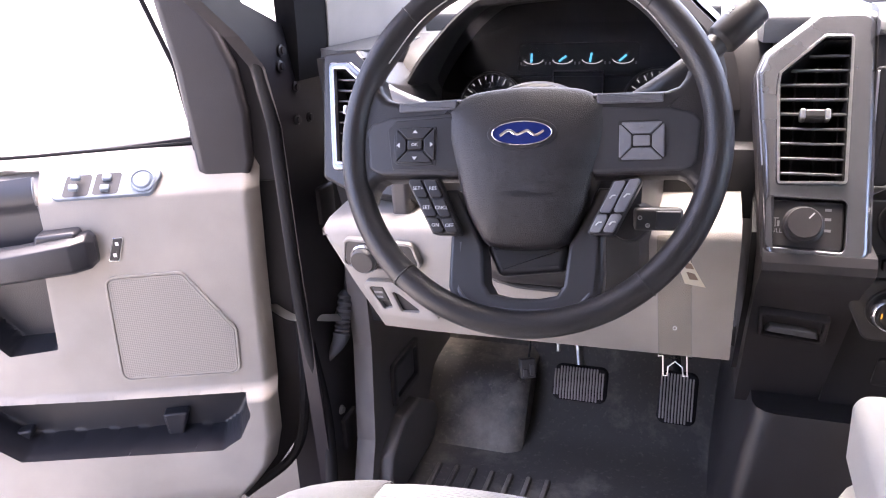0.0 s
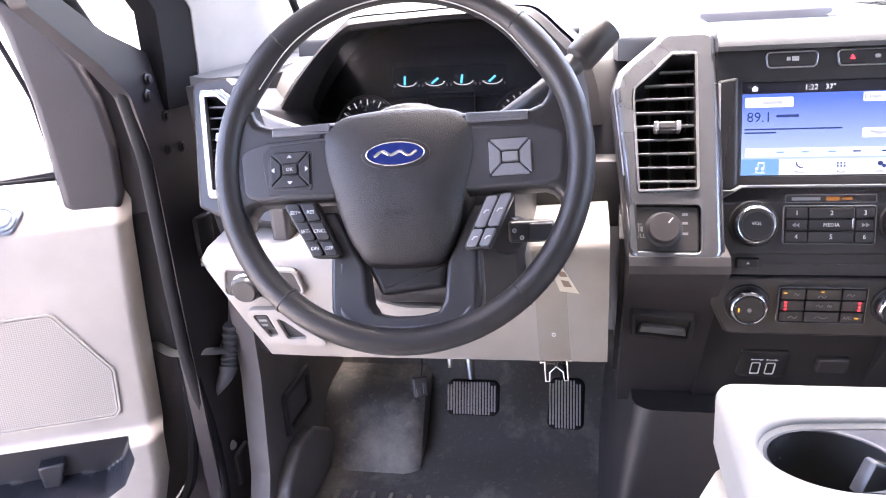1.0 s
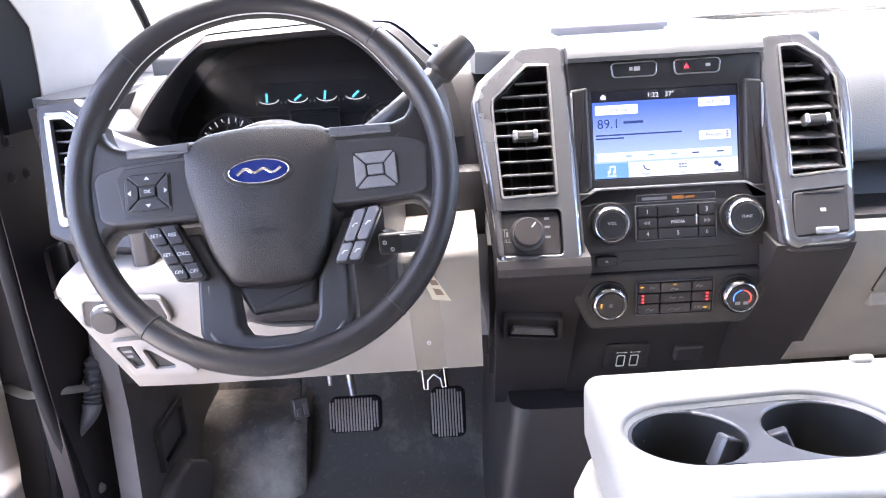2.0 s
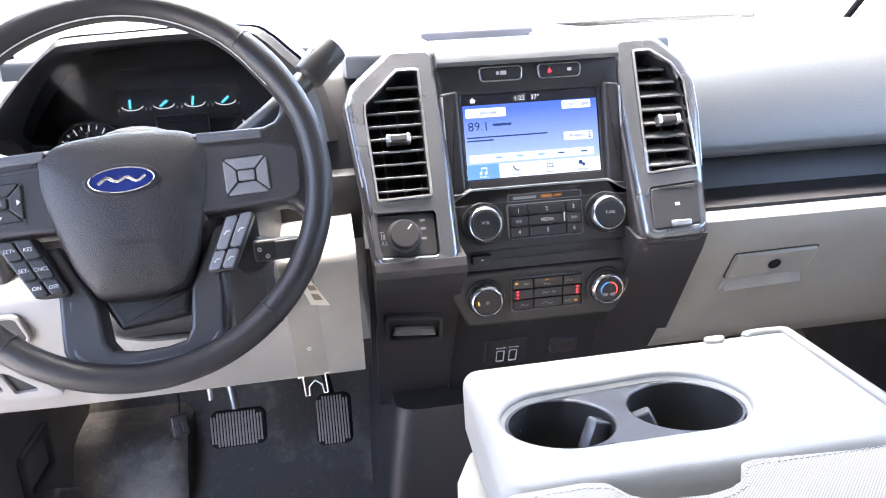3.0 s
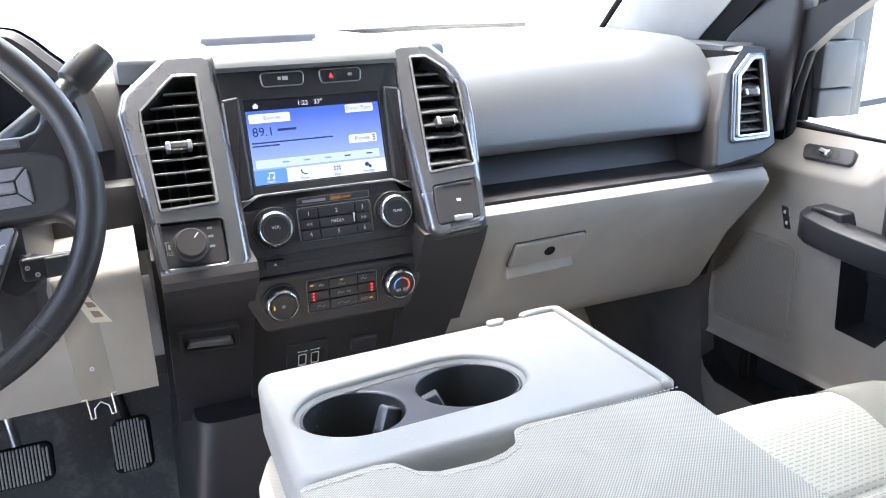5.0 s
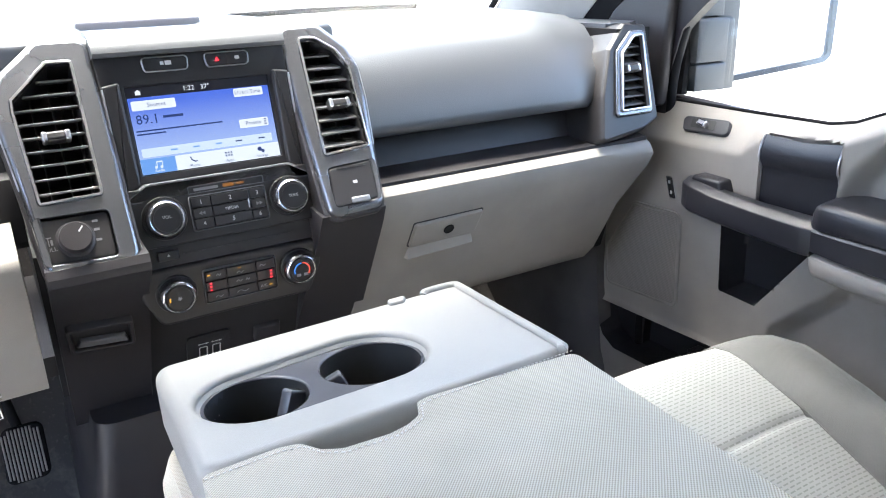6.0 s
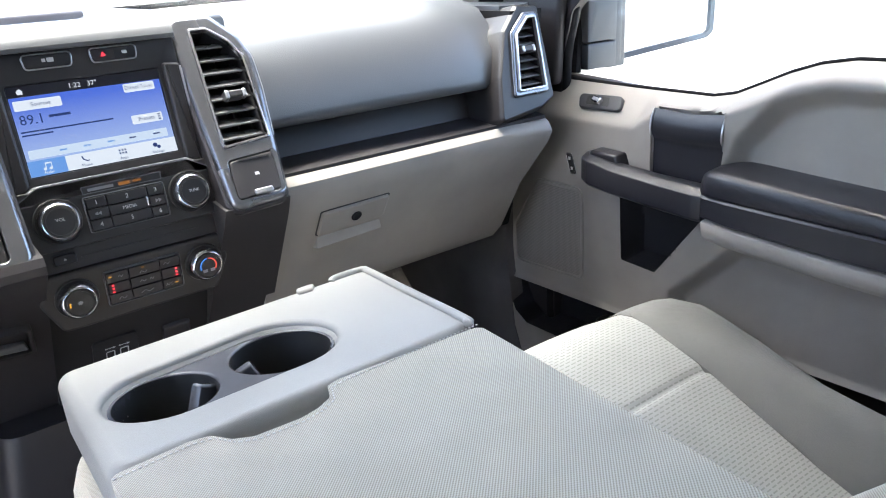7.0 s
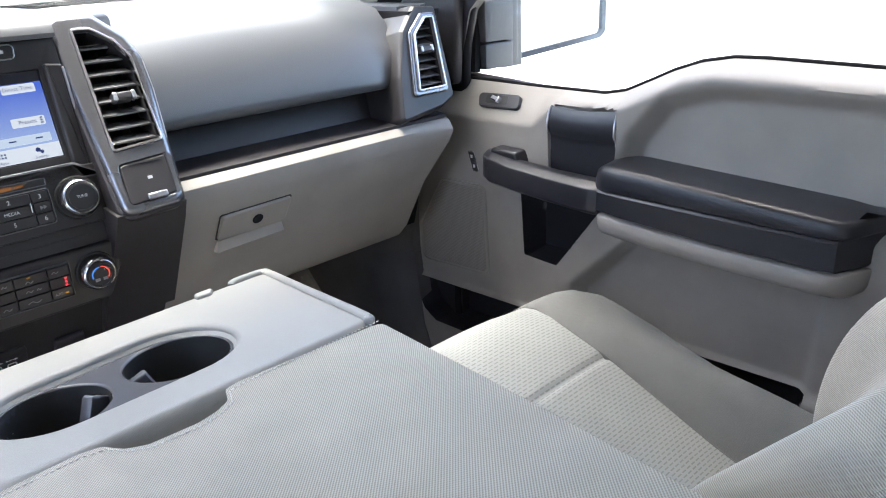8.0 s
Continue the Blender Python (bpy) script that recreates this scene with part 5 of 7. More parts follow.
def build_cluster():
    ic = thing("instrument_cluster", (-0.467, 0.21, 0.83), "dark instrument cluster with four small lit gauges", "instrument cluster")
    m = plane_at((-0.467, 0.205, 0.835), (0.06, 0.20))
    bm = bmesh.new()
    prism(bm, [(-0.225, -0.06), (0.20, -0.06), (0.20, 0.045), (0.172, 0.088), (0.115, 0.118), (0.0, 0.132), (-0.11, 0.118), (-0.175, 0.080), (-0.222, 0.030)], -0.03, 0.0, m)
    part("backing", bm, DUCT, ic)
    bm = bmesh.new()
    plate(bm, rounded([(-0.19, 0.012), (0.175, 0.012), (0.172, 0.045), (0.14, 0.075), (0.10, 0.088), (-0.10, 0.088), (-0.15, 0.070)], 0.02), [rrect(-0.085, 0.018, 0.090, 0.060, 0.006)], 0.0, 0.006, m, 0.002)
    part("fascia", bm, DUCT, ic)
    for u, v, r in ((-0.1225, -0.032, 0.050), (0.1200, -0.027, 0.050)):
        bm = bmesh.new()
        plate(bm, [(r * math.cos(a), r * math.sin(a)) for a in np.linspace(0, 2 * math.pi, 48, endpoint=False)], [[((r - 0.003) * math.cos(a), (r - 0.003) * math.sin(a)) for a in np.linspace(0, 2 * math.pi, 48, endpoint=False)]], 0.0, 0.016, m @ pose(u, v, 0), 0.001)
        g = part("dial_ring", bm, SPOKEGREY, ic, "round dial with pale ticks")
        bm = bmesh.new()
        lathe(bm, [(r - 0.002, 0.010), (0.0, 0.0105)], m @ pose(u, v, 0), 40)
        part("dial_face", bm, BLACKPL, g)
        for k in range(17):
            a = radians(205 - 230 * k / 16)
            bm = bmesh.new()
            ln = 0.009 if k % 2 == 0 else 0.005
            box(bm, (r - 0.006 - ln, -0.0006, 0.0105), (r - 0.006, 0.0006, 0.0112), m @ pose(u, v, 0, 0, 0, math.degrees(a)))
            part("tick", bm, GAUGEINK, g)
        if u > 0:
            lettering("lettering", "40", 0.0115, m @ pose(u - 0.0205, v + 0.0165, 0.0112), GAUGEINK, g)
        else:
            lettering("lettering", "2", 0.0115, m @ pose(u - 0.003, v + 0.030, 0.0112), DIMINK, g)
            bm = bmesh.new()
            box(bm, (-0.040, -0.0010, 0.012), (0.004, 0.0010, 0.0135), m @ pose(u, v, 0, 0, 0, -38))
            part("needle", bm, DIMINK, g)
    for k in range(4):
        u = -0.062 + k * 0.0433
        bm = bmesh.new()
        arc = [m @ Vector((u + 0.0145 * math.cos(a), 0.036 + 0.0065 * math.sin(a), 0.006)) for a in np.linspace(math.pi * 1.02, math.pi * 2.0, 14)]
        tube(bm, arc, 0.0007, 6)
        sg = part("small_gauge", bm, GAUGEINK, ic, "small arc gauge with cyan needle")
        bm = bmesh.new()
        box(bm, (-0.0016, -0.003, 0.006), (0.0016, 0.0105, 0.0068), m @ pose(u - 0.003, 0.0345, 0, 0, 0, (0, -52, -8, -48)[k]))
        part("needle", bm, CYANGLOW, sg)
        bm = bmesh.new()
        for du in (-0.0185, 0.0185):
            box(bm, (u + du - 0.0013, 0.0285, 0.006), (u + du + 0.0013, 0.0325, 0.0065), m)
        part("letter_bar", bm, DIMINK, sg)
    bm = bmesh.new()
    q = rrect(-0.032, -0.020, 0.042, 0.020, 0.002)
    plate(bm, q, [inset(q, 0.0012)], 0.0, 0.0115, m)
    part("message_window", bm, SPOKEGREY, ic)
    bm = bmesh.new()
    mm = plane_at((-0.467, 0.165, 0.83), (-0.02, 0.135))
    prism(bm, rounded([(-0.20, 0.0), (0.175, 0.0), (0.170, 0.05), (0.12, 0.135), (0.0, 0.155), (-0.12, 0.135), (-0.19, 0.06)], 0.02), 0.0, 0.0015, mm)
    ob = part("lens", bm, LENS, ic, "smoked clear lens")
    ob.visible_shadow = False


GAUGEINK = glow("lit_gauge_marking", (0.75, 0.8, 0.85), 0.06)


# ---- steering wheel and column ----
WHEEL = (-0.4493, -0.189, 0.8383)
PW = Matrix(((0.99872, 0.0, 0.05065, WHEEL[0]), (0.04624, 0.40833, -0.91166, WHEEL[1]), (-0.02068, 0.91283, 0.40781, WHEEL[2]), (0, 0, 0, 1)))
PH = PW @ pose(0, 0, 0, 0, 0, 3.6)


def build_wheel():
    sw = thing("steering_wheel", WHEEL, "black leather four-spoke steering wheel with stitched rim", "steering wheel")
    R, n = 0.1815, 120
    bm = bmesh.new()
    loops = []
    for k in range(n):
        a = 2 * math.pi * k / n
        grip = 1.0 + 0.24 * math.exp(-((math.degrees(a) - 36) / 11) ** 2) + 0.24 * math.exp(-((math.degrees(a) - 144) / 11) ** 2)
        c = PH @ Vector((R * math.cos(a), R * math.sin(a), 0.0))
        er = PH.to_3x3() @ Vector((math.cos(a), math.sin(a), 0))
        ew = PH.to_3x3() @ Vector((0, 0, 1))
        loops.append([c + er * (0.0138 * (grip * math.cos(b) if math.cos(b) < 0 else math.cos(b))) + ew * (0.0158 * math.sin(b)) for b in np.linspace(0, 2 * math.pi, 18, endpoint=False)])
    loops.append(loops[0])
    rings(bm, loops, cap=(False, False))
    rim = part("rim", bm, LEATHER, sw, "black leather rim")
    for deg in (47.0, 132.5, 228.0, 310.0):
        a = radians(deg)
        bm = bmesh.new()
        c = PH @ Vector((R * math.cos(a), R * math.sin(a), 0.0))
        er = PH.to_3x3() @ Vector((math.cos(a), math.sin(a), 0))
        ew = PH.to_3x3() @ Vector((0, 0, 1))
        tube(bm, [c + er * 0.0144 * math.cos(b) + ew * 0.0161 * math.sin(b) for b in np.linspace(0, 2 * math.pi, 24, endpoint=False)], 0.0007, 6, True)
        part("joint", bm, BLACKPL, rim)
    bm = bmesh.new()
    for k in range(118):
        a = radians(31 + 118 * k / 117)
        p = Vector((R * math.cos(a), R * math.sin(a), 0))
        d = Vector((math.cos(a), math.sin(a), 0))
        t = Vector((-math.sin(a), math.cos(a), 0))
        q = p - d * 0.0138 * (1.0 + 0.24 * math.exp(-((math.degrees(a) - 36) / 11) ** 2) + 0.24 * math.exp(-((math.degrees(a) - 144) / 11) ** 2)) * 0.90 + Vector((0, 0, 0.0072))
        tube(bm, [PH @ (q - t * 0.0013), PH @ (q + t * 0.0013 + d * 0.0006)], 0.00085, 5)
    part("stitching", bm, STITCH, rim, "pale stitching inside the rim", kind="stuff")
    # airbag cover: domed shield standing proud of the spokes
    right = [(0.0, 0.0570), (0.0370, 0.0545), (0.0600, 0.0500), (0.0755, 0.0390), (0.0798, 0.0310), (0.0785, 0.0050), (0.0685, -0.0340), (0.0570, -0.0720), (0.0470, -0.0900), (0.0370, -0.1030), (0.0120, -0.1075)]
    shield = right + [(-x, y) for x, y in right[:0:-1]]
    q = [(p.x, p.y) for p in smooth_line([(x, y, 0) for x, y in shield + shield[:1]], 4)][:-1]
    bm = bmesh.new()
    loops = [[PH @ Vector((x, y, -0.045)) for x, y in q]]
    for f, w in ((1.0, -0.004), (0.992, 0.001), (0.972, 0.0055), (0.94, 0.0085), (0.88, 0.0112), (0.74, 0.0150), (0.5, 0.0178), (0.25, 0.0190)):
        loops.append([PH @ Vector((x * f, -0.022 + (y + 0.022) * f, w - 0.006 * ((y + 0.02) / 0.085) ** 2 * f)) for x, y in q])
    rings(bm, loops)
    hub = part("airbag_cover", bm, HUBGRAIN, sw, "grained black airbag cover")
    bm = bmesh.new()
    mm = PH @ pose(-0.0005, 0.0042, 0.0180)
    ell = lambda a, b: [(a * math.cos(t), b * math.sin(t)) for t in np.linspace(0, 2 * math.pi, 48, endpoint=False)]
    plate(bm, ell(0.0345, 0.0158), [ell(0.0298, 0.0122)], -0.008, 0.0012, mm, 0.0008)
    part("badge_well", bm, BLACKPL, hub, "dark oval recess round the badge")
    bm = bmesh.new()
    plate(bm, ell(0.0300, 0.0124), [ell(0.0284, 0.0108)], -0.006, 0.0028, mm, 0.0008)
    bd = part("badge", bm, CHROME, hub, "oval dark blue badge with silver rim")
    bm = bmesh.new()
    prism(bm, ell(0.0287, 0.0110), -0.006, 0.0018, mm)
    part("badge_field", bm, BADGEBLUE, bd)
    bm = bmesh.new()
    tube(bm, smooth_line([mm @ Vector((x, y, 0.0017)) for x, y in ((-0.0215, -0.0020), (-0.0130, 0.0030), (-0.0045, -0.0010), (0.0050, 0.0022), (0.0135, -0.0022), (0.0215, 0.0020))], 6), 0.0017, 8)
    part("badge_shape", bm, CHROME, bd, "plain wavy silver shape on the badge")
    lettering("lettering", "AIRBAG", 0.0085, PH @ pose(0.0, -0.055, 0.0172, 4), HUBINK, hub)
    # side spokes
    for s in (-1, 1):
        bm = bmesh.new()
        web = [(0.060, -0.0365), (0.146, -0.0365), (0.1535, -0.0395), (0.1585, -0.0455), (0.1610, -0.0530), (0.1615, -0.0610), (0.172, -0.060), (0.182, -0.030), (0.184, 0.030), (0.172, 0.076), (0.1560, 0.0760), (0.1545, 0.0660), (0.1510, 0.0560), (0.1455, 0.0490), (0.134, 0.0450), (0.060, 0.0460)]
        prism(bm, rounded(flip(web, s), 0.004, 3), -0.026, 0.0050, PH, 0.0085, 4)
        sp = part("side_spoke", bm, LEATHER, sw, "leather-wrapped side spoke with switches")
        bm = bmesh.new()
        q = flip([(0.064, -0.0345), (0.147, -0.0330), (0.1580, -0.0300), (0.1635, -0.025), (0.1675, 0.014), (0.161, 0.0225), (0.138, 0.0290), (0.064, 0.0315)], s)
        prism(bm, rounded(q, 0.005), -0.012, 0.0065, PH, 0.0042, 4)
        part("spoke_face", bm, SPOKEGREY, sp, "satin dark grey switch frame")
        if s < 0:
            bm = bmesh.new()
            q = flip([(0.064, -0.0300), (0.137, -0.0275), (0.1430, 0.0140), (0.1345, 0.0235), (0.064, 0.0265)], s)
            prism(bm, rounded(q, 0.004), -0.004, 0.0072, PH, 0.0012)
            part("switch_panel", bm, BLACKPL, sp)
        bm = bmesh.new()
        q = flip([(0.070, 0.0335), (0.1315, 0.0328), (0.1315, 0.0418), (0.070, 0.0440)], s)
        prism(bm, rounded(q, 0.001), -0.020, 0.0068, PH, 0.0015)
        part("spoke_top", bm, TRIMGREY, sp, "lighter grey strip on the spoke")
        PS = PH @ pose(0, 0, 0.0074 if s < 0 else 0.0062)
        # five-way switch
        bm = bmesh.new()
        q = flip([(0.0895, -0.0245), (0.131, -0.0225), (0.1355, -0.0190), (0.1355, 0.0080), (0.1280, 0.0165), (0.0895, 0.0165)], s)
        prism(bm, rounded(q, 0.003), -0.004, 0.0005, PS, 0.001)
        fw = part("five_way_switch", bm, BLACKPL, sp, "five-way switch pad")
        cx, cy, hw, hh, iw, ih = s * 0.1120, -0.0025 if s < 0 else -0.0040, 0.0215, 0.0188, 0.0088, 0.0060
        for k, quad in enumerate(([(-hw, -hh), (hw, -hh), (iw, -ih), (-iw, -ih)], [(hw, -hh), (hw, hh), (iw, ih), (iw, -ih)], [(hw, hh), (-hw, hh), (-iw, ih), (iw, ih)], [(-hw, hh), (-hw, -hh), (-iw, -ih), (-iw, ih)])):
            bm = bmesh.new()
            prism(bm, rounded(inset([(cx + x, cy + y) for x, y in quad], 0.0007), 0.001), 0.0, 0.0026, PS, 0.0010, 2)
            # right keys paler than left: the light falling there is put into their colour
            part("key", bm, LITKEY_TRAYGREY if s > 0 else BUTTON, fw)
        bm = bmesh.new()
        box(bm, (cx - iw + 0.001, cy - ih + 0.001, 0.0), (cx + iw - 0.001, cy + ih - 0.001, 0.004), PS, 0.0014)
        # centre key likewise: painted lit on the right, plain on the left
        part("centre_key", bm, BUTTON if s < 0 else LITKEY_TRAYGREY, fw)
        if s < 0:
            lettering("lettering", "OK", 0.0048, PS @ pose(cx, cy, 0.0042), WHITEINK, fw)
        bm = bmesh.new()
        for dx, dy, r in ((-0.0175, 0, 90), (0.0175, 0, -90), (0, 0.0135, 0), (0, -0.0135, 180)):
            prism(bm, [(-0.0028, -0.0014), (0.0028, -0.0014), (0, 0.002)], 0.0031, 0.0036, PS @ pose(cx + dx, cy + dy, 0, 0, 0, r))
        part("arrow", bm, WHITEINK if s < 0 else DIMINK, fw)
        # slanted lower keys
        P0, P1, P2, P3 = [(0.1229, -0.0360), (0.0880, -0.0362), (0.0610, -0.0945), (0.0920, -0.0935)] if s < 0 else [(0.1160, -0.0370), (0.0865, -0.0405), (0.0605, -0.0935), (0.0875, -0.0935)]
        lerp2 = lambda a, b, t: (a[0] + (b[0] - a[0]) * t, a[1] + (b[1] - a[1]) * t)
        bm = bmesh.new()
        prism(bm, rounded(flip([P0, P1, P2, P3], s), 0.004), -0.020, -0.003, PS, 0.002)
        lk = part("slanted_keys", bm, BLACKPL, sp, "slanted block of cruise keys" if s < 0 else "slanted block of phone keys, light on them painted as pale grey")
        rows = ((0.02, 0.36), (0.36, 0.70), (0.70, 0.98)) if s < 0 else ((0.02, 0.62), (0.62, 0.97))
        names = (("SET+", "RES"), ("SET-", "CNCL"), ("ON", "OFF")) if s < 0 else ((), ())
        for i, (a, b) in enumerate(rows):
            for j in (0, 1):
                u0, u1 = (0.04, 0.50) if j == 0 else (0.50, 0.96)
                quad = [lerp2(lerp2(P0, P3, a), lerp2(P1, P2, a), u0), lerp2(lerp2(P0, P3, a), lerp2(P1, P2, a), u1), lerp2(lerp2(P0, P3, b), lerp2(P1, P2, b), u1), lerp2(lerp2(P0, P3, b), lerp2(P1, P2, b), u0)]
                quad = flip(quad, s)
                ar = sum(p[0] * r[1] - r[0] * p[1] for p, r in zip(quad, quad[1:] + quad[:1]))
                quad = quad if ar > 0 else quad[::-1]
                bm = bmesh.new()
                prism(bm, rounded(inset(quad, 0.0007), 0.0025), -0.006, 0.001, PS, 0.0014, 2)
                # right-hand keys get the lit copy of the button colour
                part("key", bm, BUTTON if s < 0 else LITKEY_TRAYGREY, lk)
                c = (sum(p[0] for p in quad) / 4, sum(p[1] for p in quad) / 4)
                if s < 0:
                    lettering("lettering", names[i][j], 0.0052, PS @ pose(c[0], c[1], 0.0012), WHITEINK, lk)
                else:
                    bm = bmesh.new()
                    tube(bm, [PS @ Vector((c[0] - 0.003, c[1] - 0.002, 0.0011)), PS @ Vector((c[0], c[1] + 0.001, 0.0011)), PS @ Vector((c[0] + 0.003, c[1] + 0.001, 0.0011))], 0.0008, 5)
                    part("symbol", bm, WHITEINK, lk)
    # lower U-shaped bezel
    bm = bmesh.new()
    arm = [(0.0860, -0.046), (0.0770, -0.0930), (0.0780, -0.130), (0.0770, -0.146), (0.0715, -0.160), (0.054, -0.1720), (0.026, -0.1765)]
    gap = [(0.016, -0.1560), (0.0330, -0.1525), (0.0395, -0.142), (0.0433, -0.1030), (0.0485, -0.0940), (0.072, -0.046)]
    outer = [(-x, y) for x, y in arm] + arm[::-1] + gap[::-1] + [(-x, y) for x, y in gap]
    prism(bm, outer, -0.046, -0.010, Matrix(), 0.004)
    for v in bm.verts:
        if v.co.z > -0.04:
            v.co.z += 0.008 * ease(-0.12, -0.165, v.co.y)
    bmesh.ops.transform(bm, matrix=PH, verts=bm.verts)
    lw = part("lower_spoke", bm, SPOKEGREY, sw, "satin dark grey U-shaped lower spoke")
    bm = bmesh.new()
    crease = [(0.0660, -0.100), (0.0665, -0.140), (0.0625, -0.153), (0.047, -0.1635), (0.0, -0.1685)]
    edge = [PH @ Vector((x, y, -0.0112 + 0.008 * ease(-0.12, -0.165, y))) for x, y in [(-a, b) for a, b in crease] + crease[-2::-1]]
    tube(bm, smooth_line(edge), 0.0022, 8)
    part("spoke_crease", bm, TRIMGREY, lw)
    bm = bmesh.new()
    prism(bm, rounded([(-0.044, -0.100), (0.044, -0.100), (0.036, -0.128), (-0.028, -0.134)], 0.006), -0.050, -0.022, PH, 0.006)
    part("hub_back", bm, BLACKPL, sw)
    bm = bmesh.new()
    lathe(bm, [(0.075, -0.085), (0.078, -0.06), (0.07, -0.04), (0.05, -0.03)], PH, 40)
    part("hub_shroud", bm, BLACKPL, sw)


BADGEBLUE = plastic("badge_blue_enamel", (0.012, 0.025, 0.14), 0.2, 3000, 0.02)
TRIMGREY = plastic("satin_mid_grey_trim", (0.13, 0.13, 0.14), 0.30, 3000, 0.03)
HUBINK = plastic("moulded_marking", (0.018, 0.017, 0.018), 0.5, 3000, 0.0)


def build_column():
    col = thing("steering_column", (-0.454, -0.05, 0.76), "black steering column shroud with stalks", "steering column")
    bm = bmesh.new()
    ax = Vector((0, 0.92, -0.39)).normalized()
    loops = []
    for d, r, h in ((0.07, 0.062, 0.055), (0.10, 0.075, 0.065), (0.20, 0.085, 0.075), (0.30, 0.09, 0.08)):
        c = Vector((-0.445, -0.189, 0.815)) + ax * d
        loops.append([c + Vector((r * math.cos(b), 0, h * math.sin(b) - 0.01)) for b in np.linspace(0, 2 * math.pi, 24, endpoint=False)])
    rings(bm, loops)
    part("shroud", bm, BLACKPL, col)
    bm = bmesh.new()
    loops = []
    for y, x0, x1, z0, z1 in ((-0.128, -0.505, -0.355, 0.668, 0.80), (-0.120, -0.520, -0.340, 0.655, 0.82), (-0.09, -0.530, -0.330, 0.638, 0.83), (-0.02, -0.535, -0.325, 0.622, 0.83), (0.06, -0.535, -0.325, 0.610, 0.82)):
        loops.append([(x, y, z) for x, z in rrect(x0, z0, x1, z1, 0.028, 5)])
    rings(bm, loops)
    part("lower_shroud", bm, BLACKPL, col, "black clamshell round the ignition lock")
    bm = bmesh.new()
    tube(bm, smooth_line([(-0.526, -0.100, 0.72), (-0.522, -0.104, 0.668), (-0.490, -0.108, 0.648), (-0.43, -0.108, 0.645), (-0.37, -0.108, 0.648)]), 0.004, 8)
    part("shroud_lip", bm, SPOKEGREY, col)
    # gear lever on the right of the column
    bm = bmesh.new()
    p0, p1, p2 = Vector((-0.385, -0.065, 0.835)), Vector((-0.315, -0.085, 0.885)), Vector((-0.272, -0.062, 0.920))
    tube(bm, smooth_line([p0, p1, p2]), 0.0125, 12)
    gl = part("gear_lever", bm, BLACKPL, col, "black column gear lever with fat knob")
    bm = bmesh.new()
    d = Vector((0.030, 0.016, 0.030)).normalized()
    tube(bm, [p2 - d * 0.004, p2, p2 + d * 0.002, p2 + d * 0.044, p2 + d * 0.047], [0.012, 0.0165, 0.0175, 0.0185, 0.0175], 24)
    part("lever_knob", bm, BLACKPL, gl)
    bm = bmesh.new()
    tube(bm, [p2 + d * 0.0455, p2 + d * 0.0478], 0.0165, 24)
    part("knob_cap", bm, SPOKEGREY, gl)
    bm = bmesh.new()
    side = d.cross(Vector((0, 0, 1))).normalized()
    face = side.cross(d).normalized()
    frame_m = Matrix((( *side, 0), (*d, 0), (*face, 0), (0, 0, 0, 1))).transposed()
    frame_m.translation = p2 + d * 0.024
    for k in (-1, 0, 1):
        box(bm, (-0.005, k * 0.0036 - 0.001, 0.0170), (0.005, k * 0.0036 + 0.001, 0.0182), frame_m)
    part("text_bar", bm, WHITEINK, gl)
    # indicator stalk on the left
    bm = bmesh.new()
    tube(bm, smooth_line([(-0.52, -0.06, 0.82), (-0.60, -0.075, 0.850), (-0.645, -0.070, 0.866), (-0.665, -0.065, 0.872)]), [0.008] * 6 + [0.0095] * 6 + [0.011] * 6 + [0.011], 14)
    part("indicator_stalk", bm, TRIMGREY, col, "grey indicator stalk")
    # ignition barrel
    bm = bmesh.new()
    m = plane_at((-0.352, -0.115, 0.738), (0.2, 1.0)) @ pose(0, 0, 0)
    lathe(bm, [(0.026, -0.03), (0.024, 0.006), (0.020, 0.012), (0.012, 0.013), (0, 0.013)], m, 28)
    part("ignition_barrel", bm, BLACKPL, col)
    key = thing("ignition_key", (-0.322, -0.13, 0.752), "black-headed key in the ignition", "key")
    bm = bmesh.new()
    mk = pose(-0.322, -0.135, 0.745, 80, 0, 8)
    box(bm, (-0.024, -0.010, -0.006), (0.026, 0.014, 0.006), mk, 0.004)
    part("key_head", bm, BLACKPL, key)
    bm = bmesh.new()
    box(bm, (-0.002, -0.0085, 0.006), (0.024, 0.0115, 0.0075), mk, 0.002)
    part("key_plate", bm, SPOKEGREY, key)
    bm = bmesh.new()
    for x in (-0.018, -0.010):
        lathe(bm, [(0.0025, 0.006), (0.0025, 0.0068), (0.0015, 0.0068), (0.0015, 0.006)], mk @ pose(x, 0.004 - (x + 0.018), 0), 10)
    part("key_symbol", bm, WHITEINK, key)
    tag = thing("key_tag", (-0.290, -0.16, 0.72), "clear plastic key sleeve with paper tag and wire clip", "key tag")
    o = Vector((-0.303, -0.160, 0.735))
    dn = (Vector((-0.294, -0.180, 0.604)) - o).normalized()
    sd = Vector((1, 0.05, 0.0)).normalized()
    sd = (sd - dn * sd.dot(dn)).normalized()
    nm = dn.cross(sd).normalized()
    ms = Matrix(((*sd, 0), (*(-dn), 0), (*sd.cross(-dn), 0), (0, 0, 0, 1))).transposed()
    ms.translation = o
    bm = bmesh.new()
    prism(bm, rrect(-0.017, -0.128, 0.017, 0.004, 0.002), 0.0, 0.0006, ms)
    part("sleeve", bm, SLEEVE, tag)
    for s in (-1, 1):
        bm = bmesh.new()
        tube(bm, [ms @ Vector((s * 0.0168, -0.050, 0.0007)), ms @ Vector((s * 0.0168, -0.126, 0.0007))], 0.00025, 5)
        part("sleeve_edge", bm, DIMINK, tag)
    bm = bmesh.new()
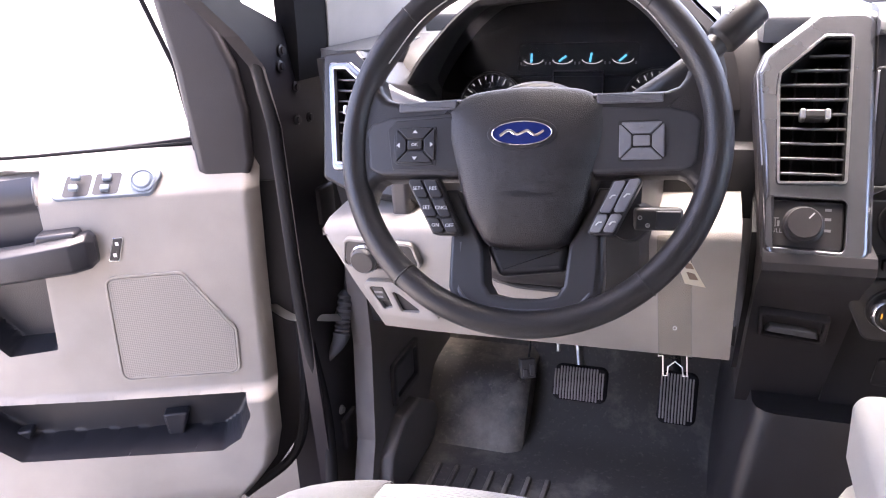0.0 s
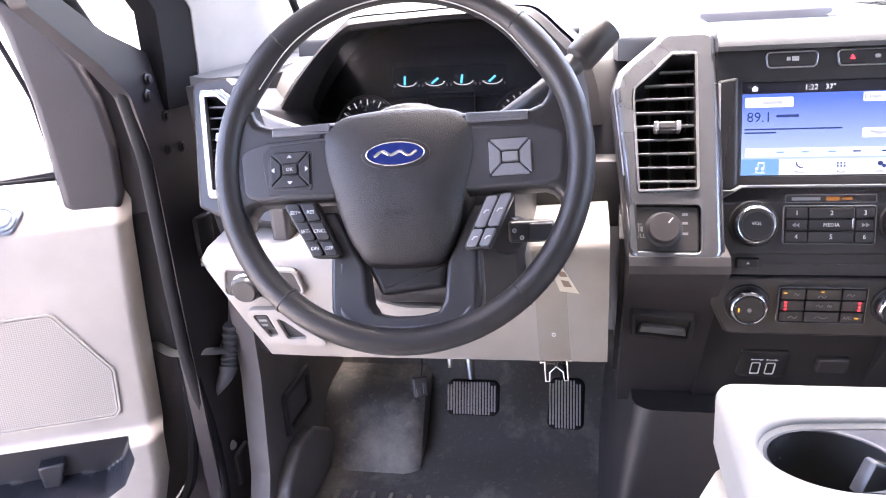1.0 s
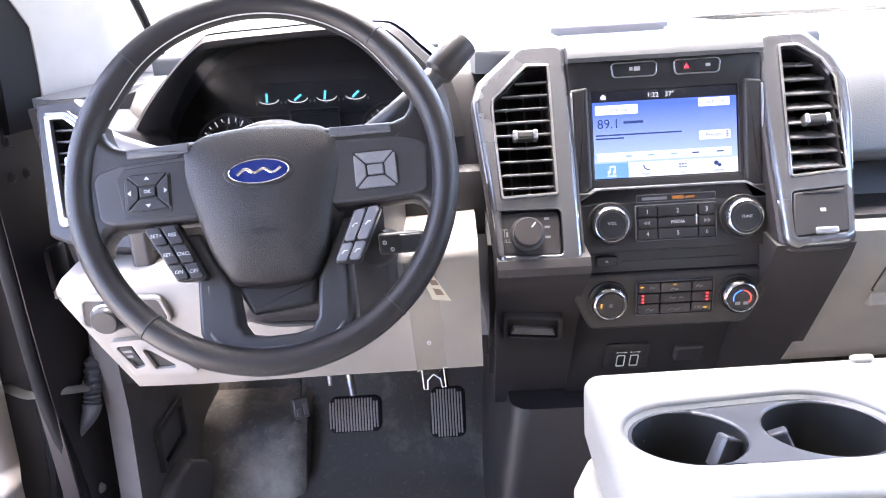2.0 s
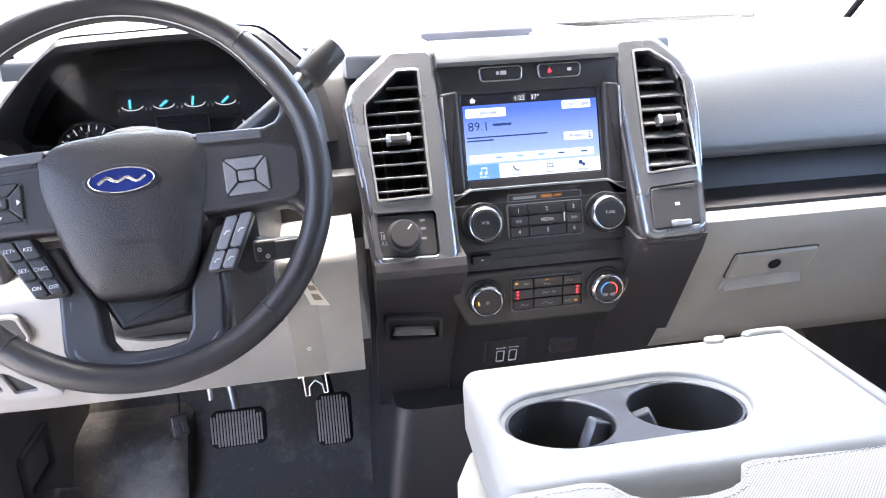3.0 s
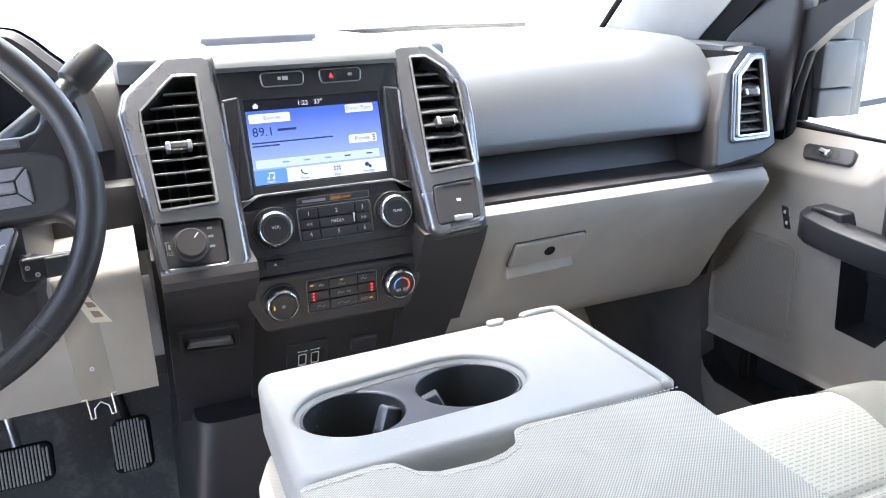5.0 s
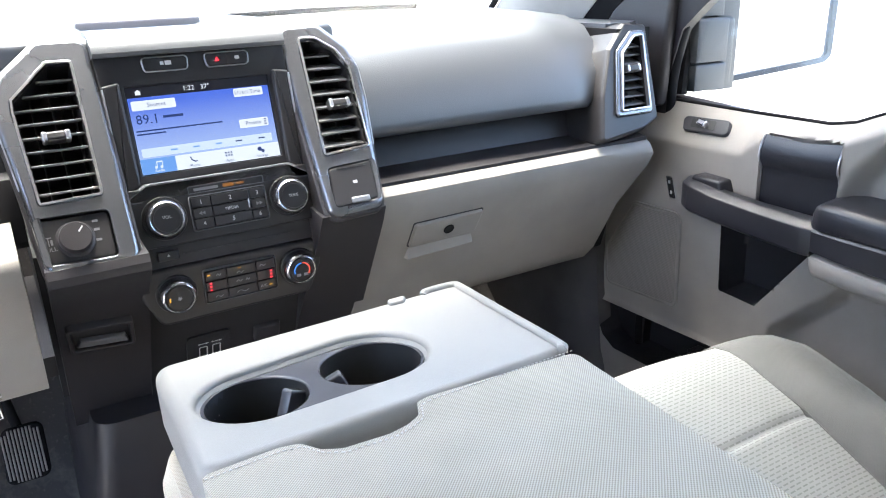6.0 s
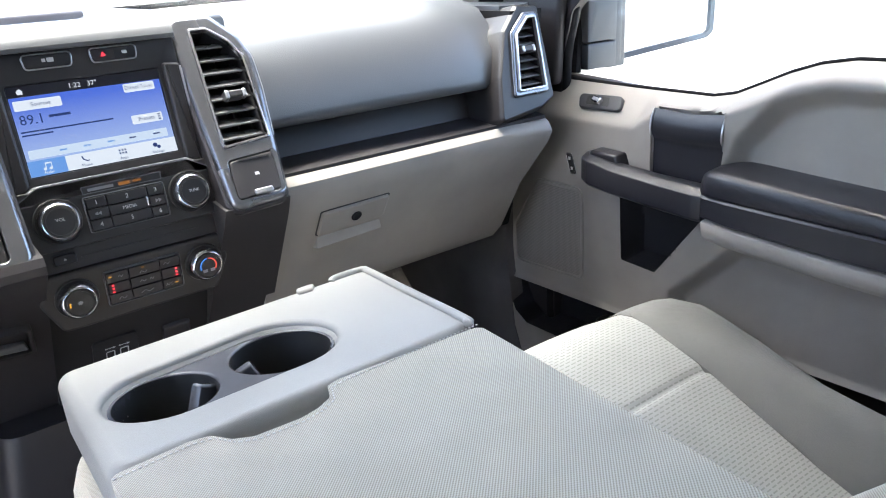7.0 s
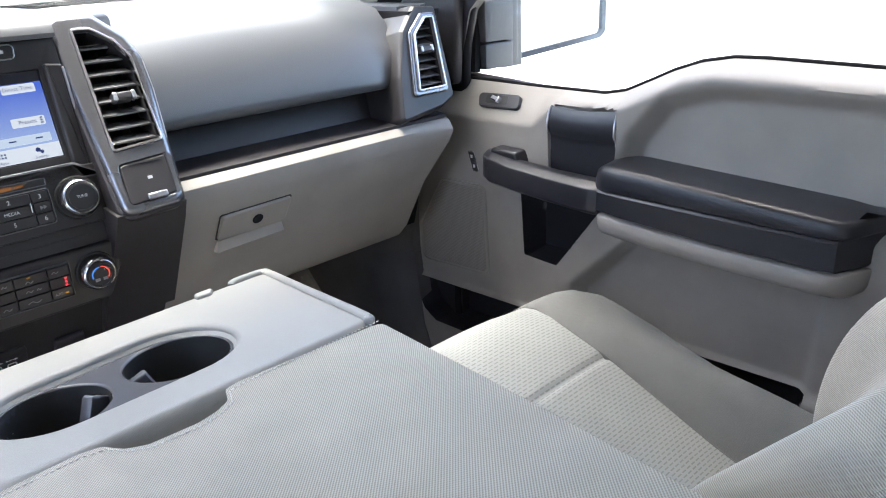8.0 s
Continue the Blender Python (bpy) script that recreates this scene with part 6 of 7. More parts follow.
    prism(bm, [(-0.004, -0.006), (0.010, -0.012), (0.030, -0.050), (0.010, -0.046)], 0.002, 0.0026, ms)
    part("paper_tag", bm, PAPER, tag, "cream paper tag")
    bm = bmesh.new()
    for a, b in ((0.35, 0.5), (0.62, 0.8)):
        prism(bm, [(0.004 + 0.012 * a, -0.010 - 0.038 * a), (0.012 + 0.012 * a, -0.012 - 0.038 * a), (0.012 + 0.014 * b, -0.012 - 0.038 * b), (0.005 + 0.012 * b, -0.011 - 0.038 * b)], 0.0026, 0.0029, ms)
    part("ink_bar", bm, PAPERINK, tag)
    bm = bmesh.new()
    plate(bm, [(0.0022 * math.cos(a), -0.094 + 0.0022 * math.sin(a)) for a in np.linspace(0, 2 * math.pi, 12, endpoint=False)], [[(0.0014 * math.cos(a), -0.094 + 0.0014 * math.sin(a)) for a in np.linspace(0, 2 * math.pi, 12, endpoint=False)]], 0.0006, 0.0012, ms)
    part("eyelet", bm, WHITEINK, tag)
    bm = bmesh.new()
    w = [(-0.017, -0.124), (-0.012, -0.124), (-0.012, -0.146), (-0.008, -0.146), (-0.007, -0.136), (0.0, -0.130), (0.007, -0.136), (0.008, -0.146), (0.012, -0.146), (0.012, -0.124), (0.017, -0.124)]
    tube(bm, [ms @ Vector((x, y, 0.002)) for x, y in w], 0.0008, 6)
    part("wire_clip", bm, STEEL, tag, "bright wire clip")


PAPER = plastic("cream_paper", (0.62, 0.55, 0.42), 0.8, 3000, 0.05)
PAPERINK = plastic("brown_ink", (0.25, 0.17, 0.12), 0.8, 3000, 0.0)


def build_pedals():
    mp = plane_at((0, 0.31, 0.27), (0.35, 0.94))
    for name, x0, x1, v0, v1, label in (("brake_pedal", -0.5215, -0.420, -0.0310, 0.036, "ribbed black rubber brake pedal"), ("accelerator_pedal", -0.331, -0.263, -0.0490, 0.045, "tall ribbed black accelerator pedal")):
        pd = thing(name, ((x0 + x1) / 2, 0.32, 0.27), label, "pedal")
        bm = bmesh.new()
        prism(bm, rounded([(x0, v0), (x1, v0), (x1 + 0.002, v1), (x0 + 0.006, v1)], 0.014, 5), -0.014, 0.0, mp, 0.004)
        part("pad", bm, RUBBER, pd)
        n = 17 if name == "brake_pedal" else 11
        for k in range(n):
            u = x0 + 0.007 + (x1 - x0 - 0.014) * k / (n - 1)
            e = 0.003 if 1 < k < n - 2 else 0.009
            bm = bmesh.new()
            box(bm, (u - 0.0016, v0 + e, -0.002), (u + 0.0016, v1 - e, 0.0028), mp, 0.001)
            part("rib", bm, PEDALRIB, pd)
        bm = bmesh.new()
        xm = (x0 + x1) / 2
        p = mp @ Vector((xm, v1 - 0.01, -0.012))
        tube(bm, smooth_line([p, p + Vector((-0.01, 0.03, 0.05)), p + Vector((-0.02, 0.05, 0.14)), p + Vector((-0.02, 0.06, 0.24))]), 0.008, 10)
        part("arm", bm, STEEL if name == "brake_pedal" else RUBBER, pd)
        if name == "brake_pedal":
            bm = bmesh.new()
            lathe(bm, [(0.004, 0), (0.005, 0.02), (0.0035, 0.03), (0.003, 0.06), (0, 0.06)], pose(-0.512, 0.33, 0.325, -20, 0, 10), 12)
            part("switch_plunger", bm, STEEL, pd)
    dc = thing("diagnostic_plug", (-0.553, 0.25, 0.33), "grey plug hanging on a thin cable", "plug")
    bm = bmesh.new()
    md = pose(-0.553, 0.25, 0.330, 70, 0, 25)
    box(bm, (-0.014, -0.020, -0.009), (0.014, 0.016, 0.009), md, 0.003)
    part("body", bm, CHARCOAL, dc)
    bm = bmesh.new()
    box(bm, (-0.010, -0.016, 0.009), (-0.002, -0.002, 0.012), md, 0.001)
    box(bm, (0.002, -0.014, 0.009), (0.010, 0.006, 0.012), md, 0.001)
    part("clip", bm, SPOKEGREY, dc)
    bm = bmesh.new()
    tube(bm, smooth_line([(-0.551, 0.253, 0.348), (-0.548, 0.255, 0.38), (-0.553, 0.26, 0.44), (-0.55, 0.28, 0.50)]), 0.0018, 6)
    part("cable", bm, RUBBER, dc)


PEDALRIB = plastic("worn_rubber_rib", (0.22, 0.21, 0.20), 0.55, 2000, 0.1)

build_driver_dash()
build_cluster()
build_wheel()
build_column()
build_pedals()

# ---- doors ----
def poly_sd(ys, zs, poly):
    """Signed distance of points to a polygon, negative inside."""
    d = np.full(ys.shape, 1e9)
    inside = np.zeros(ys.shape, bool)
    n = len(poly)
    for i in range(n):
        (x0, y0), (x1, y1) = poly[i], poly[(i + 1) % n]
        ex, ey = x1 - x0, y1 - y0
        t = np.clip(((ys - x0) * ex + (zs - y0) * ey) / (ex * ex + ey * ey), 0, 1)
        d = np.minimum(d, np.hypot(ys - x0 - t * ex, zs - y0 - t * ey))
        cross = (y0 > zs) != (y1 > zs)
        xi = x0 + (zs - y0) * ex / (ey if abs(ey) > 1e-9 else 1e-9)
        inside ^= cross & (ys < xi)
    return np.where(inside, -d, d)


def soft(sd, a, b):
    """1 well inside, 0 outside, easing between the distances a (inner) and b (outer)."""
    t = np.clip((b - sd) / (b - a), 0, 1)
    return t * t * (3 - 2 * t)


PULLPOCKET = [(-0.150, 0.585), (-0.158, 0.449), (-0.234, 0.445), (-0.325, 0.570), (-0.335, 0.60)]
SHORTPOCKET = [(0.130, 0.338), (0.134, 0.300), (0.112, 0.258), (0.078, 0.238), (-0.247, 0.264), (-0.335, 0.345), (-0.320, 0.370), (-0.27, 0.366), (-0.11, 0.353)]
LONGPOCKET = [(0.130, 0.331), (0.134, 0.300), (0.112, 0.258), (0.078, 0.238), (-0.60, 0.245), (-0.665, 0.270), (-0.690, 0.320), (-0.693, 0.358), (-0.41, 0.353), (-0.166, 0.339)]
UPRECESS = [(-0.352, 0.62), (-0.375, 0.70), (-0.43, 0.764), (-0.505, 0.786), (-0.60, 0.788), (-1.1, 0.786), (-1.1, 0.62)]
LOWRECESS = [(-0.385, 0.527), (-1.1, 0.552), (-1.1, 0.42), (-0.27, 0.405), (-0.28, 0.415)]
ENDRECESS = [(-0.385, 0.527), (-0.700, 0.538), (-0.688, 0.345), (-0.27, 0.345), (-0.275, 0.415)]
SILL = [(-1.2, 0.820), (-0.73, 0.826), (-0.56, 0.830), (-0.51, 0.829), (-0.46, 0.820), (-0.415, 0.804), (-0.37, 0.783), (-0.33, 0.765), (-0.29, 0.757), (-0.14, 0.757), (0.02, 0.759), (0.2, 0.755)]
FRONT = [(0.10, 0.09), (0.14, 0.12), (0.20, 0.165), (0.26, 0.180), (0.34, 0.182), (0.55, 0.189), (0.70, 0.195), (0.78, 0.20), (0.9, 0.20)]
REAR = -1.04


def door_surface(MAPPOCKET, LOWRECESS, grip_y, lip_out):
    """Height of the door panel above its base plane, on a grid that follows the outline."""
    nu, nv = 250, 150
    s, t = np.meshgrid(np.linspace(0, 1, nu + 1) ** 1.25, np.linspace(0, 1, nv + 1), indexing="ij")
    z0 = 0.10 + 0.68 * t
    yf = np.interp(z0, [a for a, b in FRONT], [b for a, b in FRONT])
    y = yf * (1 - s) + REAR * s
    zt = np.interp(y, [a for a, b in SILL], [b for a, b in SILL])
    z = 0.10 + (zt - 0.10) * t
    for pocket in (MAPPOCKET, PULLPOCKET):
        for _ in range(2):
            sd = poly_sd(y, z, pocket)
            e = 1e-4
            gy = (poly_sd(y + e, z, pocket) - sd) / e
            gz = (poly_sd(y, z + e, pocket) - sd) / e
            near = np.abs(sd) < 0.0032
            y, z = np.where(near, y - sd * gy, y), np.where(near, z - sd * gz, z)
    d = np.zeros_like(y)
    # window ledge leaning outwards
    crease = np.interp(y, [-1.1, -0.50, -0.45, -0.40, -0.345, -0.215, -0.175, 0.2], [0.800, 0.804, 0.793, 0.766, 0.742, 0.731, 0.698, 0.692])
    lean = np.clip((z - crease) / np.maximum(zt - crease, 0.01), 0, 1)
    d -= 0.058 * lean ** np.interp(y, [-0.46, -0.34], [1.7, 1.15])
    d -= 0.030 * soft(poly_sd(y, z, UPRECESS), -0.018, 0.016)
    d -= 0.022 * soft(poly_sd(y, z, LOWRECESS), -0.016, 0.012)
    d -= 0.020 * soft(poly_sd(y, z, [(grip_y - 0.003, 0.60), (grip_y - 0.131, 0.60), (grip_y - 0.132, 0.742), (grip_y - 0.002, 0.737)]), -0.003, 0.003)
    d -= 0.060 * soft(poly_sd(y, z, PULLPOCKET), -0.007, 0.0005)
    low = soft(z - np.interp(y, *zip(*sorted((a, b) for a, b in MAPPOCKET if b > 0.325))), -0.012, 0.010)
    d += lip_out * low
    d -= 0.075 * soft(poly_sd(y, z, MAPPOCKET), -0.010, 0.0005)
    # rounded front and bottom edges
    d -= 0.030 * (1 - np.clip(s / 0.022, 0, 1)) ** 2
    d -= 0.035 * np.clip((0.17 - z) / 0.07, 0, 1) ** 2
    return y, z, d, nu, nv


def build_door(side, swing):
    name = "door_1" if side < 0 else "door_2"
    X0 = 0.82
    grip_y = -0.136 if side < 0 else -0.2135
    hinge = Vector((side * 0.98, 0.24, 0.0))
    door = thing(name, hinge, "open truck door with warm grey panel and dark armrest" if side < 0 else "closed truck door with warm grey panel and dark armrest", "door", kind="structure")
    w = lambda y, z, d: Vector((side * (X0 - d), y, z))
    # local frame of the panel: u along y (rearwards positive turned for the side), v up, w into the cabin
    MD = Matrix(((0, 0, -side, side * X0), (1, 0, 0, 0), (0, 1, 0, 0), (0, 0, 0, 1)))
    MAPPOCKET = SHORTPOCKET if side < 0 else LONGPOCKET
    y, z, d, nu, nv = door_surface(MAPPOCKET, LOWRECESS if side < 0 else ENDRECESS, grip_y, 0.030 if side < 0 else 0.018)
    mid = lambda g: (g[:-1, :-1] + g[1:, :-1] + g[1:, 1:] + g[:-1, 1:]) / 4
    ym, zm = mid(y), mid(z)
    liner = (poly_sd(ym, zm, MAPPOCKET) < 0) | (poly_sd(ym, zm, PULLPOCKET) < 0)
    for nm, want, mat, lab in (("panel", False, TAUPE, ""), ("pocket_liner", True, ARMVINYL, "dark pocket liner")):
        bm = bmesh.new()
        idx = {}
        for i in range(nu):
            for j in range(nv):
                c = liner[i, j]
                if bool(c) != want:
                    continue
                quad = []
                for a, b in ((i, j), (i + 1, j), (i + 1, j + 1), (i, j + 1)):
                    if (a, b) not in idx:
                        idx[(a, b)] = bm.verts.new(w(y[a, b], z[a, b], d[a, b]))
                    quad.append(idx[(a, b)])
                bm.faces.new(quad)
        part(nm, bm, mat, door, lab, sharp=60)
    # outer skin and inner frame
    outline = [(b, a) for a, b in FRONT if 0.1 < a < 0.9] + [(yy, zz) for yy, zz in SILL[::-1] if -1.0 < yy < -0.02] + [(REAR, 0.835), (REAR, 0.10), (0.09, 0.10)]
    bm = bmesh.new()
    big = [(yy + (0.045 if yy > 0 else 0), zz) for yy, zz in outline]
    prism(bm, big, -0.086, -0.062, MD, 0.004)
    part("shell", bm, PAINT, door, "glossy black painted door shell")
    bm = bmesh.new()
    prism(bm, [(yy, zz - 0.045 if zz > 0.5 else zz) for yy, zz in big], -0.15, -0.086, MD, 0.0)
    part("outer_skin", bm, PAINT, door, "black painted outer skin")
    bm = bmesh.new()
    tube(bm, smooth_line([w(0.14, 1.0, -0.055), w(0.215, 0.88, -0.05), w(0.232, 0.70, -0.045), w(0.23, 0.44, -0.045), w(0.222, 0.28, -0.045), w(0.19, 0.16, -0.05), w(0.09, 0.085, -0.05)]), 0.009, 8)
    part("door_seal", bm, RUBBER, door)
    # window frame, glass, corner cover
    bm = bmesh.new()
    lean = lambda zz: -0.070 - 0.16 * max(0, zz - 0.78)
    for pts, rr in (([(0.235, 0.76), (0.225, 0.86), (0.16, 0.98), (0.0, 1.16), (-0.20, 1.34), (-0.42, 1.40), (-0.98, 1.40), (-1.02, 1.34), (-1.03, 0.84)], 0.022), ([(0.022, 0.770), (0.030, 0.90), (0.0, 1.1)] if side > 0 else [(0.10, 0.75), (0.083, 0.88), (0.02, 1.06)], 0.011 if side > 0 else 0.004)):
        tube(bm, [w(a, b, lean(b)) for a, b in pts], rr, 8)
    part("window_frame", bm, RUBBER, door, "black window frame")
    bm = bmesh.new()
    g = lambda a, b: w(a, b, lean(b) - 0.005)
    rings(bm, [[g(0.02, 0.765), g(0.02, 0.92), g(-0.16, 1.12), g(-0.33, 1.36), g(-0.98, 1.38), g(-1.02, 0.82), g(-0.50, 0.82), g(-0.36, 0.76)], [v + Vector((side * 0.004, 0, 0)) for v in [g(0.02, 0.765), g(0.02, 0.92), g(-0.16, 1.12), g(-0.33, 1.36), g(-0.98, 1.38), g(-1.02, 0.82), g(-0.50, 0.82), g(-0.36, 0.76)]]])
    ob = part("pane", bm, GLASS, door, "clear door window")
    ob.visible_shadow = False
    bm = bmesh.new()
    tube(bm, [w(a, b + 0.002, -0.061) for a, b in [p for p in SILL if -1.03 < p[0] < 0.0] + [(0.02 if side > 0 else 0.095, 0.759)]], 0.003, 8)
    part("sill_seal", bm, RUBBER, door, "black window seal")
    bm = bmesh.new()
    q = [(0.105, 0.722), (0.116, 0.7105), (0.182, 0.7055), (0.1905, 0.728), (0.194, 0.809), (0.185, 0.8785), (0.164, 0.9377), (0.137, 0.981), (0.06, 1.07), (0.02, 1.09), (0.062, 1.03), (0.080, 0.982), (0.0956, 0.876), (0.1034, 0.754)]
    if side > 0:
        q = [(0.028, 0.752), (0.185, 0.735), (0.199, 0.808), (0.185, 0.893), (0.12, 0.978), (0.0, 1.08), (0.012, 0.93)]
    prism(bm, rounded(q, 0.012), -0.060, -0.018, MD, 0.010)
    part("corner_cover", bm, CHARCOAL, door, "dark triangular mirror cover")
    bm = bmesh.new()
    prism(bm, [(0.100, 0.69), (0.246, 0.69), (0.250, 0.80), (0.243, 0.88), (0.215, 0.945), (0.160, 1.01), (0.085, 1.095), (0.035, 1.11), (0.075, 1.0), (0.090, 0.88)], -0.086, -0.050, MD, 0.004)
    part("front_frame", bm, PAINT, door, "black painted front corner of the window frame")
    # grip panel with bright edges
    bm = bmesh.new()

    def grip(s, t):
        yy = grip_y - 0.1345 * s
        zz = 0.60 + (0.737 - 0.005 * math.sin(math.pi * s) - 0.60 + 0.003 * s) * t
        dd = -0.014 + 0.009 * ease(0.62, 0.74, t) - 0.010 * max(0, (t - 0.80) / 0.20) ** 1.8
        return w(yy, zz, dd + 0.004)
    sheet(bm, grip, 10, 24, 0.003)
    gp = part("grip_panel", bm, ARMVINYL, door, "dark vinyl grip panel with bright edges")
    for s in (0.0, 1.0):
        bm = bmesh.new()
        tube(bm, [grip(s, t) + Vector((-side * 0.004, 0, 0)) for t in np.linspace(0.60 if s else 0.45, 1.0, 14)], 0.0019, 6)
        part("bright_edge", bm, SILVER, gp)
    # pull handle: faceted bar
    hy = 0.0 if side < 0 else 0.022
    bm = bmesh.new()
    loops = []
    for yy, zc, hh, d0, d1 in ((-0.060 - hy, 0.620, 0.020, 0.0, 0.020), (-0.068 - hy, 0.622, 0.028, 0.0, 0.036), (-0.090 - hy, 0.620, 0.028, 0.010, 0.048), (-0.165, 0.615, 0.026, 0.018, 0.054), (-0.25, 0.610, 0.026, 0.018, 0.056), (-0.335, 0.606, 0.026, 0.010, 0.056), (-0.352, 0.605, 0.026, 0.0, 0.052)):
        loops.append([w(yy, zc - hh, d0 + 0.004), w(yy, zc + hh, d0), w(yy, zc + hh, d0 + (d1 - d0) * 0.55), w(yy, zc + hh * 0.72, d1), w(yy, zc - hh * 0.75, d1), w(yy, zc - hh, d1 - 0.008)])
    rings(bm, loops)
    bmesh.ops.bevel(bm, geom=bm.edges[:], offset=0.0022, segments=2, profile=0.5, affect="EDGES", clamp_overlap=True)
    part("pull_handle", bm, ARMVINYL, door, "dark grey faceted pull handle")
    bm = bmesh.new()
    prism(bm, rounded([(-0.075 - hy, 0.628), (-0.150 - hy, 0.628), (-0.140 - hy, 0.654), (-0.082 - hy, 0.656)], 0.006), -0.005, 0.030, MD, 0.005)
    part("handle_mount", bm, ARMVINYL, door)
    # armrest cushion and its lower half
    bm = bmesh.new()
    loops = []
    for yy, top, dd in ((-0.342, 0.652, 0.040), (-0.350, 0.662, 0.050), (-0.365, 0.666, 0.056), (-0.40, 0.666, 0.058), (-0.55, 0.660, 0.062), (-0.70, 0.654, 0.064), (-0.718, 0.652, 0.062), (-0.733, 0.650, 0.052), (-0.757, 0.650, -0.02)):
        loops.append([w(yy, 0.626, -0.05), w(yy, top + 0.003, -0.05), w(yy, top + 0.003, -0.03), w(yy, top + 0.002, 0.0), w(yy, top, dd - 0.024), w(yy, top - 0.001, dd - 0.012), w(yy, top - 0.003, dd - 0.005), w(yy, top - 0.008, dd - 0.001), w(yy, 0.631, dd + 0.001), w(yy, 0.627, dd - 0.001)])
    rings(bm, loops)
    part("armrest", bm, ARMVINYL, door, "padded dark vinyl armrest", sharp=70)
    bm = bmesh.new()
    loops = []
    for yy, bot, dd in ((-0.342, 0.588, 0.050), (-0.40, 0.585, 0.058), (-0.55, 0.580, 0.062), (-0.70, 0.579, 0.064), (-0.722, 0.579, 0.060), (-0.757, 0.579, -0.02)):
        loops.append([w(yy, 0.6245, -0.05), w(yy, 0.6255, dd - 0.002), w(yy, 0.622, dd + 0.001), w(yy, bot + 0.004, dd), w(yy, bot, dd - 0.008), w(yy, bot, -0.05)])
    rings(bm, loops)
    part("armrest_base", bm, ARMVINYL, door)
    # warm grey shelf that carries the armrest
    bm = bmesh.new()
    loops = []
    for yy, zt, dd in ((-0.338, 0.586, 0.030), (-0.355, 0.584, 0.052), (-0.40, 0.582, 0.056), (-0.55, 0.577, 0.060), (-0.70, 0.576, 0.062), (-0.724, 0.576, 0.057), (-0.760, 0.576, -0.02)):
        loops.append([w(yy, zt, -0.05), w(yy, zt, dd - 0.002), w(yy, zt - 0.003, dd + 0.001), w(yy, zt - 0.024, dd - 0.003), w(yy, zt - 0.034, dd - 0.012), w(yy, zt - 0.046, dd - 0.045), w(yy, zt - 0.054, -0.018), w(yy, zt - 0.058, -0.05)])
    rings(bm, loops)
    part("armrest_shelf", bm, TAUPE, door, "warm grey ledge under the armrest", sharp=60)
    # speaker grille
    spk = [(-0.060, 0.565), (-0.066, 0.382), (0.122, 0.373), (0.126, 0.454), (0.056, 0.563)]
    q = rounded(spk, 0.014)
    ar = sum(a[0] * b[1] - b[0] * a[1] for a, b in zip(q, q[1:] + q[:1]))
    q = q if ar > 0 else q[::-1]
    bm = bmesh.new()
    plate(bm, inset(q, -0.004), [q], -0.004, 0.0035, MD, 0.0012)
    sg = part("speaker_surround", bm, TAUPE, door, "raised rim round the speaker grille")
    bm = bmesh.new()
    plate(bm, inset(q, 0.0012), [inset(q, 0.004)], -0.004, 0.0022, MD, 0.0006)
    part("rim_groove", bm, TAUPE, sg)
    bm = bmesh.new()
    prism(bm, inset(q, 0.003), -0.003, 0.0018, MD, 0.001)
    part("speaker_grille", bm, GRILLE, sg, "perforated warm grey speaker grille")
    # lock switch
    lk = rounded([(-0.020, 0.633), (-0.037, 0.633), (-0.050, 0.594), (-0.033, 0.593)], 0.003)
    ar = sum(a[0] * b[1] - b[0] * a[1] for a, b in zip(lk, lk[1:] + lk[:1]))
    lk = lk if ar > 0 else lk[::-1]
    bm = bmesh.new()
    plate(bm, lk, [inset(lk, 0.0018)], -0.004, 0.003, MD, 0.001)
    ls = part("lock_switch", bm, CHROME, door, "door lock rocker with bright rim")
    bm = bmesh.new()
    prism(bm, inset(lk, 0.0016), -0.004, 0.004, MD, 0.0015)
    part("rocker", bm, BUTTON, ls)
    bm = bmesh.new()
    for t in (0.25, 0.72):
        yy, zz = -0.0285 - 0.013 * t, 0.633 - 0.0395 * t
        box(bm, (yy - 0.0025, zz - 0.003, 0.0035), (yy + 0.0025, zz + 0.003, 0.0043), MD)
    part("symbol", bm, WHITEINK, ls)
    # window switches on the ledge
    if side > 0:
        o = w(-0.080, 0.733, -0.021)
        tilt = 38.0
        ML = Matrix.Translation(o) @ Matrix(((0, 0, -side, 0), (1, 0, 0, 0), (0, 1, 0, 0), (0, 0, 0, 1))) @ pose(0, 0, 0, -tilt)
        bm = bmesh.new()
        prism(bm, rounded([(-0.056, -0.014), (0.040, -0.016), (0.054, 0.012), (-0.046, 0.015)], 0.008), -0.014, 0.0005, ML, 0.002)
        ws = part("window_switch", bm, SPOKEGREY, door, "window switch in a dark plate")
        bm = bmesh.new()
        prism(bm, rounded([(-0.026, -0.009), (0.026, -0.009), (0.030, 0.008), (-0.022, 0.009)], 0.003), -0.001, 0.0011, ML)
        part("well", bm, BLACKPL, ws)
        bm = bmesh.new()
        box(bm, (-0.010, -0.007, 0.000), (0.014, 0.006, 0.009), ML @ pose(0, 0, 0, 0, 10, 15), 0.003)
        part("rocker", bm, CHROME, ws)
    else:
        o = w(-0.028, 0.717, -0.012)
        ML = Matrix.Translation(o) @ Matrix(((0, 0, -side, 0), (1, 0, 0, 0), (0, 1, 0, 0), (0, 0, 0, 1))) @ pose(0, 0, 0, -40)
        bm = bmesh.new()
        prism(bm, rounded([(-0.092, -0.022), (0.062, -0.024), (0.084, 0.019), (-0.070, 0.022)], 0.010), -0.012, 0.003, ML, 0.002)
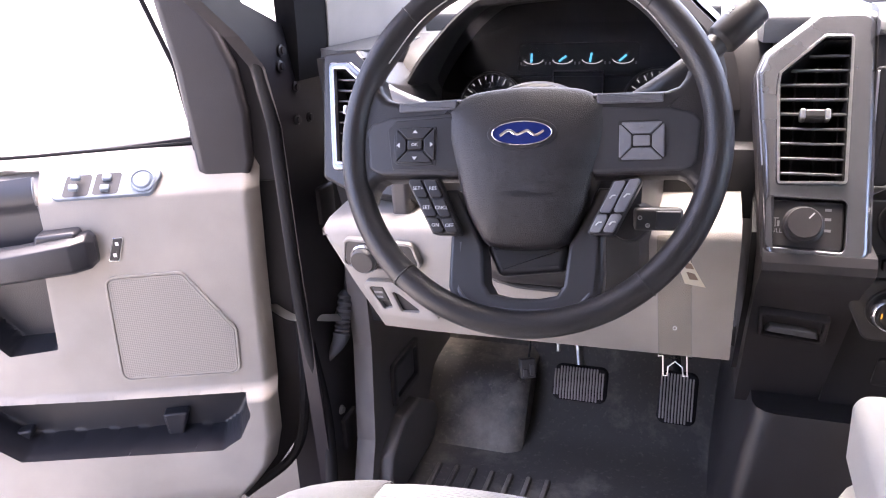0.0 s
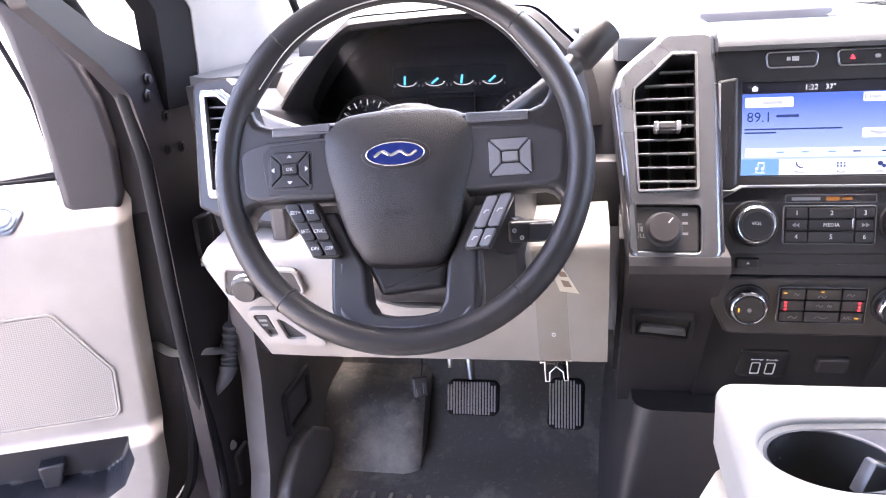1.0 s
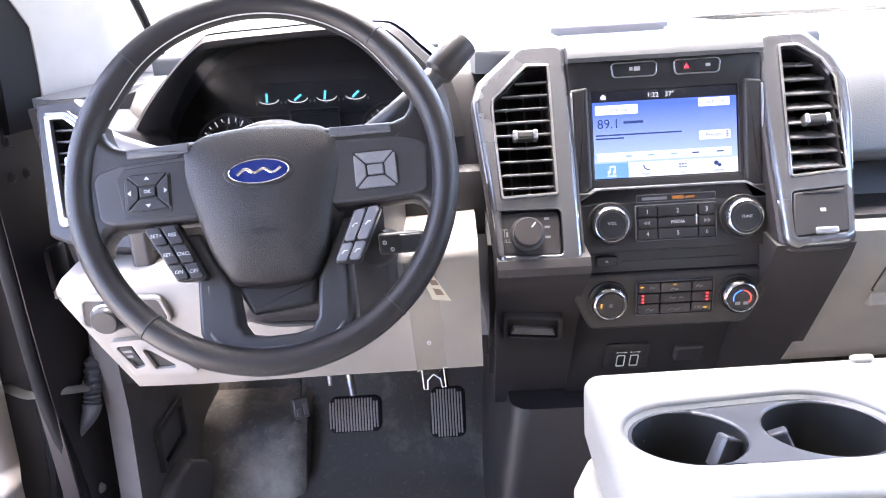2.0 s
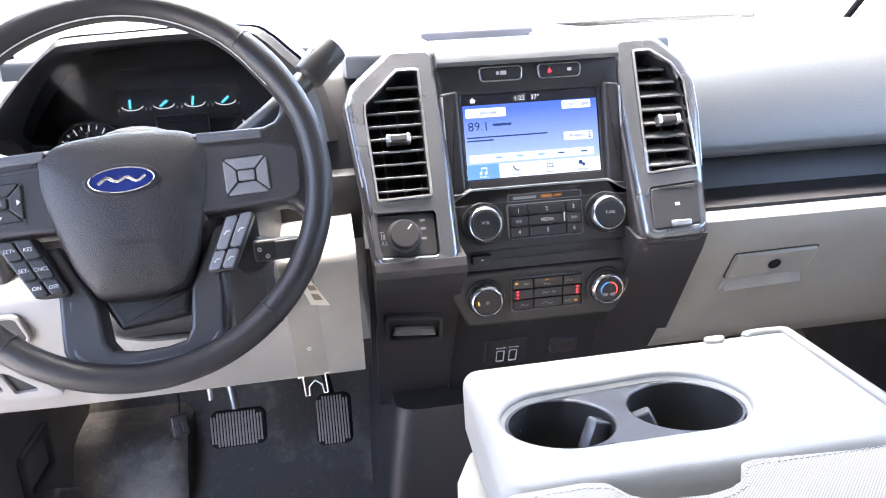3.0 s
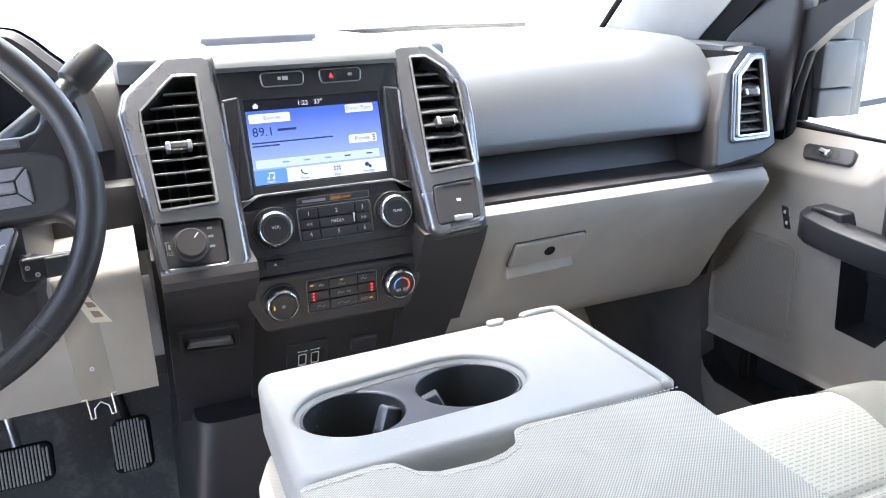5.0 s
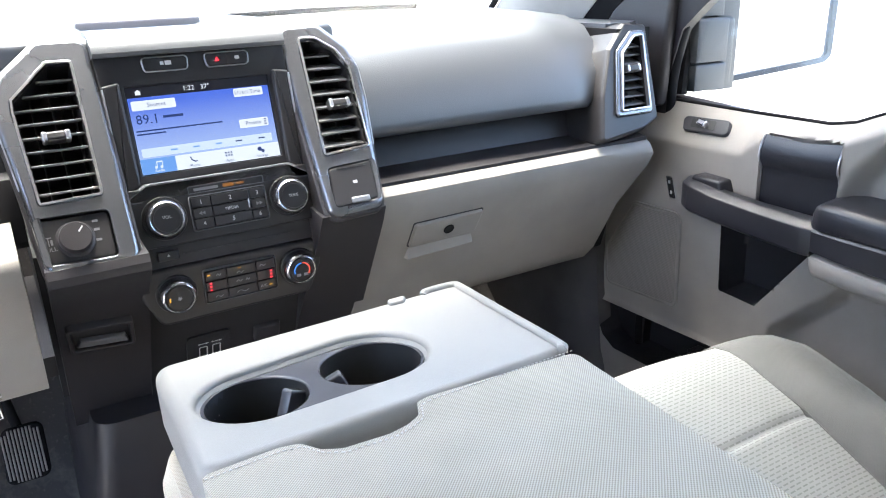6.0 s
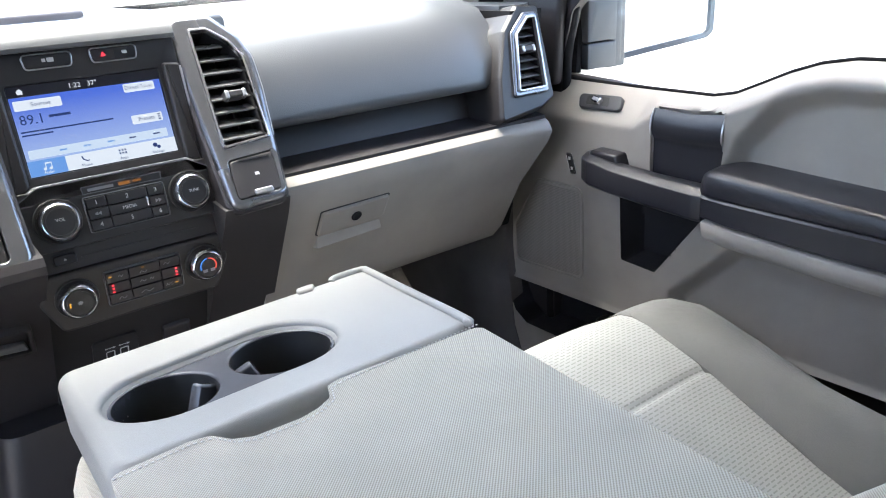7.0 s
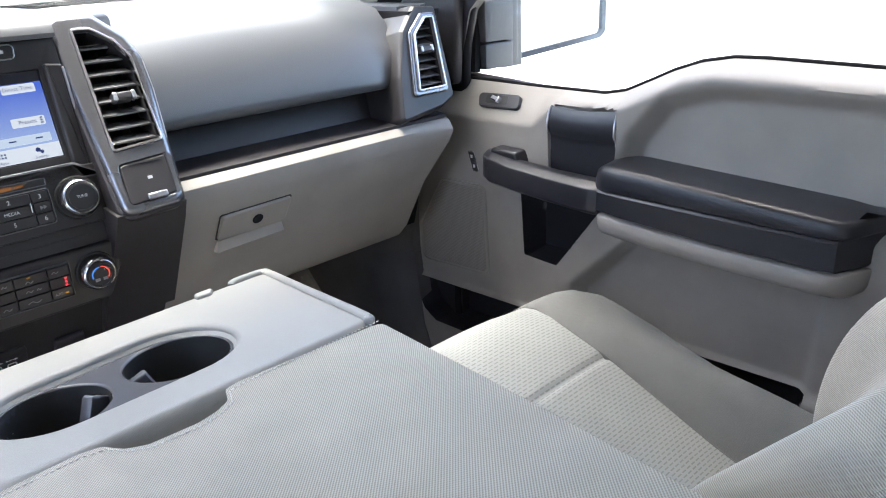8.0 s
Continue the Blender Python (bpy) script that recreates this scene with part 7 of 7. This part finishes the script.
        ws = part("window_switch_plate", bm, SWITCHSILVER, door, "silver plate with window and mirror switches")
        for u0 in (-0.052, -0.008):
            bm = bmesh.new()
            prism(bm, rounded([(u0 - 0.018, -0.019), (u0 + 0.020, -0.019), (u0 + 0.028, 0.016), (u0 - 0.010, 0.016)], 0.004), 0.0, 0.0036, ML)
            well = part("well", bm, BLACKPL, ws, "black switch well")
            for dv in (-0.010, 0.008):
                bm = bmesh.new()
                box(bm, (u0 - 0.004, dv - 0.0055, 0.003), (u0 + 0.010, dv + 0.0055, 0.0095), ML @ pose(0.18 * dv, 0, 0, 0, 12, 0), 0.003)
                part("rocker", bm, SWITCHSILVER, well, "silver window rocker")
        bm = bmesh.new()
        lathe(bm, [(0.0195, 0.002), (0.0195, 0.006), (0.017, 0.007), (0.015, 0.005), (0.012, 0.008), (0, 0.009)], ML @ pose(0.050, -0.001, 0), 28)
        part("mirror_control", bm, SWITCHSILVER, ws)
    # map pocket dividers
    for yy in (0.000, -0.262) if side < 0 else (-0.10,):
        bm = bmesh.new()
        prism(bm, rounded([(yy - 0.020, 0.245), (yy + 0.004, 0.245), (yy + 0.020, 0.292), (yy - 0.024, 0.292)], 0.004), -0.055, -0.022, MD, 0.004)
        part("pocket_divider", bm, ARMVINYL, door)
    if side > 0:
        mirror(door)
    door.matrix_basis = Matrix.Translation(hinge) @ Matrix.Rotation(radians(swing), 4, "Z")
    return door


SWITCHSILVER = plastic("silver_grey_switch_plate", (0.17, 0.20, 0.24), 0.42, 3000, 0.02)


def mirror(door):
    """Outside mirror on its bracket."""
    m = Matrix.Translation((1.178, 0.035, 0.914)) @ pose(0, 0, 0, 0, 0, -17) @ Matrix(((1, 0, 0, 0), (0, 0, -1, 0), (0, 1, 0, 0), (0, 0, 0, 1)))
    bm = bmesh.new()
    q = rounded([(-0.135, -0.150), (0.118, -0.120), (0.135, -0.105), (0.135, 0.20), (-0.135, 0.20)], 0.02)
    rings(bm, [[m @ Vector((x, y, wv)) for x, y in inset(q, dd)] for wv, dd in ((-0.13, 0.04), (-0.08, 0.008), (-0.01, 0.0), (0.004, 0.004), (0.002, 0.014), (-0.006, 0.0155))])
    mh = part("mirror_housing", bm, MIRRORSHELL, door, "dark plastic outside mirror housing")
    bm = bmesh.new()
    prism(bm, inset(q, 0.015), -0.012, -0.004, m)
    part("mirror_glass", bm, MIRRORGLASS, mh, "mirror glass reflecting the bright lot")
    bm = bmesh.new()
    box(bm, (0.985, 0.03, 0.766), (1.052, 0.11, 1.10), bevel=0.010)
    part("housing_side", bm, MIRRORSHELL, mh)
    bm = bmesh.new()
    box(bm, (0.90, 0.0, 0.775), (0.985, 0.10, 0.824), bevel=0.006)
    part("mirror_foot", bm, MIRRORSHELL, door)
    bm = bmesh.new()
    box(bm, (0.90, 0.0, 0.827), (0.985, 0.10, 0.905), bevel=0.006)
    part("mirror_base", bm, MIRRORSHELL, door, "stacked black mirror mount")
    bm = bmesh.new()
    box(bm, (0.925, 0.02, 0.908), (0.995, 0.10, 1.02), bevel=0.01)
    part("mirror_knuckle", bm, MIRRORSHELL, door)
    bm = bmesh.new()
    box(bm, (0.98, 0.02, 0.780), (1.03, 0.09, 0.905), bevel=0.012)
    part("mirror_elbow", bm, MIRRORSHELL, door)


MIRRORSHELL = plastic("weathered_black_mirror_shell", (0.045, 0.047, 0.052), 0.45, 1200, 0.25)
MIRRORGLASS = metal("mirror_silver", (0.92, 0.93, 0.94), 0.02)

build_door(1, 0.0)
build_door(-1, -62.5)


BOOTGREY = plastic("dusty_grey_rubber", (0.075, 0.078, 0.090), 0.55, 1500, 0.2)


def build_hinge_side():
    """What shows in the gap of the open door: check strap, cable boot, bolts."""
    st = thing("door_check_strap", (-0.86, 0.12, 0.44), "bare steel door check strap", "strap")
    bm = bmesh.new()
    tube(bm, smooth_line([(-0.842, 0.185, 0.432), (-0.846, 0.10, 0.466), (-0.870, 0.06, 0.483), (-0.93, 0.10, 0.458), (-0.99, 0.13, 0.462)]), 0.008, 8, flat=0.35)
    part("strap", bm, STEEL, st)
    bm = bmesh.new()
    lathe(bm, [(0.008, 0), (0.008, 0.02), (0.004, 0.022), (0, 0.022)], pose(-0.858, 0.128, 0.445), 12)
    part("pin", bm, STEEL, st)
    bt = thing("cable_boot", (-0.88, 0.16, 0.40), "grey ribbed rubber cable boot", "cable boot")
    bm = bmesh.new()
    line_pts = smooth_line([(-0.842, 0.165, 0.556), (-0.842, 0.145, 0.505), (-0.842, 0.120, 0.455), (-0.843, 0.104, 0.423), (-0.862, 0.088, 0.392)], 10)
    rr = [0.005 if k < 12 else (0.011 + 0.003 * (k % 2) if k < 27 else 0.0155 - 0.0007 * (k - 27)) for k in range(len(line_pts))]
    tube(bm, line_pts, rr, 12)
    part("boot", bm, BOOTGREY, bt)
    for p in ((-0.8545, 0.044, 0.9075), (-0.8545, 0.037, 0.886), (-0.8545, 0.072, 0.852), (-0.8545, 0.066, 0.805), (-0.8545, 0.103, 0.802), (-0.8545, 0.102, 0.285)):
        bo = thing("bolt", p, "small round bolt head on the door jamb", "bolt", "bolts on the door jamb")
        bm = bmesh.new()
        lathe(bm, [(0.0085, 0), (0.0085, 0.002), (0.0055, 0.003), (0.0055, 0.006), (0, 0.0065)], Matrix.Translation(p) @ Matrix(((0, 0, 1, 0), (0, 1, 0, 0), (-1, 0, 0, 0), (0, 0, 0, 1))), 12)
        part("head", bm, STEEL if p[2] < 0.4 else PAINT, bo)


build_hinge_side()

# ---- centre seat folded down as a console ----
def build_console():
    cs = thing("centre_console", (0.0, -0.5, 0.2), "folded centre seat forming a pale grey console with cup holders", "console")
    ML = plane_at((0, -0.505, 0.674), (0.236, -0.024))
    # plan outline of the lid: u is x, v forwards
    lid = rounded([(-0.157, -0.004), (0.1755, -0.004), (0.2065, 0.2395), (-0.148, 0.2290)], 0.018, 5)
    ring = lambda cx, cy, r, a0, a1, n: [(cx + r * math.cos(a), cy + r * math.sin(a)) for a in np.linspace(a0, a1, n)]
    C1, C2 = (-0.080, 0.1035), (0.0225, 0.1105)
    bay = ring(*C1, 0.0545, math.pi * 0.53, math.pi * 1.5, 20) + ring(*C2, 0.0590, -math.pi * 0.5, math.pi * 0.53, 20)
    bm = bmesh.new()
    crowned_plate(bm, lid, [bay], -0.055, 0.0, ML, 0.011, 0.013, 0.0055)
    lo = part("lid", bm, LIDGREY, cs, "pale grey plastic console lid")
    # sloping wall of the cup bay
    bm = bmesh.new()
    rings(bm, [[ML @ Vector((x, y, w)) for x, y in inset(ccw(bay), d)] for w, d in ((-0.0050, -0.0004), (-0.0085, 0.0032), (-0.030, 0.0050))], cap=(False, False))
    part("bay_wall", bm, LIDGREY, lo)
    # raised edge on the passenger side and grip bump on the far edge
    bm = bmesh.new()
    tube(bm, smooth_line([ML @ Vector((x, y, z)) for x, y, z in ((0.1670, 0.0035, -0.001), (0.1710, 0.0080, 0.0005), (0.1845, 0.120, 0.0005), (0.1965, 0.2180, 0.0005), (0.1955, 0.2290, 0.0005), (0.1870, 0.2325, 0.0005), (0.158, 0.2315, 0.0005), (0.1525, 0.2290, -0.002))], 5), 0.0050, 10)
    part("tray_edge", bm, LIDGREY, lo, "raised lip along the lid's edge")
    bm = bmesh.new()
    prism(bm, rounded([(0.104, 0.2185), (0.122, 0.2180), (0.134, 0.2335), (0.108, 0.2330)], 0.004, 3), -0.004, 0.0040, ML, 0.003, 4)
    part("finger_nick", bm, LIDGREY, lo)
    # cup holder insert
    K1, K2 = (-0.0835, 0.1075), (0.0285, 0.1130)
    c1, c2 = (ring(*K1, 0.0450, 0, math.pi * 1.95, 40), ring(*K2, 0.0475, 0, math.pi * 1.95, 40))
    bm = bmesh.new()
    crowned_plate(bm, inset(ccw(bay), 0.0045), [c1, c2], -0.030, -0.0085, ML, 0.001, 0.001, 0.003)
    ch = part("cup_holder", bm, CUPDARK, cs, "dark plastic double cup holder")
    for c, (u, cv) in ((c1, K1), (c2, K2)):
        bm = bmesh.new()
        loops = [[ML @ Vector((u + (x - u) * f, cv + (v - cv) * f, wv)) for x, v in c] for wv, f in ((-0.010, 1.0), (-0.05, 0.96), (-0.075, 0.93), (-0.078, 0.85))]
        rings(bm, loops, cap=(False, True))
        part("cup", bm, CUPBLACK, ch)
        bm = bmesh.new()
        s = 1 if u < 0 else -1
        box(bm, (-0.011, -0.007, -0.016), (0.009, 0.007, 0.012), ML @ pose(u + s * 0.033, cv + 0.004, -0.024, 0, s * 25, s * 20), 0.003)
        part("spring_tab", bm, CUPDARK, ch)
    bm = bmesh.new()
    tube(bm, smooth_line([ML @ Vector((0.062, 0.085, -0.030)), ML @ Vector((0.058, 0.080, -0.042)), ML @ Vector((0.060, 0.076, -0.050))]), 0.0012, 5)
    part("dried_drip", bm, WHITEINK, ch, "pale dried drip")
    # cloth back of the folded seat, with the notch for the hand
    # outline: front edge with notch, sides tapering back
    front = [(-0.157, -0.004), (-0.100, -0.001), (-0.085, -0.005), (-0.075, -0.024), (-0.062, -0.033), (-0.025, -0.036), (-0.008, -0.032), (0.006, -0.024), (0.015, -0.004), (0.027, -0.001), (0.173, -0.001)]
    outline = [(-0.165, -0.50)] + [(0.090, -0.50), (0.105, -0.365), (0.128, -0.252), (0.150, -0.135), (0.172, -0.012)] + front[::-1][1:]
    ar = sum(a[0] * b[1] - b[0] * a[1] for a, b in zip(outline, outline[1:] + outline[:1]))
    outline = outline if ar > 0 else outline[::-1]
    bm = bmesh.new()
    plate(bm, rounded(outline, 0.008, 3), [], -0.06, -0.0010, ML, 0.006)
    bmesh.ops.subdivide_edges(bm, edges=[e for e in bm.edges if e.calc_length() > 0.05], cuts=1)
    part("cloth_back", bm, CLOTH, cs, "grey twill cloth panel with stitched edge")
    bm = bmesh.new()
    prism(bm, rounded([(-0.105, -0.060), (0.030, -0.060), (0.030, 0.0), (-0.105, 0.0)], 0.004), -0.058, -0.030, ML)
    part("notch_floor", bm, CUPBLACK, cs)
    bm = bmesh.new()
    pts = [Vector((x, y, 0)) for x, y in front]
    for a, b in zip(pts, pts[1:]):
        n = max(1, int((b - a).length / 0.0042))
        for k in range(n):
            p = a.lerp(b, (k + 0.25) / n) + Vector((0, -0.0075, -0.0004))
            q = a.lerp(b, (k + 0.75) / n) + Vector((0, -0.0075, -0.0004))
            tube(bm, [ML @ p, ML @ q], 0.0006, 4)
    part("stitching", bm, STITCH, cs, "pale stitching along the cloth edge", kind="stuff")
    # body under the lid
    bm = bmesh.new()
    loops = []
    for zz, dx, dyf in ((0.20, -0.01, -0.02), (0.35, 0.004, 0.0), (0.50, 0.012, 0.012), (0.545, 0.012, 0.010), (0.575, 0.004, 0.0), (0.587, -0.012, -0.015)):
        loops.append([(x, y, zz) for x, y in rounded([(-0.158 - dx, -1.02), (0.10 + dx, -1.02), (0.165 + dx, -0.52), (0.190 + dx, -0.282 + dyf), (-0.150 - dx, -0.295 + dyf)], 0.04, 5)])
    rings(bm, loops)
    part("side_cloth", bm, CLOTH, cs, "grey twill cloth sides")


CUPDARK = plastic("dark_cup_plastic", (0.085, 0.085, 0.095), 0.22, 2500, 0.05)
CUPBLACK = plastic("black_cup_rubber", (0.02, 0.02, 0.02), 0.5, 2500, 0.1)


# ---- seats ----
def build_seat(name, cx, label, y0, yb, corner=0.0):
    """Bucket half of the bench: cushion with patterned insert, plain bolsters, reclined back."""
    seat = thing(name, (cx, -0.55, FLOOR_Z), label, "seat")

    def top(y):
        return line(y - y0, [(-0.85, 0.27), (-0.637, 0.335), (-0.442, 0.418), (-0.338, 0.450), (-0.30, 0.452), (-0.27, 0.438), (-0.25, 0.40), (-0.24, 0.34), (-0.245, 0.24)])

    hw = 0.178

    # insert
    fronts = [(-0.34, 0.450), (-0.31, 0.4535), (-0.285, 0.449), (-0.265, 0.437), (-0.250, 0.415), (-0.243, 0.385), (-0.242, 0.34), (-0.250, 0.26)]
    prof = [(y0 + v, top(y0 + v)) for v in [-0.86, -0.82, -0.78, -0.74, -0.70, -0.66, -0.62, -0.58, -0.55, -0.52, -0.49, -0.47, -0.460, -0.453, -0.448, -0.445, -0.442, -0.439, -0.436, -0.431, -0.424, -0.41, -0.395, -0.38, -0.36]] + [(y0 + a, b) for a, b in fronts]
    bm = bmesh.new()
    loops = []
    for yy, zz in prof:
        row = []
        for s in np.linspace(-1, 1, 17):
            seam = -0.006 * math.exp(-((yy - y0 + 0.442) / 0.006) ** 2)
            puff = 0.006 * (1 - s ** 4) + seam
            row.append((cx + s * hw, yy + (0.012 * (1 - s * s) - 0.004 if zz < 0.448 and yy > y0 - 0.3 else 0), zz + puff))
        loops.append(row)
    rings(bm, loops, closed=False, cap=(False, False))
    part("insert", bm, DASHCLOTH, seat, "pale cloth insert with short dark dashes", sharp=80)
    for s in (-1, 1):
        bm = bmesh.new()
        loops = []
        for yy, zz in prof:
            t = yy - y0
            outboard = s * cx > 0
            hump = 0.010 * (1 - ease(-0.34, -0.27, t)) + (0.118 * ease(-0.36, -0.76, t) if outboard else 0.050 * ease(-0.36, -0.60, t))
            e = (0.165 if outboard else 0.105) - 0.06 * ease(-0.40, -0.243, t) ** 2 - 0.060 * ease(-0.46, -0.78, t)
            bx = cx + s * hw
            sweep = corner * ease(-0.50, -0.28, t)
            loops.append([(bx, yy - (0.004 if zz < 0.448 and t > -0.3 else 0), zz - 0.012), (bx + s * 0.002, yy, zz - 0.002), (bx + s * 0.006, yy, zz + 0.001), (bx + s * e * 0.22, yy - 0.08 * sweep, zz + hump * 0.6 + 0.001), (bx + s * e * 0.45, yy - 0.25 * sweep, zz + hump * 0.85), (bx + s * e * 0.68, yy - 0.002 - 0.5 * sweep, zz + hump * 0.55 - 0.002), (bx + s * e * 0.86, yy - 0.004 - 0.75 * sweep, zz + hump * 0.2 - 0.012), (bx + s * e * 0.96, yy - 0.006 - 0.92 * sweep, zz - 0.030), (bx + s * e * 0.995, yy - 0.008 - 1.0 * sweep, zz - 0.055), (bx + s * e, yy - 0.010 - 1.0 * sweep, min(zz - 0.085, 0.33)), (bx + s * e * 0.9, yy - 0.012 - 1.0 * sweep, 0.12)])
        rings(bm, loops, closed=False, cap=(False, False))
        part("bolster", bm, PLAINCLOTH, seat, "plain grey cloth bolster", sharp=80)
        bm = bmesh.new()
        tube(bm, [(cx + s * (hw + 0.001), yy, zz + 0.0005) for yy, zz in prof[:-2]], 0.0009, 5)
        part("seam", bm, PLAINCLOTH, seat)
    bm = bmesh.new()
    rings(bm, [[(x, y, z) for x, y in rounded([(cx - 0.25, y0 - 0.86), (cx + 0.25, y0 - 0.86), (cx + 0.25, y0 - 0.30), (cx - 0.25, y0 - 0.30)], 0.03)] for z in (FLOOR_Z, 0.25)])
    part("base", bm, CHARCOAL, seat, "dark seat base")
    # reclined back: side bolsters and centre
    spine = smooth_line([(0, -0.735, 0.36), (0, -0.733, 0.44), (0, -0.742, 0.51), (0, -0.766, 0.575), (0, -0.814, 0.637), (0, -0.903, 0.743), (0, -0.985, 0.85), (0, -1.05, 0.95)], 4)
    bm = bmesh.new()
    loops, pipe, flank = [], {-1: [], 1: []}, {-1: [], 1: []}
    for k, p in enumerate(spine):
        a, b = spine[max(0, k - 1)], spine[min(len(spine) - 1, k + 1)]
        d = (b - a).normalized()
        nf = Vector((0, d.z, -d.y))
        t = k / (len(spine) - 1)
        half = 0.262 - 0.03 * ease(0.6, 1.0, t)
        o = Vector((cx, p.y + yb, p.z))
        row = []
        for sx in np.linspace(-1, 1, 29):
            f = -0.055 * (1 - ease(0.42, 0.80, abs(sx))) - 0.07 * ease(0.86, 1.0, abs(sx)) ** 2
            row.append(o + nf * f + Vector((sx * half, 0, 0)))
        loops.append(row + [o - nf * 0.17 + Vector((sx * half * 0.95, 0, 0)) for sx in (1, 0.5, -0.5, -1)])
        for s in (-1, 1):
            pipe[s].append(o - nf * 0.044 + Vector((s * (half * 0.965 + 0.003), 0, 0)))
            flank[s].append([o - nf * d + Vector((s * (half * w + 0.002), 0, 0)) for d, w in ((0.046, 0.972), (0.058, 0.992), (0.072, 1.001), (0.12, 0.982), (0.172, 0.955))])
    rings(bm, loops)
    bk = part("backrest", bm, CLOTH, seat, "grey twill cloth backrest", sharp=80)
    for s in (-1, 1):
        bm = bmesh.new()
        tube(bm, pipe[s], 0.0034, 6)
        part("piping", bm, CLOTH, bk)
        bm = bmesh.new()
        rings(bm, flank[s], closed=False, cap=(False, False))
        part("side_panel", bm, SIDECLOTH, bk, "darker brownish cloth side panel", sharp=80)
    return seat


build_console()
build_seat("passenger_seat", 0.46, "grey cloth passenger seat with dash-patterned insert", -0.02, -0.02)
# its backrest is out of view, added to shade the knee panel from behind
build_seat("driver_seat", -0.425, "grey cloth driver seat with dash-patterned insert", 0.024, -0.085, 0.045)
